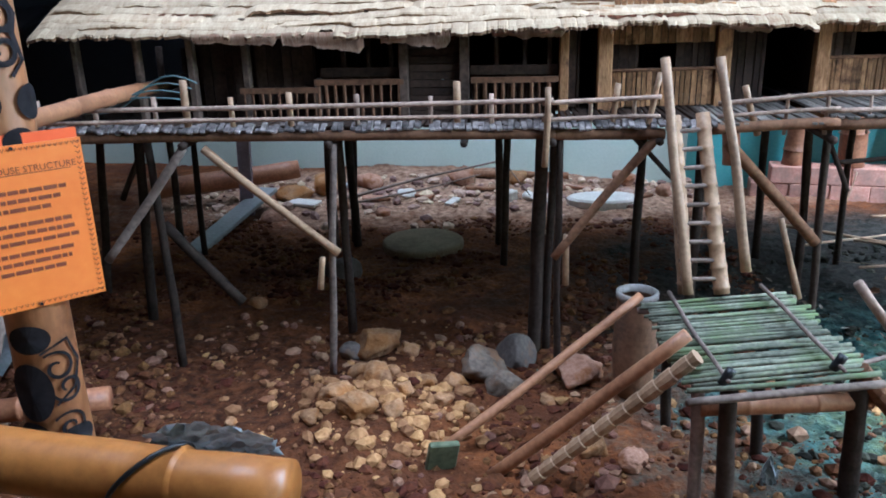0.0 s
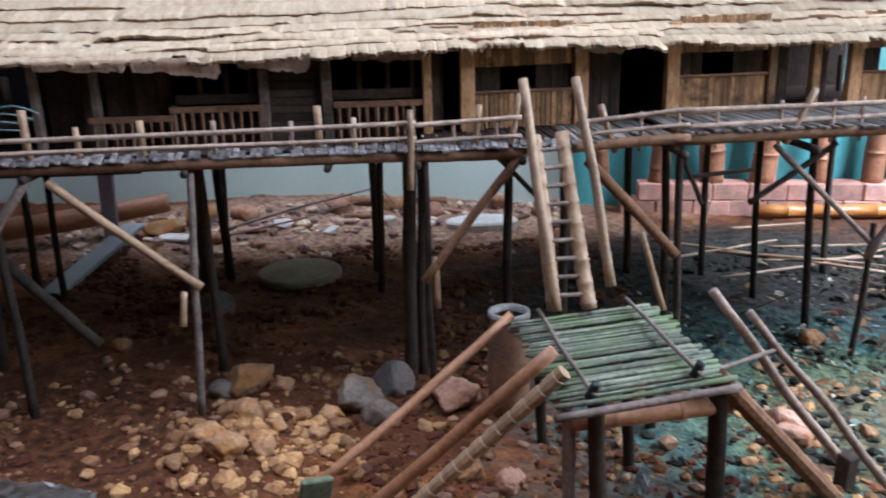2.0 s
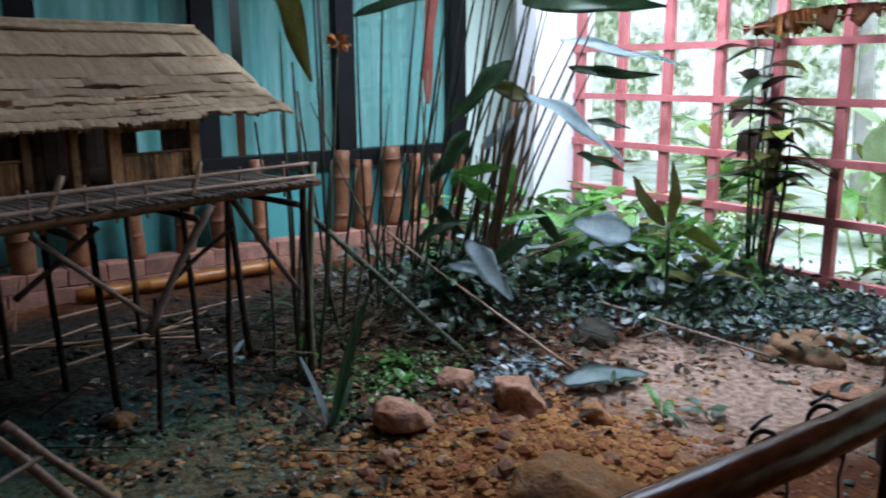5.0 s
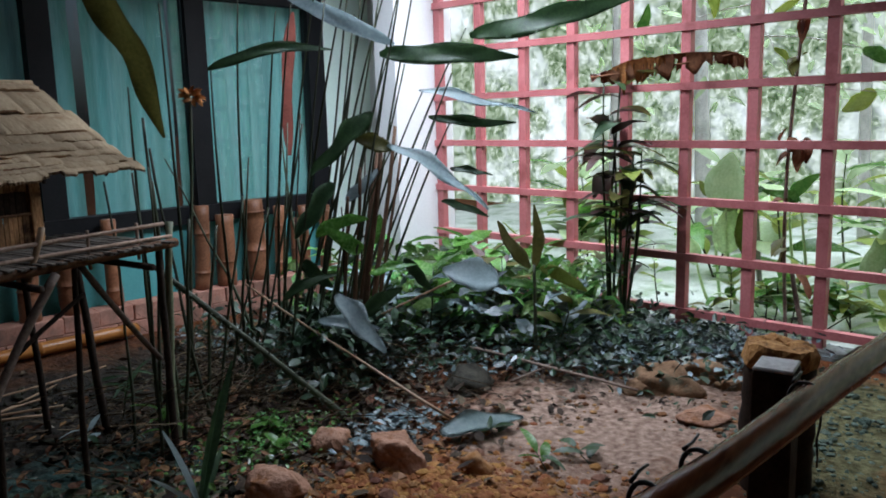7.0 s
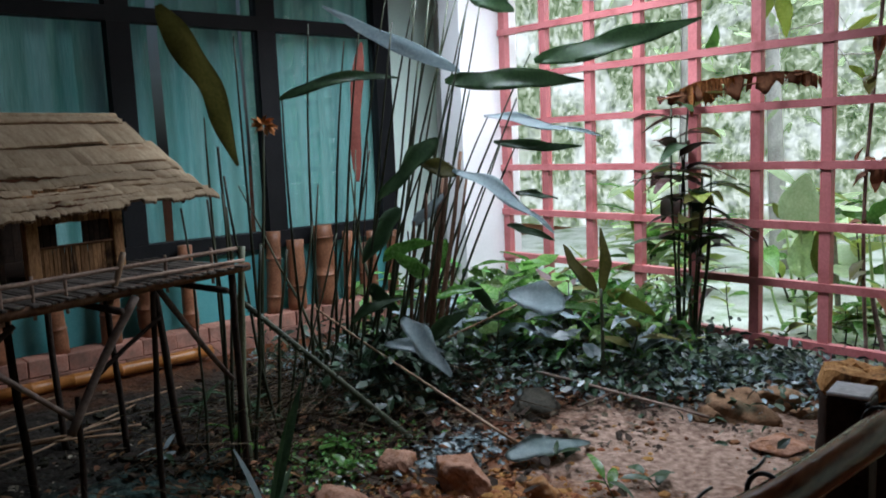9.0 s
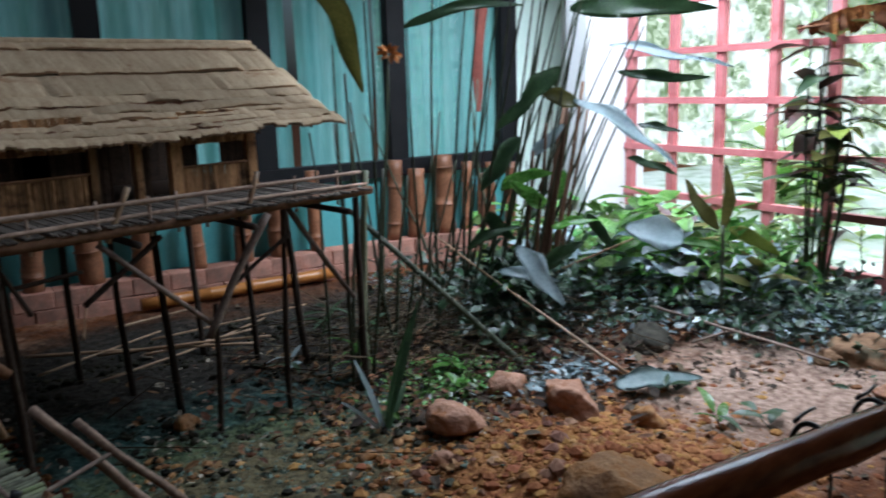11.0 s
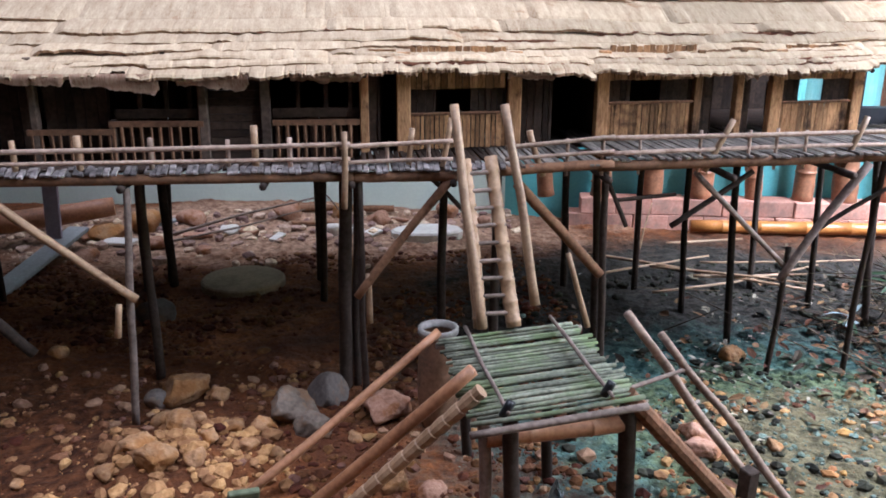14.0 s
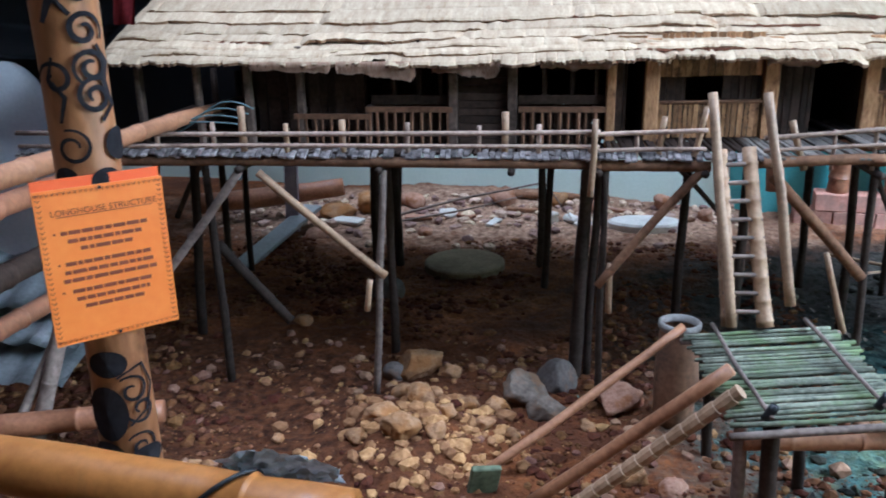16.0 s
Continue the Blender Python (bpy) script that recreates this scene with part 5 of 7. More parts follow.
part("shaft", box(bmesh.new(), (-0.068, -0.06, -0.05), (0.068, 0.06, 0.79), bevel=0.006), WOOD_DARK, fpost)
# grazing light on the cap is put into its pale colour
part("cap", box(bmesh.new(), (-0.066, -0.058, 0.79), (0.066, 0.058, 0.802), bevel=0.004), material("lit_end_grain", (0.50, 0.47, 0.46), (0.78, 0.75, 0.74), 25, 0.6, 0.4, vary=0), fpost, "end grain with grazing light painted in")
stump = thing("tree_stump", "cut tree stump with a split orange-brown top behind the fence", "stump", at=(4.18, 0.51, 0))
part("trunk", stick((0, 0, -0.05), (0.0, 0, 0.535), 0.15, 0.142, 0.012, seg=20, n=12, rnd=rnd), WOOD_DARK, stump, smooth=True)
bm = bmesh.new()
rings = []
for r0, z0 in ((0.140, 0.525), (0.152, 0.54), (0.150, 0.585), (0.140, 0.612), (0.10, 0.622), (0.05, 0.615)):
    ring_pts = []
    for k in range(28):
        a = k * math.tau / 28
        p = Vector((math.cos(a) * 2.2, math.sin(a) * 2.2, z0 * 9))
        r = r0 * (1 + 0.16 * noise.noise(p) + 0.10 * noise.noise(p * 3))
        ring_pts.append(bm.verts.new((r * math.cos(a), r * math.sin(a), z0 + (0.02 * noise.noise(p * 1.4) - 0.012 * math.cos(a + 0.6) if z0 > 0.58 else 0))))
    rings.append(ring_pts)
for a, b in zip(rings, rings[1:]):
    for k in range(28):
        bm.faces.new((a[k], a[(k + 1) % 28], b[(k + 1) % 28], b[k]))
bm.faces.new(rings[-1])
part("cut_top", bm, material("split_orange_wood", (0.20, 0.075, 0.022), (0.60, 0.33, 0.12), 14, 0.8, 0.9, vary=0, stain=(0.10, 0.05, 0.025), stain_scale=16, stain_cut=0.58), stump, "rough orange-brown split top")
for x, y in ((0.62, 0.66),):
    tagged(part("fence_post", box(bmesh.new(), (x - 0.04, y + 0.04, -0.05), (x + 0.04, y + 0.12, 0.86), bevel=0.006), WOOD_DARK), "dark square wooden fence post under the bamboo rail", "post", "fence posts")

# ---- rocks ----
def put_rock(x, y, d, mat, label, seed, sink=0.3, squash=(1, 0.9, 0.72), rz=None):
    river = mat is ROCK_GREY
    ob = part("rock", rock(d / 2 * (1.0 if river else 1.12), seed, 4 if d > 0.11 and y < 3.4 else 3, 0.22 if river else 0.42, squash, 3 if river else 14), mat, smooth=True)
    ob.matrix_basis = pose(x, y, ground_z(x, y) + d / 2 * squash[2] * (1 - 2 * sink) , 0, 0, rz if rz is not None else seed * 47 % 360)
    return tagged(ob, label, "rock", "loose rocks")


TANR, GREYR, PINKR = "broken tan limestone rock lying on the soil", "rounded grey river stone on the soil", "angular pinkish rock lying on the soil"
for k, (x, y, d, mat, lab) in enumerate([
        (0.30, 3.0, .20, ROCK_GREY, GREYR), (0.15, 2.84, .20, ROCK_WARM, GREYR), (0.24, 2.70, .17, ROCK_WARM, GREYR), (-0.30, 3.06, .22, ROCK_TAN, TANR), (-0.16, 3.03, .10, ROCK_TAN, TANR),
        (-0.24, 2.68, .15, ROCK_TAN, TANR), (-0.29, 2.44, .16, ROCK_TAN, TANR), (-0.38, 2.55, .13, ROCK_TAN, TANR), (0.06, 2.72, .12, ROCK_TAN, TANR), (0.41, 2.64, .075, ROCK_TAN, TANR),
        (0.54, 2.29, .13, ROCK_TAN, TANR), (0.53, 2.82, .20, ROCK_PINK, PINKR), (0.66, 2.22, .12, ROCK_PINK, PINKR), (-0.12, 2.58, .10, ROCK_TAN, TANR), (-0.05, 2.70, .09, ROCK_TAN, TANR)] + [(-0.33, 2.80, .10, ROCK_TAN, TANR), (-0.45, 2.45, .09, ROCK_TAN, TANR), (-0.20, 2.78, .08, ROCK_TAN, TANR), (0.02, 2.55, .08, ROCK_TAN, TANR), (-0.15, 2.46, .09, ROCK_TAN, TANR),
        (0.12, 2.52, .07, ROCK_TAN, TANR), (-0.40, 3.0, .11, ROCK_GREY, GREYR),
        (3.42, 2.30, .26, ROCK_PINK, PINKR), (3.36, 1.90, .32, ROCK_PINK, PINKR), (2.93, 2.20, .30, ROCK_PINK, PINKR), (2.72, 1.23, .48, ROCK_TAN, "large smooth tan boulder on the soil mound"),
        (3.55, 1.62, .18, ROCK_TAN, TANR)] + [        (2.19, 3.2, .13, ROCK_TAN, TANR), (1.72, 2.50, .16, ROCK_PINK, PINKR), (2.55, 2.3, .09, ROCK_TAN, TANR), (2.35, 1.95, .10, ROCK_TAN, TANR), (1.98, 2.42, .07, ROCK_TAN, TANR),
        (1.5, 2.75, .08, ROCK_TAN, TANR), (1.85, 3.0, .07, ROCK_TAN, TANR), (1.25, 3.25, .08, ROCK_TAN, TANR), (2.7, 2.0, .12, ROCK_PINK, PINKR), (-0.95, 3.5, .10, ROCK_TAN, TANR),
        (-0.85, 2.15, .09, ROCK_TAN, TANR), (-1.0, 2.25, .07, ROCK_TAN, TANR), (-0.75, 2.45, .06, ROCK_TAN, TANR), (-0.62, 4.0, .22, ROCK_GREY, GREYR)] + [(0.85, 3.05, .10, ROCK_PINK, PINKR),
        (-1.25, 5.5, .28, ROCK_TAN, TANR), (-1.05, 5.7, .34, ROCK_TAN, TANR), (-0.75, 5.75, .22, ROCK_PINK, PINKR), (-0.45, 5.55, .14, RIM_WHITE, "white broken stone lying by the wall"), (-0.05, 5.85, .26, ROCK_PINK, PINKR),
        (0.35, 5.9, .24, ROCK_TAN, TANR), (0.62, 5.75, .2, ROCK_PINK, PINKR), (1.15, 5.85, .22, ROCK_PINK, PINKR), (0.30, 5.5, .17, RIM_WHITE, "white broken stone lying by the wall"), (0.45, 5.5, .12, RIM_WHITE, "white broken stone lying by the wall"),
        (-0.55, 5.15, .12, ROCK_PINK, PINKR), (-0.9, 5.25, .16, ROCK_PINK, PINKR), (-1.3, 5.05, .2, ROCK_PINK, PINKR), (1.4, 5.6, .16, ROCK_PINK, PINKR)]):
    put_rock(x, y, d, mat, lab, 300 + k, squash=(1, 0.9, 0.8) if mat in (ROCK_GREY, ROCK_WARM) else (1, 0.85, 0.68))

tagged(part("post_stub", box(bmesh.new(), (-0.024, -0.024, -0.03), (0.024, 0.024, 0.13), pose(1.705, 2.095, ground_z(1.705, 2.095), 4, -3, 20), bevel=0.004), STICK_DARK), "short black square post stub beside the ramp", "post")
put_rock(4.78, 0.98, 0.34, ROCK_PINK, "flat pinkish stone slab sunk in the sand", 392, 0.35, (1, 0.72, 0.30), 20)
for x, y, d, seed in ((5.15, 1.25, 0.40, 393), (5.42, 1.12, 0.34, 394), (5.0, 1.42, 0.22, 395), (5.62, 1.3, 0.24, 396), (5.3, 0.98, 0.16, 397)):
    put_rock(x, y, d, ROCK_BROWN, "rough brown rock half sunk in the sand", seed, 0.42, (1, 0.85, 0.62))
put_rock(4.55, 2.25, 0.36, ROCK_DARK, "mossy grey rock among the plants", 398, 0.4, (1, 0.8, 0.55))
put_rock(1.70, 2.40, 0.17, ROCK_PINK, "flat pinkish stone under the log ramp", 391, 0.3, (1, 0.8, 0.5))

# round slab and pale slab at the back
bm = bmesh.new()
tube(bm, [(-0.23, 4.52, ground_z(-0.23, 4.52) - 0.02), (-0.23, 4.52, 0.028), (-0.23, 4.52, 0.036)], [0.245, 0.245, 0.235], 28)
tagged(part("stone_slab", bm, STONE_SLAB), "round grey-green stone slab lying on the soil", "slab")
bm = bmesh.new()
tube(bm, [(0.95, 5.36, ground_z(.95, 5.36) - 0.02), (0.95, 5.36, 0.06), (0.95, 5.36, 0.075)], [0.25, 0.26, 0.24], 14)
bmesh.ops.scale(bm, vec=(1, 0.55, 1), space=Matrix.Translation((-0.95, -5.36, 0)), verts=bm.verts)
tagged(part("pale_slab", bm, RIM_WHITE), "flat pale stone slab lying on the soil", "slab")
tagged(part("white_plank", box(bmesh.new(), (-0.07, -0.5, 0), (0.07, 0.5, 0.03), pose(-1.5, 4.85, 0.06, 8, 0, -12), bevel=0.004), SHEET_GREY), "pale grey plank lying under the longhouse", "plank")
tagged(part("wooden_board", box(bmesh.new(), (-0.045, -0.02, 0), (0.045, 0.02, 0.62), pose(-1.5, 5.15, -0.03, 0, 2, 5), bevel=0.004), material("lilac_board", (0.26, 0.20, 0.24), (0.42, 0.34, 0.38), 8, 0.8, 0.2, vary=0)), "faded lilac board standing behind the longhouse", "board")
tagged(part("log", stick((-2.3, 5.35, 0.14), (-1.22, 5.55, 0.24), 0.075, 0.068, 0.01, seg=14, rnd=rnd), STUB_RED, smooth=True), "thick reddish log lying behind the longhouse", "log")
tagged(part("log", stick((-0.15, 5.95, 0.10), (0.75, 5.9, 0.09), 0.028, 0.025, 0.01, seg=12, rnd=rnd), WOOD_BROWN, smooth=True), "thin brown log lying along the wall", "log")
for k, (x, y, L, w, turn, mat) in enumerate([(-0.95, 5.75, 0.30, 0.10, 20, SHEET_GREY), (-0.35, 5.55, 0.24, 0.07, -35, STUB_RED), (0.15, 5.7, 0.34, 0.06, 8, WOOD_BROWN), (0.55, 5.45, 0.18, 0.09, 50, RIM_WHITE), (-1.15, 5.35, 0.22, 0.12, -15, RIM_WHITE),
                                            (0.85, 5.75, 0.28, 0.05, -12, STUB_RED), (-0.1, 5.4, 0.16, 0.06, 70, RIM_WHITE), (-0.65, 5.45, 0.20, 0.08, 10, ROCK_PINK), (1.2, 5.5, 0.24, 0.06, 25, WOOD_BROWN), (-1.45, 5.5, 0.26, 0.10, -40, STUB_RED)]):
    tagged(part("broken_board", box(bmesh.new(), (-L / 2, -w / 2, 0), (L / 2, w / 2, 0.022), pose(x, y, ground_z(x, y) + 0.008, (k * 7) % 11 - 4, (k * 5) % 13 - 6, turn), bevel=0.004), mat), "broken piece of board lying in the rubble", "board", "broken boards")
for p, q, r in [((-0.85, 5.3, 0.08), (0.25, 5.5, 0.30), 0.012), ((-0.8, 5.25, 0.06), (0.1, 5.42, 0.22), 0.009), ((0.25, 5.5, 0.30), (0.45, 5.45, 0.05), 0.006)]:
    tagged(part("cane", stick(p, q, r, r * 0.5, 0.03, rnd=rnd), STICK_GREY, smooth=True), "thin dry cane leaning among the stones", "cane", "dry canes")
for p, q, r in [((1.95, 4.75, 0.05), (3.0, 3.95, 0.05), 0.011), ((2.24, 4.42, 0.06), (3.1, 3.95, 0.07), 0.009), ((2.45, 4.25, 0.05), (3.15, 4.22, 0.05), 0.010), ((1.9, 4.35, 0.05), (2.7, 4.6, 0.06), 0.008),
                ((2.55, 4.93, 0.05), (3.1, 4.95, 0.06), 0.010), ((2.1, 4.0, 0.05), (3.3, 4.35, 0.06), 0.008), ((2.6, 4.5, 0.05), (3.6, 4.3, 0.10), 0.007), ((2.25, 4.65, 0.1), (2.35, 4.75, 0.38), 0.006)]:
    tagged(part("cane", stick(p, q, r, r * 0.7, 0.015, rnd=rnd), BAMBOO, smooth=True), "long pale dry cane lying under the longhouse", "cane", "dry canes")

# small clutter by the ramps and on the veranda
tagged(part("mossy_board", box(bmesh.new(), (-0.05, -0.012, 0), (0.05, 0.012, 0.13), pose(0.03, 2.20, ground_z(0.03, 2.2) - 0.02, 14, 6, 18), bevel=0.004), material("green_board", (0.05, 0.06, 0.035), (0.15, 0.165, 0.10), 14, 0.85, 0.5, vary=0)),
       "short mossy green board at the foot of the ramp", "board")
bm = bmesh.new()
grid = [[bm.verts.new((1.06 + 0.05 * (i / 7 - 0.5) + 0.02 * noise.noise(Vector((i, j, 1))), 2.12 + 0.02 * noise.noise(Vector((i * 0.7, j * 0.7, 4))), ground_z(1.06, 2.12) + 0.005 + 0.11 * j / 7 * (0.7 + 0.3 * math.cos(i - 3)))) for i in range(8)] for j in range(8)]
for j in range(7):
    for i in range(7):
        bm.faces.new((grid[j][i], grid[j][i + 1], grid[j + 1][i + 1], grid[j + 1][i]))
bmesh.ops.solidify(bm, geom=bm.faces[:], thickness=0.003)
tagged(part("cloth_scrap", bm, CLOTH), "crumpled grey scrap of cloth under the platform", "cloth")
WIRE = material("green_cable", (0.035, 0.06, 0.06), (0.10, 0.145, 0.145), 20, 0.5, 0.05, vary=0.2)
for k in range(4):
    a, b = Vector((-1.46 + 0.03 * k, 2.96, 1.06)), Vector((-0.98 + 0.02 * k, 2.93, 1.12 + 0.018 * k))
    pts = [a.lerp(b, u / 10) + Vector((0, 0.012 * k, 0.03 * math.sin(math.pi * u / 10) - 0.012 * k * math.sin(math.tau * u / 10))) for u in range(11)]
    tagged(part("cable", tube(bmesh.new(), pts, 0.0035, 6), WIRE, smooth=True), "thin green cable lying over the veranda", "cable", "green cables")

# ---- clutter at the far left end ----
def sheet(p, u, v, nu, nv, amp, seed, th=0.004, freq=9):
    p, u, v = Vector(p), Vector(u), Vector(v)
    nrm = u.cross(v).normalized()
    bm = bmesh.new()
    g = [[bm.verts.new(p + u * (i / nu) + v * (j / nv) + nrm * amp * (math.sin(i / nu * freq + seed) + 0.6 * math.sin(j / nv * 5 + seed * 2))) for i in range(nu + 1)] for j in range(nv + 1)]
    for j in range(nv):
        for i in range(nu):
            bm.faces.new((g[j][i], g[j][i + 1], g[j + 1][i + 1], g[j + 1][i]))
    bmesh.ops.solidify(bm, geom=bm.faces[:], thickness=th)
    return bm


tagged(part("tarpaulin", sheet((-3.7, 4.75, 0.62), (2.6, -0.1, 0), (0, 0.1, 0.98), 26, 14, 0.03, 1), TARP, smooth=True), "black tarpaulin hung behind the end of the longhouse", "tarpaulin")
tagged(part("tarpaulin", sheet((-3.8, 4.15, 1.30), (1.5, 0, -0.02), (0, 0.5, 0.16), 16, 6, 0.02, 4), TARP, smooth=True), "black tarpaulin folded over the bamboo poles", "tarpaulin")
bm = bmesh.new()
BX, BY, BZ = -2.42, 3.62, 0.98
rim = [(BX + 0.24 * math.cos(math.pi * k / 28), BZ + 0.33 * math.sin(math.pi * k / 28)) for k in range(29)]
front = [bm.verts.new((x, BY + 0.10 * (z - BZ), z)) for x, z in rim] + [bm.verts.new((BX - 0.24, BY - 0.1, 0.0)), bm.verts.new((BX + 0.24, BY - 0.1, 0.0))]
bm.faces.new(front)
bmesh.ops.solidify(bm, geom=bm.faces[:], thickness=0.03)
tagged(part("curved_board", bm, material("white_board", (0.62, 0.62, 0.63), (0.78, 0.78, 0.79), 3, 0.5, 0.1, vary=0)), "white board with a rounded top leaning behind the poles", "board")
for p, q, r, mat in [((-1.06, 1.3, 1.21), (-1.27, 3.75, 1.10), 0.030, BAMBOO_TAN), ((-1.40, 1.6, 1.02), (-1.60, 2.9, 0.93), 0.040, STUB_RED), ((-1.40, 1.5, 0.80), (-1.55, 2.9, 0.72), 0.040, WOOD_DARK),
                     ((-1.38, 1.5, 0.68), (-1.52, 2.8, 0.56), 0.032, STUB_RED), ((-2.4, 2.05, 0.13), (-1.15, 2.38, 0.15), 0.045, STUB_RED), ((-1.62, 2.25, -0.03), (-1.50, 2.5, 0.62), 0.03, STICK_GREY),
                     ((-1.72, 2.2, -0.03), (-1.45, 2.6, 0.70), 0.018, STICK_GREY), ((-1.58, 2.85, -0.03), (-1.56, 2.85, 1.02), 0.03, WOOD_DARK), ((-1.36, 1.55, -0.03), (-1.36, 1.55, 1.08), 0.03, WOOD_DARK)]:
    tagged(part("bamboo_pole", stick(p, q, r, r * 0.95, 0.004, seg=14, rnd=rnd, knots=0.35), mat, smooth=True), "bamboo pole of the frame beside the longhouse", "pole", "frame poles")
for k in range(3):
    tagged(part("roofing_sheet", sheet((-2.7, 2.3 + k * 0.12, 0.30 + k * 0.10), (1.15, 0.1, -0.08), (0.0, 0.35, 0.10), 40, 4, 0.012, k, freq=60), SHEET_GREY, smooth=True), "grey corrugated roofing sheet stacked against the frame", "sheet", "roofing sheets")
tagged(part("red_cloth", sheet((-1.475, 3.0, 1.50), (0.085, 0, 0), (0.03, 0.1, 0.5), 6, 8, 0.012, 3), material("dark_red_cloth", (0.10, 0.01, 0.012), (0.20, 0.022, 0.022), 6, 0.8, 0.2, vary=0), smooth=True), "dark red cloth hanging at the end of the roof", "cloth")


# ---- plants ----
rnd = random.Random(77)


def leaf_matrix(p, direction, roll=0.0, hint=(0, 0, 1)):
    """A frame at p whose x axis runs along direction and whose z axis keeps as close to hint as can be."""
    d = Vector(direction).normalized()
    side = Vector(hint).cross(d)
    if side.length < 0.05:
        side = Vector((0, 1, 0))
    side.normalize()
    up = d.cross(side)
    m = Matrix((d, side, up)).transposed().to_4x4()
    m.translation = p
    return m @ Matrix.Rotation(roll, 4, "X")


def big_leaf(a, b, width, mat, parent, droop=0.25, roll=0.0, fold=0.25, wave=0.13):
    """A long leaf from a to b, turned to face the camera: five strips wide, bowed sideways, with uneven rippled margins
    and a grooved rib.
    """
    a, b = Vector(a), Vector(b)
    d = b - a
    hint = (Vector((0.7, -0.1, 1.5)) - a).normalized() * 0.9 + Vector((0, 0, 0.45))
    m = leaf_matrix(a, d + Vector((0, 0, d.length * droop * 0.5)), roll - 0.3, hint)
    calm = min(1.0, d.length / (3 * width))
    L, n, ph, ph2 = d.length, 18, rnd.uniform(0, 6), rnd.uniform(0, 6)
    bow, twist = rnd.uniform(-0.07, 0.07), rnd.uniform(-0.35, 0.35)
    bm, rows = bmesh.new(), []
    for i in range(n + 1):
        t = i / n
        base = (math.sin(math.pi * min(t ** 0.85 * 0.95 + 0.03, 1))) ** 0.7 * (1 - 0.3 * t)
        x, z = L * t * (1 - 0.12 * droop * t), -droop * L * t * t * 0.6
        y0 = bow * L * math.sin(math.pi * t)
        row = []
        for s in (-1, -0.5, 0, 0.5, 1):
            side = 1 + calm * (0.10 * math.sin(t * 8 + ph + s * 2) + 0.05 * math.sin(t * 19 + ph2 * s))
            w = width * 0.42 * base * side * s
            zz = abs(w) * fold + calm * wave * width * 1.1 * s * abs(s) * math.sin(t * 11 + ph + s) * base
            ca, sa = math.cos(twist * t), math.sin(twist * t)
            row.append(bm.verts.new(m @ Vector((x, y0 + w * ca - zz * sa, z + w * sa + zz * ca))))
        rows.append(row)
    for p, q in zip(rows, rows[1:]):
        for k in range(4):
            bm.faces.new((p[k], p[k + 1], q[k + 1], q[k]))
    bmesh.ops.solidify(bm, geom=bm.faces[:], thickness=0.0015)
    return part("leaf", bm, mat, parent, smooth=True)


clump = thing("ginger_plant", "tall ginger clump with thin dark stalks and long drooping leaves", "plant")
STEMS = [((3.71, 3.6), (3.58, 3.5, 2.19)), ((4.32, 3.75), (3.88, 3.23, 2.25)), ((4.49, 3.6), (4.27, 2.78, 2.4)), ((4.60, 3.5), (4.35, 2.67, 2.45)), ((4.40, 3.6), (4.17, 2.9, 2.42)),
         ((4.7, 3.45), (4.45, 2.66, 1.95)), ((4.8, 3.4), (4.88, 2.74, 1.73)), ((4.5, 3.7), (4.08, 3.04, 2.2)), ((4.3, 3.6), (4.0, 3.08, 2.15)), ((4.15, 3.7), (3.72, 3.3, 1.86)),
         ((4.75, 3.35), (4.92, 2.45, 2.08)), ((4.9, 3.3), (5.02, 2.6, 1.6)), ((4.55, 3.45), (4.44, 2.67, 1.39)), ((4.4, 3.5), (4.36, 2.77, 1.58)),
         ((4.25, 3.5), (4.15, 2.87, 1.22)), ((4.65, 3.55), (4.75, 2.85, 2.45)), ((3.3, 3.4), (3.28, 3.4, 1.75))]
for (x, y), tip in STEMS:
    b = Vector((x, y, ground_z(x, y) - 0.02))
    t = Vector(tip)
    mid = b.lerp(t, 0.55) + Vector((rnd.uniform(-.04, .04), rnd.uniform(-.04, .04) + 0.05, 0.10))
    pts = [b * (1 - k / 8) ** 2 + mid * 2 * (k / 8) * (1 - k / 8) + t * (k / 8) ** 2 for k in range(9)]
    part("stalk", tube(bmesh.new(), pts, [0.013 - 0.0011 * k for k in range(9)], 6), STALK, clump, smooth=True)
for k in range(9):
    x, y = rnd.gauss(4.45, 0.33), rnd.gauss(3.6, 0.22)
    t = Vector((x + rnd.gauss(0, 0.22), y + rnd.gauss(-0.1, 0.2), rnd.uniform(0.5, 1.7)))
    part("stalk", stick((x, y, ground_z(x, y) - 0.02), t, rnd.uniform(0.008, 0.018), 0.004, 0.03, seg=5, n=5, rnd=rnd), STALK if rnd.random() < 0.75 else WOOD_DARK, clump, smooth=True)
# more thin stalks, dry brown sheaths in the clump, and dark stems beside the longhouse
def to_soil(a, b):
    """The foot of a stem that passes a on its way to b."""
    a, b = Vector(a), Vector(b)
    k = (a.z + 0.02) / max(b.z - a.z, 0.1)
    return a - (b - a) * k * 0.6 - Vector((0, 0, a.z + 0.02 - (b.z - a.z) * k * 0.6))


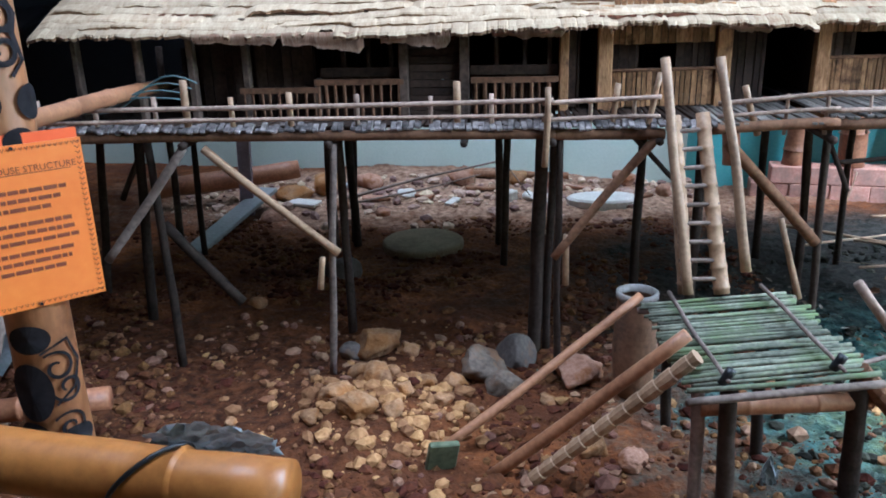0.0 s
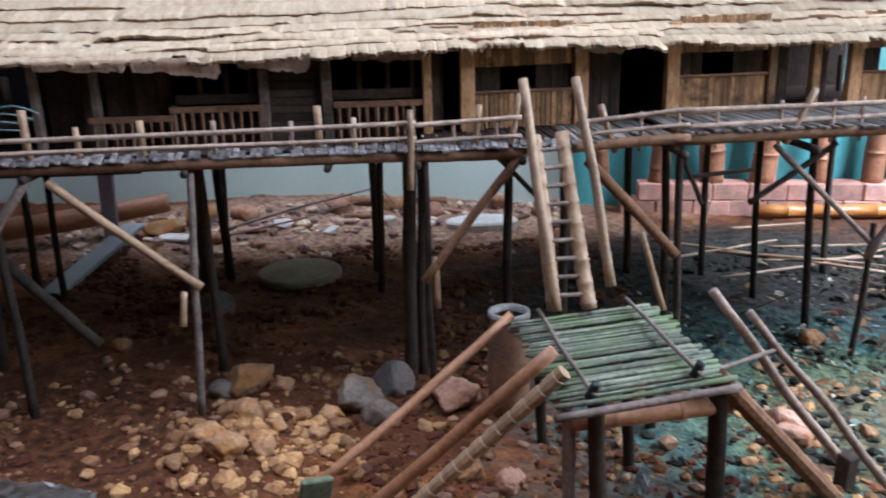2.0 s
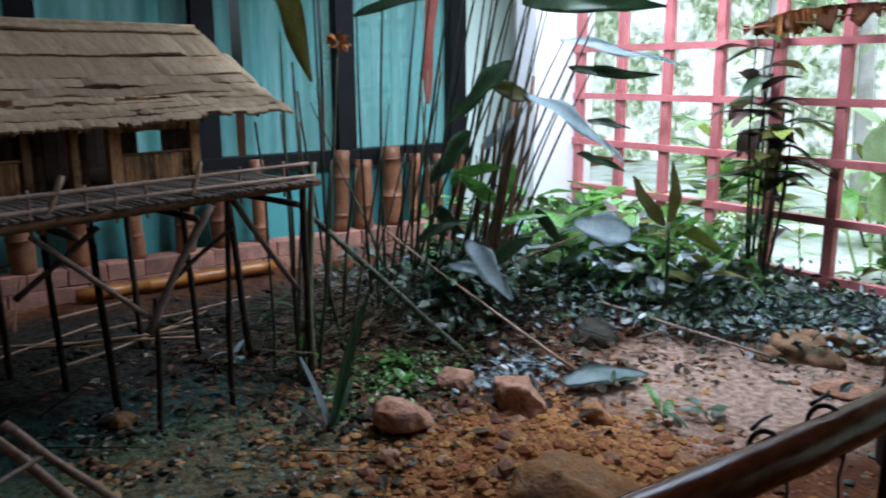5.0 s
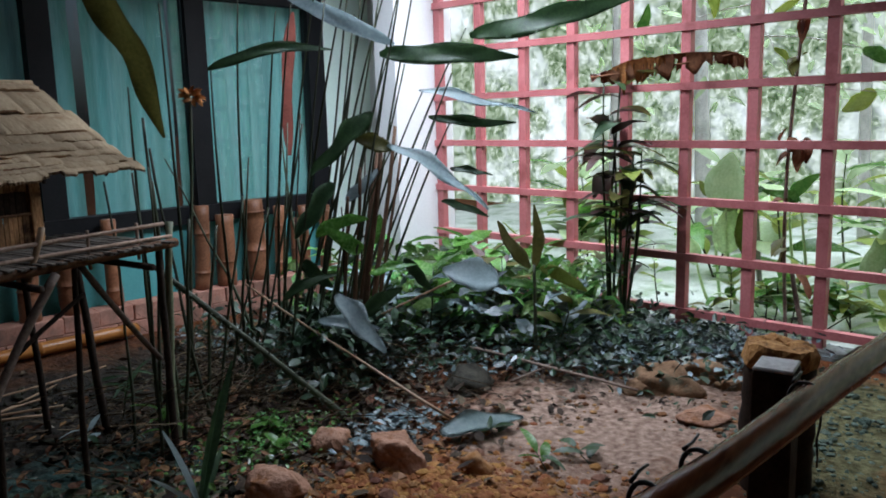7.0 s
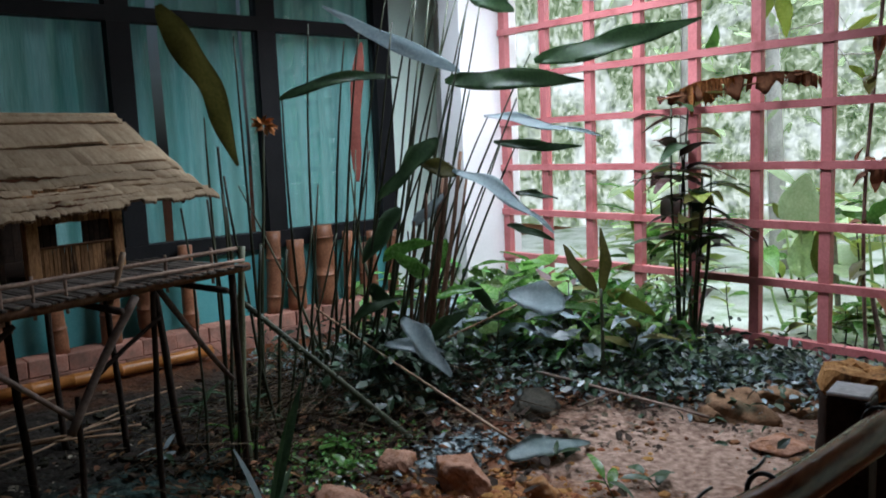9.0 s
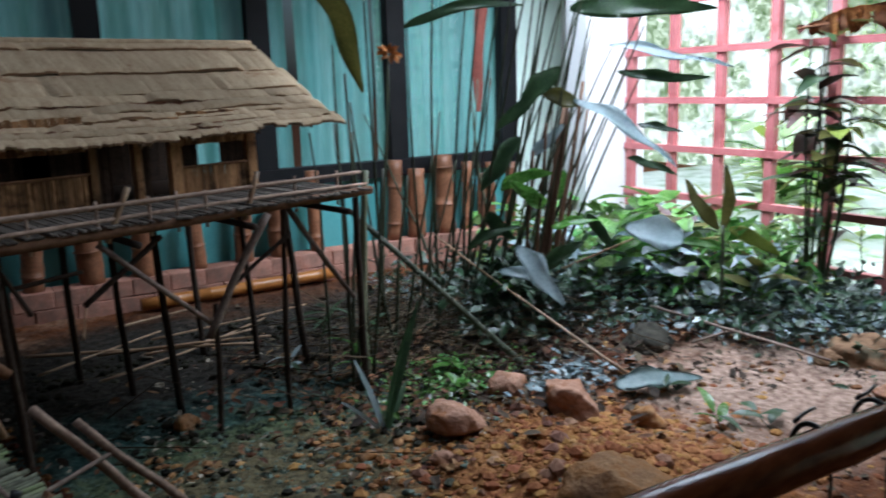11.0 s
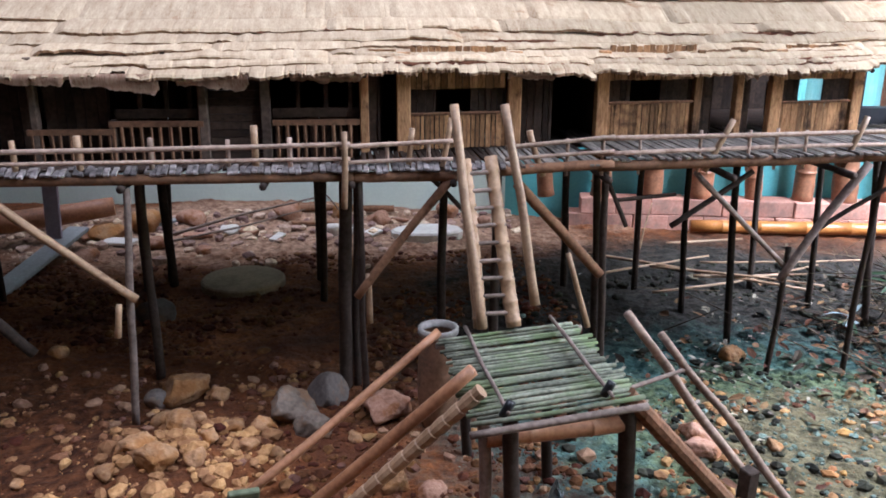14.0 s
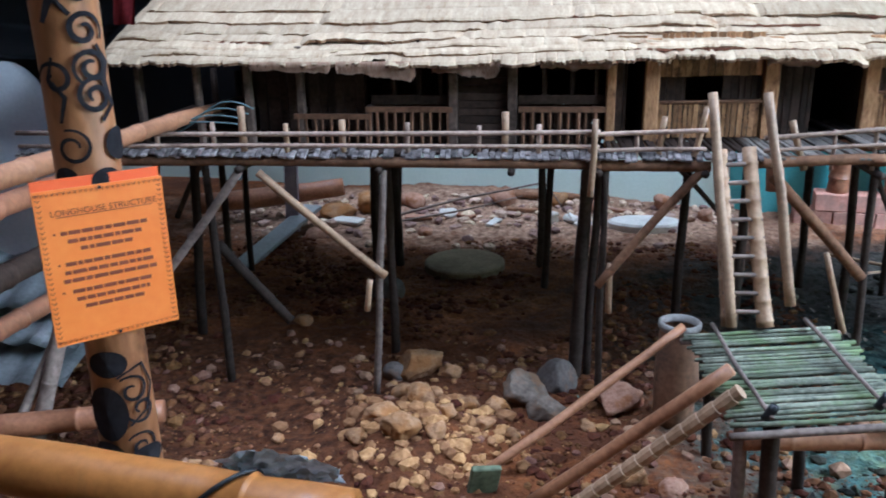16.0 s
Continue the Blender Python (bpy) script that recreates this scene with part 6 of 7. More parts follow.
for a, b in [((4.12, 3.13, 0.38), (4.36, 2.84, 2.44)), ((4.22, 3.15, 0.38), (4.48, 2.84, 2.46)), ((4.34, 3.15, 0.32), (4.62, 2.81, 2.45)), ((4.36, 3.12, 0.34), (4.69, 2.71, 2.44)), ((4.32, 3.18, 0.36), (4.49, 2.94, 2.16)),
             ((4.32, 3.0, 0.34), (4.48, 2.7, 1.89)), ((4.38, 3.0, 0.36), (4.57, 2.65, 1.87)), ((4.52, 3.07, 0.36), (4.85, 2.51, 1.82)), ((4.62, 3.09, 0.33), (4.84, 2.63, 1.55)), ((4.16, 2.9, 0.43), (4.42, 2.54, 2.32)),
             ((3.93, 3.04, 0.4), (4.1, 2.81, 2.23)), ((4.6, 3.12, 0.3), (4.91, 2.77, 2.51))]:
    part("stalk", stick(to_soil(a, b), b, 0.009, 0.005, 0.012, seg=6, n=8, rnd=rnd), STALK, clump, smooth=True)
SHEATH = material("dry_sheath", (0.05, 0.028, 0.018), (0.24, 0.14, 0.09), 10, 0.8, 0.5, stretch=(4, 4, 0.5), vary=0.35)
for a, b, r in [((4.38, 2.87, 0.52), (4.49, 2.77, 1.46), 0.022), ((4.49, 2.9, 0.56), (4.62, 2.77, 1.52), 0.02), ((4.29, 2.91, 0.5), (4.35, 2.83, 1.29), 0.016), ((4.45, 2.99, 0.38), (4.58, 2.88, 1.37), 0.026),
                ((4.56, 2.91, 0.68), (4.66, 2.76, 1.37), 0.014), ((4.25, 2.95, 0.43), (4.29, 2.88, 1.13), 0.014)]:
    part("dry_sheath", stick(to_soil(a, b), b, r, r * 0.55, 0.02, seg=7, n=8, rnd=rnd), SHEATH, clump, "dry brown leaf sheath", smooth=True)
for a, b, r in [((3.06, 3.03, 0.23), (3.17, 3.15, 1.37), 0.008), ((3.17, 3.03, 0.16), (3.31, 3.06, 1.11), 0.010),
                ((3.43, 3.17, 0.08), (3.58, 3.18, 1.04), 0.01), ((2.99, 2.99, 0.37), (3.06, 3.12, 1.35), 0.008), ((3.52, 3.21, 0.1), (3.75, 3.15, 1.18), 0.008), ((3.63, 3.24, 0.13), (3.89, 3.11, 1.1), 0.007),
                ((3.79, 3.21, 0.22), (4.13, 3.05, 1.55), 0.008)]:
    tagged(part("cane_stalk", stick(to_soil(a, b), b, r, r * 0.7, 0.02, rnd=rnd), STALK, smooth=True), "upright dark green cane beside the end of the veranda", "plant", "green canes")
for a, b, w, mat, roll, droop in [((3.10, 3.45, 2.30), (3.38, 3.33, 1.47), 0.22, LEAF_OLIVE, 0.9, 0.1), ((4.93, 2.43, 2.03), (5.36, 1.5, 2.15), 0.20, LEAF_DARK, 0.3, 0.35), ((4.56, 2.82, 1.93), (5.02, 2.11, 1.84), 0.18, LEAF_DARK, 0.3, 0.3),
                                  ((4.45, 2.63, 1.97), (3.88, 3.22, 2.29), 0.12, LEAF_SHEEN, 0.1, 0.3), ((3.70, 3.3, 1.84), (4.2, 2.8, 1.9), 0.10, LEAF_DARK, 0.2, 0.4)] + [((4.42, 2.68, 1.42), (4.72, 2.18, 1.03), 0.17, LEAF_SHEEN, -0.2, 0.2),
                                  ((4.38, 2.75, 1.6), (4.13, 3.03, 1.24), 0.20, LEAF_DARK, 0.6, 0.15), ((4.15, 2.86, 1.22), (3.97, 3.01, 0.92), 0.20, LEAF_DARK, 0.9, 0.1), ((4.86, 2.76, 1.73), (5.24, 2.12, 1.57), 0.14, LEAF_SHEEN, -0.2, 0.25),
                                  ((4.9, 2.72, 1.57), (5.18, 2.24, 1.49), 0.10, LEAF_DARK, 0.2, 0.3)] + [((4.44, 2.67, 1.39), (4.28, 2.85, 1.47), 0.14, LEAF_OLIVE, 0.3, 0.3), ((4.72, 2.14, 0.62), (4.52, 2.40, 0.70), 0.32, LEAF_SHEEN, 0.68, 0.15),
                                  ((3.85, 2.62, 0.67), (3.95, 2.37, 0.36), 0.20, LEAF_SHEEN, -0.1, 0.3), ((4.73, 2.81, 2.44), (5.18, 2.11, 2.36), 0.14, LEAF_SHEEN, -0.1, 0.3), ((4.96, 2.61, 1.25), (5.10, 2.38, 1.19), 0.08, LEAF_DARK, 0.2, 0.2)] + [((4.90, 2.64, 1.05), (5.07, 2.39, 0.93), 0.08, LEAF_DARK, 0.2, 0.2), ((4.6, 2.7, 2.5), (4.85, 2.5, 2.30), 0.22, LEAF_DARK, 0.4, 0.2), ((4.3, 2.9, 1.1), (4.45, 2.75, 1.28), 0.10, LEAF_SHEEN, 0.4, 0.2),
                                  ((3.9, 2.8, 0.5), (4.05, 2.5, 0.42), 0.10, LEAF_SHEEN, 0.3, 0.4), ((3.8, 2.95, 0.62), (4.0, 2.7, 0.72), 0.09, LEAF_DARK, 0.3, 0.4)]:
    big_leaf(a, b, w, mat, clump, droop, roll)
# smaller leaves low in the clump
for k in range(18):
    x, y, z = rnd.uniform(4.0, 4.75), rnd.uniform(2.6, 3.1), rnd.uniform(0.25, 0.95)
    d = Vector((rnd.uniform(-0.3, 0.6), rnd.uniform(-0.8, 0.2), rnd.uniform(-0.5, 0.5))).normalized() * rnd.uniform(0.18, 0.36)
    big_leaf((x, y, z), Vector((x, y, z)) + d, rnd.uniform(0.08, 0.14), rnd.choice([LEAF_DARK, LEAF_DARK, LEAF_SHEEN, LEAF_BRIGHT]), clump, 0.3, rnd.uniform(-0.5, 0.8))
part("withered_leaf", leaf_faces(bmesh.new(), leaf_matrix(Vector((5.26, 4.13, 2.35)), Vector((-0.05, 0.1, -1.05)), 0.4), 1.05, 0.17, 0.05, 0.5, 10, 0.08), material("red_dry_leaf", (0.08, 0.022, 0.016), (0.18, 0.055, 0.04), 8, 0.7, 0.3, vary=0), clump, "withered red-brown leaf hanging down", smooth=True)
bm = bmesh.new()
for k in range(40):
    d = Vector((rnd.gauss(0, 1), rnd.gauss(0, 1), rnd.gauss(0, 0.8))).normalized()
    leaf_faces(bm, leaf_matrix(Vector((3.85, 3.62, 1.72)) + d * 0.015, d, rnd.uniform(0, 3)), rnd.uniform(0.04, 0.075), 0.03, 0.3, 0.4, 3)
part("flower_head", bm, FLOWER, clump, "dried orange-brown flower head", smooth=True)
part("stalk", stick((3.75, 3.7, 0), (3.85, 3.63, 1.72), 0.012, 0.008, 0.01, rnd=rnd), STALK, clump, smooth=True)

# leaning canes and a scaly stem in front of the clump
tagged(part("cane", stick((3.95, 1.98, 0.08), (4.0, 3.45, 0.62), 0.009, 0.006, 0.006, rnd=rnd), BAMBOO, smooth=True), "long pale cane leaning among the plants", "cane", "dry canes")
tagged(part("cane", stick((4.35, 3.1, 0.25), (4.62, 2.4, 0.62), 0.008, 0.006, 0.01, rnd=rnd), BAMBOO, smooth=True), "long pale cane leaning among the plants", "cane", "dry canes")
tagged(part("cane", stick((4.9, 2.45, 0.14), (4.85, 1.35, 0.06), 0.010, 0.008, 0.01, rnd=rnd), STICK_GREY, smooth=True), "long dry cane lying over the sand", "cane", "dry canes")
tagged(part("cane", stick((4.6, 2.0, 0.08), (5.6, 1.9, 0.10), 0.008, 0.006, 0.02, rnd=rnd), STICK_GREY, smooth=True), "long dry cane lying over the sand", "cane", "dry canes")
bm = bmesh.new()
a, b = Vector((3.2, 3.2, 0.88)), Vector((3.68, 2.45, 0.10))
for k in range(70):
    f = k / 70
    for s in range(3):
        d = Vector((rnd.gauss(0, 1), rnd.gauss(0, 1), rnd.gauss(0, 1))).normalized()
        leaf_faces(bm, leaf_matrix(a.lerp(b, f), d + (b - a).normalized() * 0.6, 0), 0.035, 0.014, 0.2, 0.2, 2)
stick(a, b, 0.014, 0.017, 0.004, bm=bm, rnd=rnd)
tagged(part("fallen_plant", bm, STALK), "fallen scaly dark plant leaning to the soil", "plant")
for p, q, r in [((3.10, 3.0, 0.0), (3.15, 3.0, 1.12), 0.022), ((3.32, 3.25, 0.0), (3.22, 3.2, 1.3), 0.014), ((3.22, 3.3, 0), (3.35, 3.4, 1.6), 0.01), ((3.4, 3.1, 0), (3.3, 3.3, 1.45), 0.009), ((3.0, 3.2, 0), (3.1, 3.4, 1.3), 0.008)]:
    tagged(part("cane_stalk", stick(p, q, r, r * 0.7, 0.02, rnd=rnd), STALK if r < 0.02 else material("green_cane", (0.09, 0.11, 0.06), (0.22, 0.22, 0.13), 12, 0.6, 0.3, vary=0.1), smooth=True), "upright green cane beside the end of the veranda", "plant", "green canes")


def leafy(name, label, base, count, length, width, height, mats, lean=0.6, stem=0.008, group="", category="plant", leaf_low=0.3, droop=0.5):
    """A small plant: a few stems with leaves set round them."""
    t = thing(name, label, category, group, at=base)
    n_st = max(1, count // 7)
    for s in range(n_st):
        tip = Vector((rnd.gauss(0, 0.12) * lean, rnd.gauss(0, 0.12) * lean, height * rnd.uniform(0.75, 1.05)))
        st = part("stem", stick((0, 0, -0.03), tip, stem, stem * 0.5, 0.03, seg=5, n=5, rnd=rnd), STALK, t, smooth=True)
        per = math.ceil(count / n_st)
        for k in range(per):
            f = leaf_low + (1 - leaf_low) * (k + rnd.random()) / per
            a = k * 2.4 + rnd.uniform(-0.4, 0.4)
            d = Vector((math.cos(a), math.sin(a), rnd.uniform(0.1, 0.9)))
            L = length * rnd.uniform(0.7, 1.15)
            bm = leaf_faces(bmesh.new(), leaf_matrix(tip * f, d, rnd.uniform(-0.3, 0.3)), L, width * rnd.uniform(0.8, 1.2), droop * rnd.uniform(0.6, 1.4), 0.25, 6, 0.04, rnd.uniform(0, 6))
            part("leaf", bm, rnd.choice(mats), st, smooth=True)
    return t


CORDY = material("dark_red_leaf", (0.035, 0.018, 0.018), (0.10, 0.045, 0.04), 8, 0.4, 0.15, vary=0.3)
for x, y, n, L, w, h, mats, low, dr in [(6.10, 2.00, 26, 0.34, 0.135, 1.85, [CORDY, CORDY, LEAF_DARK, LEAF_OLIVE], 0.58, 0.9), (6.14, 1.93, 28, 0.36, 0.15, 1.32, [CORDY, LEAF_OLIVE, LEAF_DARK, LEAF_YELLOW], 0.60, 0.9),
                                       (6.08, 1.90, 16, 0.28, 0.06, 0.90, [LEAF_DARK, LEAF_BRIGHT, CORDY], 0.4, 0.8)]:
    leafy("cordyline", "tall cordyline with dark red-green strap leaves before the lattice", (x, y, ground_z(x, y)), n, L, w, h, mats, 0.7, 0.012, group="cordylines", leaf_low=low, droop=dr)
dry = thing("withered_leaf", "large withered brown leaf hung over the cordyline", "leaf")


def withered(p, q, drop, seed, arch):
    """Half of a dead leaf: a stiff arched rib with ragged strips hanging from it."""
    p, q = Vector(p), Vector(q)
    bm, n = bmesh.new(), 46
    rows, tear = [], 0
    for i in range(n + 1):
        u = i / n
        top = p.lerp(q, u) + Vector((0, 0, arch * math.sin(math.pi * u) + 0.006 * noise.noise(Vector((u * 9, seed, 0)))))
        L = drop * math.sin(math.pi * (0.12 + 0.8 * u)) ** 0.7 * (0.75 + 0.8 * noise.noise(Vector((u * 13, seed, 2.0))))
        sway = 0.05 * noise.noise(Vector((u * 7, seed, 5.0)))
        rows.append([bm.verts.new(top + Vector((sway * f * f + 0.015 * math.sin(u * 40) * f, sway * f, -max(L, 0.01) * f))) for f in (0, 0.3, 0.65, 1)])
    for i, (a, b) in enumerate(zip(rows, rows[1:])):
        torn = noise.noise(Vector((i * 0.71, seed, 9.0))) > 0.22
        for k in range(1 if torn else 3):
            bm.faces.new((a[k], b[k], b[k + 1], a[k + 1]))
    bmesh.ops.solidify(bm, geom=bm.faces[:], thickness=0.0015)
    return bm


part("blade", withered((5.93, 2.02, 1.83), (6.19, 1.24, 1.93), 0.17, 2, 0.05), LEAF_DRY, dry, smooth=True)
part("blade", withered((5.95, 1.95, 1.86), (6.05, 1.62, 1.91), 0.20, 6, 0.03), FLOWER, dry, "orange-brown torn strips", smooth=True)
part("tip", withered((6.17, 1.34, 1.93), (6.22, 1.13, 1.88), 0.13, 4, 0.03), LEAF_DRY, dry, "crumpled tip", smooth=True)
part("rib", stick((5.90, 2.08, 1.80), (6.2, 1.2, 1.92), 0.008, 0.006, 0.03, rnd=rnd), LEAF_DRY, dry, smooth=True)
for x, y, h, n, L, w, mats in [(5.55, 2.75, 0.62, 16, 0.34, 0.09, [LEAF_BRIGHT, LEAF_OLIVE, LEAF_BRIGHT, LEAF_DARK]), (5.9, 2.5, 0.5, 14, 0.30, 0.09, [LEAF_BRIGHT, LEAF_DARK]), (5.3, 3.1, 0.45, 14, 0.30, 0.1, [LEAF_BRIGHT, LEAF_DARK, LEAF_BRIGHT]),
                               (6.2, 3.0, 0.55, 18, 0.30, 0.12, [LEAF_BRIGHT, LEAF_OLIVE]), (6.3, 3.5, 0.5, 18, 0.30, 0.12, [LEAF_BRIGHT, LEAF_DARK]), (5.9, 3.3, 0.45, 18, 0.28, 0.12, [LEAF_BRIGHT, LEAF_DARK]), (5.5, 3.6, 0.5, 16, 0.28, 0.12, [LEAF_BRIGHT, LEAF_DARK, LEAF_BRIGHT]),
                               (6.35, 2.6, 0.45, 14, 0.26, 0.10, [LEAF_BRIGHT, LEAF_OLIVE])] + [(6.3, 2.25, 0.4, 14, 0.26, 0.09, [LEAF_BRIGHT, LEAF_DARK]), (5.1, 2.7, 0.32, 12, 0.24, 0.08, [LEAF_DARK, LEAF_SHEEN]), (6.25, 1.55, 0.28, 10, 0.30, 0.08, [LEAF_BRIGHT, LEAF_OLIVE]),
                               (6.0, 1.75, 0.35, 12, 0.24, 0.07, [LEAF_BRIGHT, LEAF_DARK, LEAF_BRIGHT]), (4.95, 3.2, 0.4, 14, 0.24, 0.09, [LEAF_BRIGHT, LEAF_DARK, LEAF_BRIGHT]), (5.7, 4.0, 0.55, 14, 0.3, 0.12, [LEAF_BRIGHT, LEAF_DARK, LEAF_BRIGHT]), (6.2, 4.0, 0.5, 14, 0.3, 0.12, [LEAF_BRIGHT, LEAF_DARK]),
                               (5.2, 3.9, 0.45, 12, 0.28, 0.1, [LEAF_DARK]), (5.75, 2.15, 0.55, 16, 0.28, 0.06, [LEAF_BRIGHT, LEAF_DARK, LEAF_BRIGHT])]:
    leafy("broadleaf_plant", "low broad-leaved green plant growing by the lattice", (x, y, ground_z(x, y)), n, L * 0.78, w * 1.25, h * rnd.uniform(0.5, 1.0), mats + [LEAF_YELLOW if x > 5.6 else LEAF_SHEEN, LEAF_DARK], 1.2, group="broad-leaved plants", leaf_low=0.35)

for x, y, h, n, L, w, mats in [(5.1, 2.9, 0.75, 9, 0.42, 0.15, [LEAF_BRIGHT, LEAF_SHEEN]), (5.45, 2.45, 0.80, 8, 0.44, 0.12, [LEAF_OLIVE, LEAF_BRIGHT]), (5.75, 2.65, 0.95, 9, 0.46, 0.11, [LEAF_OLIVE, CORDY]), (6.0, 2.9, 0.85, 10, 0.42, 0.14, [LEAF_BRIGHT]),
                               (5.2, 3.45, 0.70, 10, 0.40, 0.16, [LEAF_BRIGHT, LEAF_SHEEN]), (6.2, 3.3, 0.8, 10, 0.42, 0.16, [LEAF_BRIGHT]), (5.7, 3.3, 0.75, 9, 0.42, 0.16, [LEAF_BRIGHT, LEAF_DARK]), (5.35, 2.1, 0.55, 7, 0.36, 0.10, [LEAF_OLIVE, LEAF_SHEEN]),
                               (6.25, 2.1, 0.7, 8, 0.40, 0.12, [LEAF_BRIGHT, LEAF_OLIVE]), (6.3, 2.75, 0.8, 9, 0.42, 0.15, [LEAF_BRIGHT])]:
    leafy("broadleaf_plant", "upright broad-leaved plant with large pale green leaves", (x, y, ground_z(x, y)), max(5, n - 3), L * 0.8, w * 1.05, h * 0.75, mats, 0.9, 0.007, group="broad-leaved plants", leaf_low=0.55, droop=0.35)

banana = thing("young_banana", "young banana plant with yellowing strap leaves by the lattice", "plant")
part("stem", stick((5.2, 2.14, ground_z(5.2, 2.14) - 0.02), (5.19, 2.15, 0.64), 0.014, 0.010, 0.01, rnd=rnd), STALK, banana, smooth=True)
for a, b, w, mat in [((5.17, 2.17, 0.62), (5.09, 2.36, 0.92), 0.12, LEAF_OLIVE), ((5.20, 2.15, 0.62), (5.24, 2.17, 1.02), 0.10, LEAF_OLIVE), ((5.21, 2.12, 0.62), (5.35, 1.86, 0.45), 0.12, LEAF_YELLOW), ((5.2, 2.12, 0.55), (5.31, 1.98, 0.70), 0.08, LEAF_BRIGHT),
                     ((5.19, 2.14, 0.5), (5.02, 2.38, 0.52), 0.10, LEAF_BRIGHT)]:
    big_leaf(a, b, w, mat, banana, 0.15, 0.4)

palm = thing("seedling_palm", "young palm with a few upright strap leaves in the soil", "plant", at=(2.76, 2.45, ground_z(2.76, 2.45)))
for d, L, w, mat in [((0.42, 0.05, 1.0), 0.62, 0.05, LEAF_DARK), ((-0.25, 0.1, 1.0), 0.40, 0.05, LEAF_SHEEN), ((0.15, -0.1, 1.0), 0.50, 0.04, LEAF_DARK), ((-0.6, 0.1, 0.7), 0.30, 0.04, LEAF_SHEEN), ((0.6, 0.2, 0.6), 0.28, 0.04, LEAF_DARK)]:
    part("leaf", leaf_faces(bmesh.new(), leaf_matrix(Vector((0, 0, -0.01)), Vector(d), 0.5), L, w, 0.12, 0.35, 8, 0.02), mat, palm, smooth=True)
for x, y, h, n, L, w, mats in [(3.12, 3.1, 0.22, 7, 0.15, 0.045, [LEAF_BRIGHT]), (2.85, 3.4, 0.12, 5, 0.16, 0.04, [LEAF_SHEEN, LEAF_DARK]), (4.05, 1.75, 0.06, 4, 0.14, 0.05, [LEAF_DARK]), (3.75, 1.35, 0.08, 4, 0.16, 0.05, [LEAF_DARK, LEAF_BRIGHT]),
                               (3.95, 1.2, 0.08, 4, 0.15, 0.06, [LEAF_DARK]), (3.5, 2.8, 0.12, 8, 0.12, 0.06, [LEAF_BRIGHT]), (3.35, 2.6, 0.09, 9, 0.10, 0.06, [LEAF_BRIGHT]), (3.2, 3.6, 0.35, 12, 0.2, 0.03, [LEAF_DARK]), (3.5, 3.3, 0.3, 12, 0.2, 0.03, [LEAF_DARK])]:
    leafy("seedling", "small green seedling growing in the soil", (x, y, ground_z(x, y)), n, L, w, h, mats, 0.5, 0.004, group="seedlings", leaf_low=0.3)
fallen = thing("fallen_leaf", "large bluish-green fallen leaf lying on the sand", "leaf")
big_leaf((3.76, 1.93, 0.085), (4.18, 1.70, 0.068), 0.19, LEAF_FALLEN, fallen, 0.05, -0.1, 0.12, 0.08)

# hanging vine in front of the lattice
vine = thing("vine", "thin climbing vine with withered leaves on the lattice", "vine")
p0 = LAT_M @ Vector((4.05, 0.10, 0))
pts = [p0 + Vector((0.04 * math.sin(z * 2.1), 0.05 * math.sin(z * 1.7), z)) for z in [k * 0.2 for k in range(16)]]
part("stem", tube(bmesh.new(), pts, 0.012, 6), STICK_GREY, vine, smooth=True)
part("stem", stick(p0 + Vector((-0.1, -0.15, 0)), p0 + Vector((0.05, 0, 0.55)), 0.018, 0.014, 0.02, rnd=rnd), STICK_GREY, vine, smooth=True)
for k in range(14):
    p = p0 + Vector((rnd.uniform(-0.04, 0.04), rnd.uniform(-0.06, 0.06), rnd.uniform(0.3, 2.6)))
    part("leaf", leaf_faces(bmesh.new(), leaf_matrix(p, Vector((rnd.uniform(-1, 0.2), rnd.uniform(-1, 1), rnd.uniform(-1.4, 0.1))), 0), rnd.uniform(0.12, 0.22), 0.09, 0.4, 0.4, 5, 0.08), LEAF_DRY if rnd.random() < 0.7 else LEAF_OLIVE, vine, smooth=True)

# garden outside the lattice
for k in range(28):
    s, out = rnd.uniform(0.6, 8.5), rnd.uniform(0.9, 3.6)
    p = LAT_M @ Vector((s, out, 0))
    leafy("garden_shrub", "pale sunlit broad-leaved shrub outside the lattice", (p.x, p.y, 0.05), rnd.randint(10, 18), rnd.uniform(0.4, 0.75), rnd.uniform(0.16, 0.3), rnd.uniform(0.5, 1.3), [LEAF_OUT, LEAF_OUT, LEAF_BRIGHT, LEAF_YELLOW], 1.5, 0.012, group="garden shrubs")
for k in range(16):
    p = LAT_M @ Vector((rnd.uniform(1.2, 5.6), rnd.uniform(0.38, 0.8), 0))
    leafy("garden_plant", "low bright green plant outside the kerb", (p.x, p.y, 0.05), rnd.randint(8, 14), rnd.uniform(0.18, 0.36), rnd.uniform(0.07, 0.13), rnd.uniform(0.2, 0.5), [LEAF_BRIGHT, LEAF_OUT, LEAF_YELLOW], 1.3, 0.006, group="low garden plants")
taro = thing("garden_taro", "pale broad-leaved taro growing just outside the lattice", "plant")
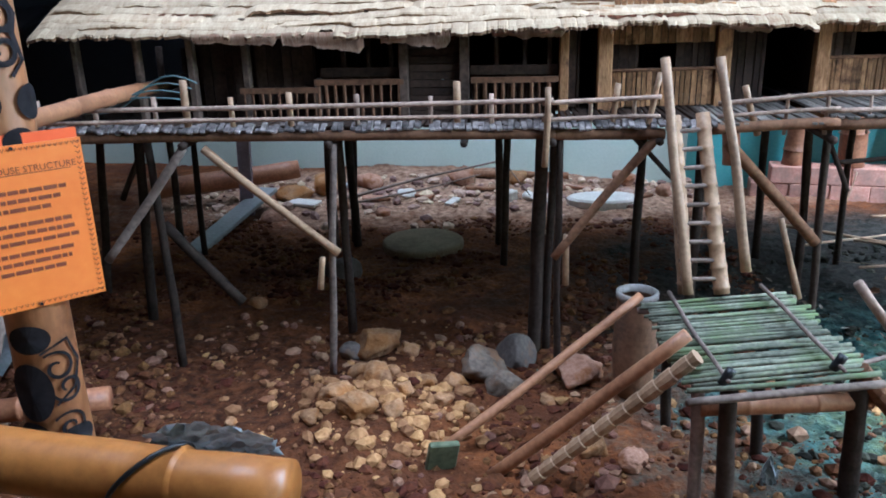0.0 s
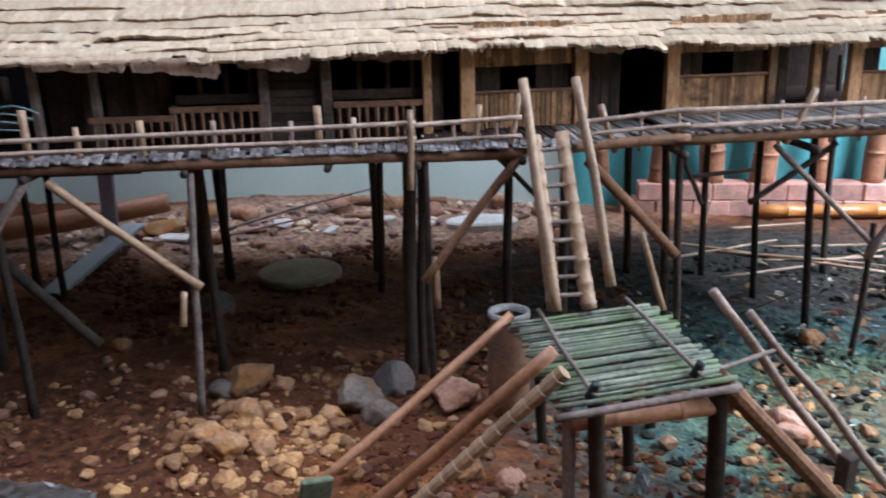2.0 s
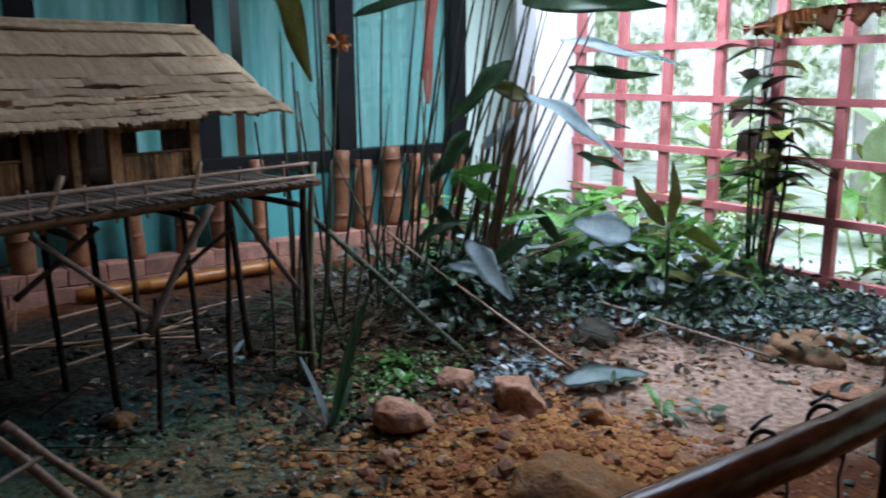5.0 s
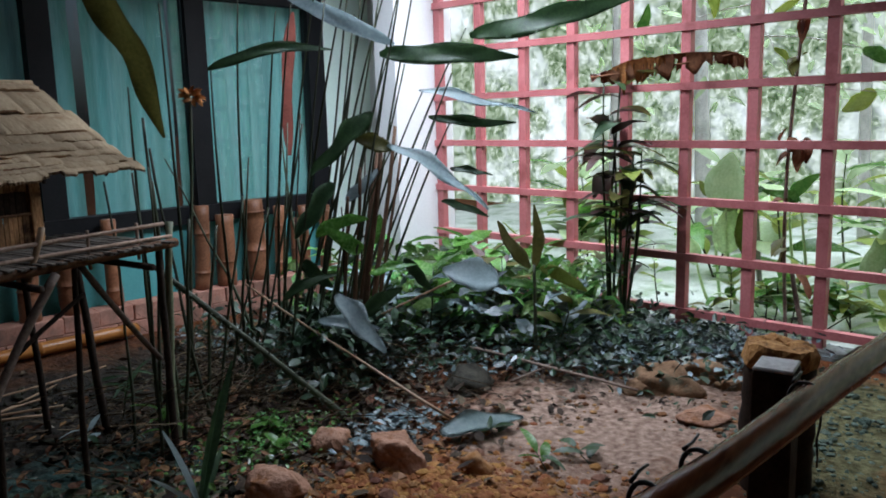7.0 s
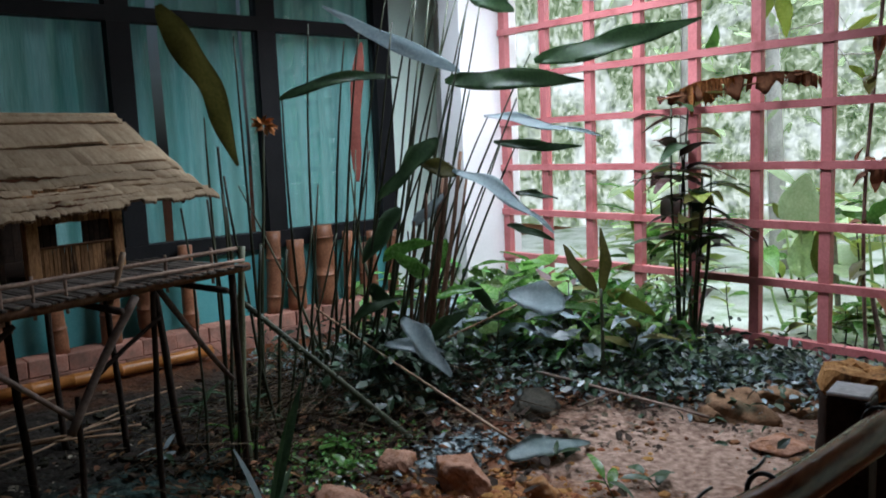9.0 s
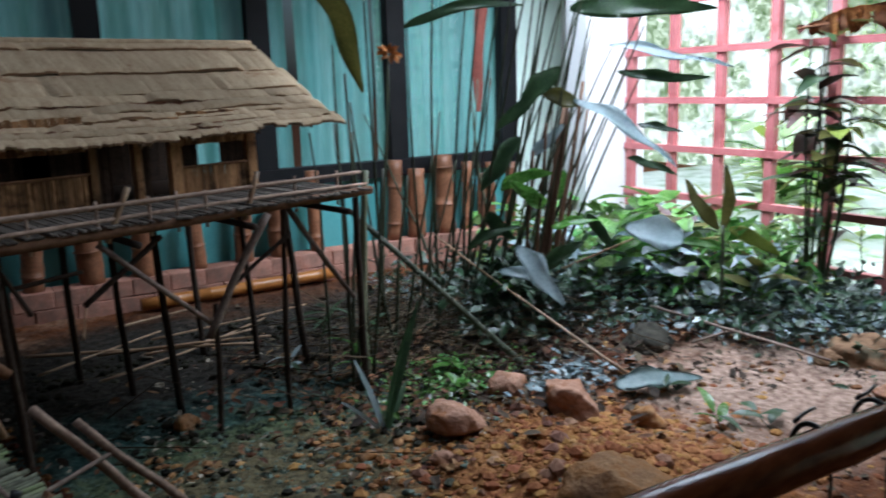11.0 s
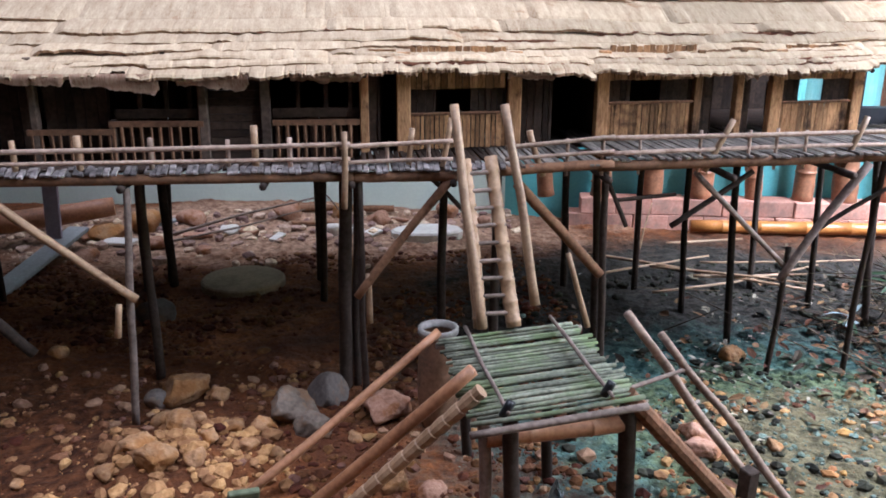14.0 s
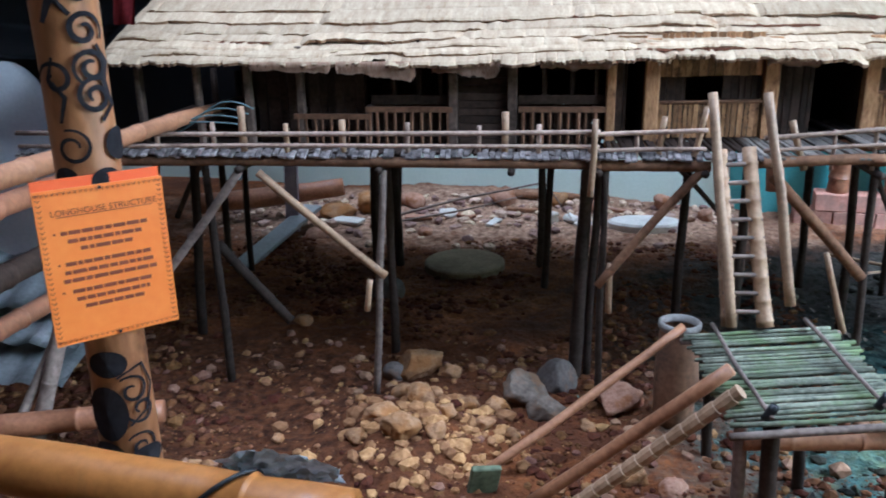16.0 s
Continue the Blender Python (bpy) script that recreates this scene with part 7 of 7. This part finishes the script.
for (s0, z0), (s1, z1), w, mat in [((3.28, 0.79), (3.31, 1.25), 0.42, LEAF_OUT), ((3.28, 0.46), (3.31, 0.85), 0.30, LEAF_OUT), ((3.46, 0.48), (3.40, 0.82), 0.20, LEAF_YELLOW), ((3.84, 0.90), (3.54, 0.96), 0.12, LEAF_BRIGHT), ((3.76, 0.90), (3.97, 1.10), 0.14, LEAF_BRIGHT),
                                   ((3.15, 0.90), (3.05, 1.02), 0.10, LEAF_YELLOW), ((3.05, 0.35), (2.86, 0.62), 0.20, LEAF_OUT), ((4.3, 0.4), (4.42, 0.75), 0.22, LEAF_OUT)]:
    a, b = LAT_M @ Vector((s0, 0.8, z0)), LAT_M @ Vector((s1, 0.8, z1))
    part("stem", stick(LAT_M @ Vector((s0 + 0.06, 0.9, 0.03)), a, 0.014, 0.008, 0.03, n=6, seg=6, rnd=rnd), LEAF_OUT, taro, smooth=True)
    big_leaf(a, b, w, mat, taro, 0.1, 0.3, 0.15, 0.12)
sapling = thing("garden_sapling", "thin sapling with yellow-green leaves outside the lattice", "tree")
trunk = part("trunk", stick(LAT_M @ Vector((3.5, 1.0, 0.0)), LAT_M @ Vector((3.4, 0.95, 3.2)), 0.022, 0.012, 0.02, rnd=rnd), BARK_PALE, sapling, smooth=True)
for (s0, z0), (s1, z1), w, mat in [((3.09, 2.63), (3.14, 2.25), 0.16, LEAF_YELLOW), ((3.05, 2.7), (2.98, 2.4), 0.12, LEAF_YELLOW), ((3.59, 2.24), (3.78, 2.32), 0.09, LEAF_YELLOW), ((3.6, 2.0), (3.72, 1.88), 0.07, LEAF_YELLOW),
                                   ((4.3, 1.66), (4.08, 1.53), 0.20, LEAF_YELLOW), ((4.2, 1.95), (4.42, 1.82), 0.14, LEAF_BRIGHT), ((2.5, 2.2), (2.58, 2.42), 0.12, LEAF_BRIGHT)]:
    a, b = LAT_M @ Vector((s0, 0.8, z0)), LAT_M @ Vector((s1, 0.8, z1))
    part("twig", stick(LAT_M @ Vector((3.45, 0.96, z0 + 0.15)), a, 0.006, 0.003, 0.03, n=6, seg=5, rnd=rnd), BARK_PALE, trunk, smooth=True)
    big_leaf(a, b, w, mat, sapling, 0.1, 0.3, 0.15, 0.12)
fern = thing("garden_fern", "yellow-green fern outside the lattice", "fern")
for k in range(7):
    a = LAT_M @ Vector((1.62, 0.7, 0.08))
    b = a + Vector((rnd.uniform(-0.3, 0.3), rnd.uniform(-0.55, 0.45), rnd.uniform(0.35, 0.75)))
    bm = bmesh.new()
    for j in range(14):
        f = 0.25 + 0.75 * j / 13
        p = a.lerp(b, f) - Vector((0, 0, 0.2 * f * f))
        for sd in (-1, 1):
            d = (b - a).normalized() * 0.5 + (b - a).cross(Vector((0, 0, 1))).normalized() * sd
            leaf_faces(bm, leaf_matrix(p, d), 0.16 * (1.15 - f), 0.03, 0.2, 0.1, 3)
    tube(bm, [a.lerp(b, f) - Vector((0, 0, 0.2 * f * f)) for f in (0, 0.25, 0.5, 0.75, 1)], 0.004, 5)
    part("frond", bm, LEAF_YELLOW, fern)
for k in range(7):
    s, out = 0.8 + k * 1.05 + rnd.uniform(-.3, .3), rnd.uniform(3.0, 5.0)
    p = LAT_M @ Vector((s, out, 0))
    tr = thing("garden_tree", "slim pale-trunked tree outside the lattice", "tree", "garden trees")
    part("trunk", stick((p.x, p.y, -0.1), (p.x + rnd.uniform(-.2, .2), p.y + rnd.uniform(-.2, .2), 4.2), rnd.uniform(0.06, 0.12), 0.05, 0.01, rnd=rnd), BARK_PALE, tr, smooth=True)
    bm = bmesh.new()
    for q in range(90):
        c = Vector((p.x + rnd.gauss(0, 0.5), p.y + rnd.gauss(0, 0.5), rnd.uniform(1.6, 4.2)))
        leaf_faces(bm, leaf_matrix(c, Vector((rnd.gauss(0, 1), rnd.gauss(0, 1), rnd.gauss(-0.3, 0.6))), rnd.uniform(-1, 1)), rnd.uniform(0.14, 0.3), 0.09, 0.4, 0.2, 3)
    part("crown", bm, LEAF_OUT, tr)

# ---- stuff on the ground: gravel, litter, ground-cover ----
def joined(name, verts, faces, mat, label, category):
    me = bpy.data.meshes.new(name)
    me.from_pydata(verts, [], faces)
    me.materials.append(mat)
    return tagged(new(name, me), label, category, kind="stuff")


ico = bmesh.new()
bmesh.ops.create_icosphere(ico, subdivisions=1, radius=1)
ICO_V, ICO_F = [v.co.copy() for v in ico.verts], [[v.index for v in f.verts] for f in ico.faces]
ico.free()


def gravel(name, count, place, size, mat, label, sink=0.35):
    V, F = [], []
    for _ in range(count):
        x, y = place()
        r = size()
        sx, sy, sz = r * rnd.uniform(0.7, 1.3), r * rnd.uniform(0.7, 1.3), r * rnd.uniform(0.45, 0.9)
        a = rnd.uniform(0, 6.28)
        ca, sa = math.cos(a), math.sin(a)
        z0 = ground_z(x, y) + sz * (1 - 2 * sink)
        base = len(V)
        for v in ICO_V:
            k = rnd.uniform(0.75, 1.15)
            px, py = v.x * sx * k, v.y * sy * k
            V.append((x + px * ca - py * sa, y + px * sa + py * ca, z0 + v.z * sz * k))
        F += [[base + i for i in f] for f in ICO_F]
    return joined(name, V, F, mat, label, "gravel")


def litter(name, count, place, size, mat, label, lift=0.02, steep=0.5, category="leaf litter"):
    V, F = [], []
    for _ in range(count):
        x, y, h = place()
        L = size()
        w = L * rnd.uniform(0.35, 0.6)
        a, tilt, bend = rnd.uniform(0, 6.28), rnd.uniform(-steep, steep), rnd.uniform(0.0, 0.5)
        m = Matrix.Translation((x, y, ground_z(x, y) + lift * rnd.random() + h)) @ Matrix.Rotation(a, 4, "Z") @ Matrix.Rotation(tilt, 4, "Y") @ Matrix.Rotation(rnd.uniform(-steep, steep), 4, "X")
        base = len(V)
        for fx, fy, fz in ((0, 0, 0), (0.3, 0.5, 0.12), (0.3, 0, 0), (0.3, -0.5, 0.12), (0.7, 0.38, 0.06), (0.7, 0, -0.1), (0.7, -0.38, 0.06), (1, 0, -0.35)):
            V.append(tuple(m @ Vector((fx * L, fy * w, (fz * bend * 1.5) * L))))
        F += [[base + i for i in f] for f in ((0, 2, 1), (0, 3, 2), (1, 2, 5, 4), (2, 3, 6, 5), (4, 5, 7), (5, 6, 7))]
    return joined(name, V, F, mat, label, category)


def area(x0, x1, y0, y1):
    return lambda: (rnd.uniform(x0, x1), rnd.uniform(y0, y1))


def blob(cx, cy, sx, sy):
    return lambda: (rnd.gauss(cx, sx), rnd.gauss(cy, sy))


def drifts(x0, x1, y0, y1, scale=1.7):
    """Places gathered in drifts with bare soil between them."""
    def go():
        while True:
            x, y = rnd.uniform(x0, x1), rnd.uniform(y0, y1)
            if noise.noise(Vector((x * scale, y * scale, 4.2))) + 0.6 * noise.noise(Vector((x * 5, y * 5, 1.0))) > rnd.uniform(-0.25, 0.45):
                return x, y
    return go


PEB_TAN = islands(material("tan_gravel", (0.18, 0.080, 0.028), (0.44, 0.245, 0.108), 20, 0.95, 0.4, vary=0), 0.55, 1.35, 0.008)
PEB_RED = islands(material("orange_clod", (0.20, 0.080, 0.028), (0.44, 0.21, 0.08), 20, 0.95, 0.6, vary=0), 0.72, 1.15)
PEB_MIX = islands(material("mossy_gravel", (0.04, 0.07, 0.058), (0.19, 0.23, 0.18), 20, 0.9, 0.4, vary=0), 0.6, 1.3, 0.02)
PEB_BROWN = islands(material("brown_clod", (0.035, 0.012, 0.006), (0.15, 0.058, 0.024), 20, 0.95, 0.4, vary=0), 0.5, 1.4)
gravel("gravel", 520, blob(-0.17, 2.52, 0.21, 0.20), lambda: 0.004 + 0.040 * rnd.random() ** 2.8, PEB_TAN, "heap of broken tan stones", 0.45)
PEB_EARTH = islands(material("earthy_gravel", (0.10, 0.045, 0.02), (0.30, 0.15, 0.07), 20, 0.95, 0.4, vary=0), 0.45, 1.5)
gravel("gravel", 3200, drifts(-2.2, 1.7, 1.5, 3.4, 2.6), lambda: 0.003 + 0.026 * rnd.random() ** 6, PEB_EARTH, "scattered earthy brown gravel on the soil")
gravel("soil_clods", 15000, drifts(-2.4, 1.6, 1.4, 5.0), lambda: 0.004 + 0.032 * rnd.random() ** 6, PEB_BROWN, "crumbly brown soil clods", 0.5)
PEB_PINK = islands(material("pink_stone", (0.14, 0.065, 0.04), (0.34, 0.19, 0.125), 20, 0.95, 0.5, vary=0), 0.5, 1.3)
gravel("gravel", 70, blob(3.0, 1.7, 0.42, 0.38), lambda: 0.010 + 0.045 * rnd.random() ** 2, PEB_PINK, "pinkish stones embedded in the mound", 0.4)
gravel("gravel", 240, drifts(-2.0, 1.5, 1.6, 3.4, 2.2), lambda: 0.012 + 0.03 * rnd.random() ** 3, PEB_PINK, "pinkish stones scattered on the soil", 0.4)
gravel("soil_clods", 2600, drifts(1.2, 3.4, 1.8, 4.6, 2.2), lambda: 0.003 + 0.03 * rnd.random() ** 5, islands(material("black_clod", (0.012, 0.013, 0.010), (0.05, 0.045, 0.03), 20, 0.95, 0.4, vary=0), 0.4, 1.6), "near-black soil clods")
gravel("soil_clods", 8000, blob(2.98, 1.55, 0.45, 0.40), lambda: 0.003 + 0.032 * rnd.random() ** 6, PEB_RED, "crumbly orange soil clods on the mound", 0.55)
gravel("gravel", 4500, blob(2.2, 2.5, 0.6, 0.5), lambda: 0.002 + 0.020 * rnd.random() ** 7, PEB_MIX, "mossy greenish gravel", 0.55)
gravel("gravel", 900, drifts(1.5, 3.2, 1.5, 3.0, 2.4), lambda: 0.005 + 0.026 * rnd.random() ** 3, PEB_TAN, "tan and orange stone chips scattered over the moss", 0.4)
gravel("gravel", 240, blob(2.3, 2.2, 0.6, 0.45), lambda: 0.003 + 0.024 * rnd.random() ** 4, PEB_EARTH, "brown gravel in the moss", 0.5)
gravel("soil_clods", 600, drifts(3.4, 6.2, 0.5, 2.6), lambda: 0.003 + 0.022 * rnd.random() ** 3, PEB_EARTH, "small brown debris on the sand")
gravel("gravel", 1800, blob(4.75, 0.42, 0.5, 0.22), lambda: 0.003 + 0.022 * rnd.random() ** 5, PEB_MIX, "mossy greenish gravel beside the fence post", 0.5)
gravel("rubble", 900, lambda: (rnd.uniform(-2.2, 1.7), 5.95 - abs(rnd.gauss(0, 0.45))), lambda: 0.006 + 0.05 * rnd.random() ** 4, islands(material("pink_rubble", (0.22, 0.13, 0.09), (0.55, 0.40, 0.31), 20, 0.95, 0.4, vary=0), 0.4, 1.6, 0.03), "pink and tan rubble along the wall")

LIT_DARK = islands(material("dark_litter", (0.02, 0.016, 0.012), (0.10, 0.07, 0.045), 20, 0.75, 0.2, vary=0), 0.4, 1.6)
LIT_DRY = islands(material("dry_litter", (0.08, 0.036, 0.018), (0.26, 0.13, 0.07), 20, 0.8, 0.2, vary=0), 0.4, 1.4)
# bluish glints on dark ground-cover leaves are painted as the leaf colour
COVER_GLINT = islands(material("glint_ground_leaf", (0.07, 0.105, 0.11), (0.23, 0.29, 0.30), 20, 0.35, 0.1, vary=0), 0.3, 1.3)
COVER_GREEN = islands(translucent(material("green_ground_leaf", (0.05, 0.12, 0.025), (0.22, 0.36, 0.10), 20, 0.26, 0.1, vary=0), 0.3), 0.25, 1.7, 0.04)
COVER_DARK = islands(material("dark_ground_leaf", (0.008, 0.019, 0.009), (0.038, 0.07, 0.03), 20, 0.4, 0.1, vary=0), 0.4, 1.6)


def with_height(f, h0, h1):
    def go():
        x, y = f()
        return x, y, rnd.uniform(h0, h1)
    return go


def cover_area():
    """Between the sand and the lattice."""
    while True:
        x, y = rnd.uniform(4.2, 6.7), rnd.uniform(0.9, 4.5)
        if y > 1.0 + 1.3 * max(0, 5.6 - x) and x < 6.97 + 0.2 * (y - 4.84) - 0.15:
            return x, y


litter("ground_leaves", 2600, with_height(cover_area, 0.0, 0.10), lambda: rnd.uniform(0.025, 0.07), COVER_GLINT, "small glossy ground-cover leaves with bluish glints painted in", 0.05, 0.6, "ground cover")
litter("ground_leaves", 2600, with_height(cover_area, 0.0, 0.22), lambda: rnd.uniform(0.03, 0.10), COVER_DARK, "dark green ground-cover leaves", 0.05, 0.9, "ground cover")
litter("ground_leaves", 700, with_height(lambda: (rnd.uniform(5.2, 6.5), rnd.uniform(1.9, 4.4)), 0.05, 0.5), lambda: rnd.uniform(0.09, 0.21), COVER_GREEN, "green ground-cover leaves by the lattice", 0.05, 0.9, "ground cover")
litter("ground_leaves", 1500, with_height(blob(5.85, 1.45, 0.32, 0.42), 0.0, 0.09), lambda: rnd.uniform(0.03, 0.08), COVER_GLINT, "small glossy ground-cover leaves by the kerb with bluish glints painted in", 0.05, 0.6, "ground cover")
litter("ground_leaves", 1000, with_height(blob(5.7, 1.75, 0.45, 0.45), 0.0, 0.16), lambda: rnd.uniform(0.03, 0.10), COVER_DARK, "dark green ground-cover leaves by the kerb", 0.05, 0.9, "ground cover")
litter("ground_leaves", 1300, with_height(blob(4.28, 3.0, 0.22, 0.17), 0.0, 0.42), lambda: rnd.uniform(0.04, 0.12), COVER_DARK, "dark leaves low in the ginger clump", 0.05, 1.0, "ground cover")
litter("ground_leaves", 130, with_height(lambda: (rnd.uniform(4.9, 6.4), rnd.uniform(1.9, 3.6)), 0.12, 0.5), lambda: rnd.uniform(0.10, 0.20), COVER_GLINT, "broad leaves with a painted bluish sheen among the green ground cover", 0.05, 0.7, "ground cover")
litter("leaf_litter", 1500, with_height(cover_area, 0, 0.03), lambda: rnd.uniform(0.03, 0.08), LIT_DRY, "dry brown leaves between the ground-cover plants", 0.03, 0.5)
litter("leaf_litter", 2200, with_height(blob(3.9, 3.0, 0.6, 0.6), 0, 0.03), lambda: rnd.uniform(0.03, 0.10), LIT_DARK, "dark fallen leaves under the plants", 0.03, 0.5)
litter("leaf_litter", 700, with_height(blob(3.4, 2.8, 0.6, 0.55), 0, 0.03), lambda: rnd.uniform(0.03, 0.09), LIT_DRY, "dry brown fallen leaves", 0.03, 0.5)
litter("leaf_litter", 260, with_height(drifts(1.6, 3.6, 1.9, 4.0), 0, 0.02), lambda: rnd.uniform(0.012, 0.045), islands(material("pale_litter", (0.20, 0.15, 0.11), (0.48, 0.40, 0.32), 20, 0.7, 0.2, vary=0), 0.4, 1.4), "pale dry leaf scraps on the dark soil", 0.02, 0.5)
litter("leaf_litter", 70, with_height(area(1.4, 3.2, 1.8, 4.2), 0, 0.01), lambda: rnd.uniform(0.015, 0.045), LIT_DRY, "dry brown fallen leaves", 0.02, 0.4)
litter("leaf_litter", 220, with_height(drifts(3.5, 5.6, 0.8, 2.4), 0, 0.01), lambda: rnd.uniform(0.02, 0.06), LIT_DARK, "dark fallen leaves on the sand", 0.01, 0.3)
litter("ground_leaves", 900, with_height(blob(3.4, 2.65, 0.22, 0.14), 0, 0.05), lambda: rnd.uniform(0.02, 0.05), COVER_GREEN, "low green ground-cover leaves", 0.03, 0.7, "ground cover")
litter("ground_leaves", 500, with_height(blob(3.75, 2.25, 0.2, 0.12), 0, 0.04), lambda: rnd.uniform(0.03, 0.07), COVER_GLINT, "small glossy ground-cover leaves with bluish glints painted in", 0.03, 0.6, "ground cover")
V, F = [], []
for _ in range(650):
    x, y = rnd.gauss(3.8, 0.55), rnd.gauss(3.2, 0.42)
    a, L = rnd.uniform(0, 6.28), rnd.uniform(0.15, 0.5)
    z = ground_z(x, y) + rnd.uniform(0.0, 0.25)
    dx, dy, dz, w = math.cos(a) * L, math.sin(a) * L, rnd.uniform(-0.1, 0.2), 0.003
    b = len(V)
    V += [(x, y, z - w), (x, y, z + w), (x + dx, y + dy, z + dz + w * .5), (x + dx, y + dy, z + dz - w * .5), (x - dy / L * w, y + dx / L * w, z), (x + dx, y + dy, z + dz)]
    F += [(b, b + 1, b + 2, b + 3), (b, b + 4, b + 5), (b + 1, b + 4, b + 5)]
joined("dry_twigs", V, F, islands(material("twig", (0.05, 0.035, 0.022), (0.20, 0.15, 0.10), 30, 0.9, 0.2, vary=0), 0.3, 1.7), "tangle of thin dry twigs under the plants", "twigs")
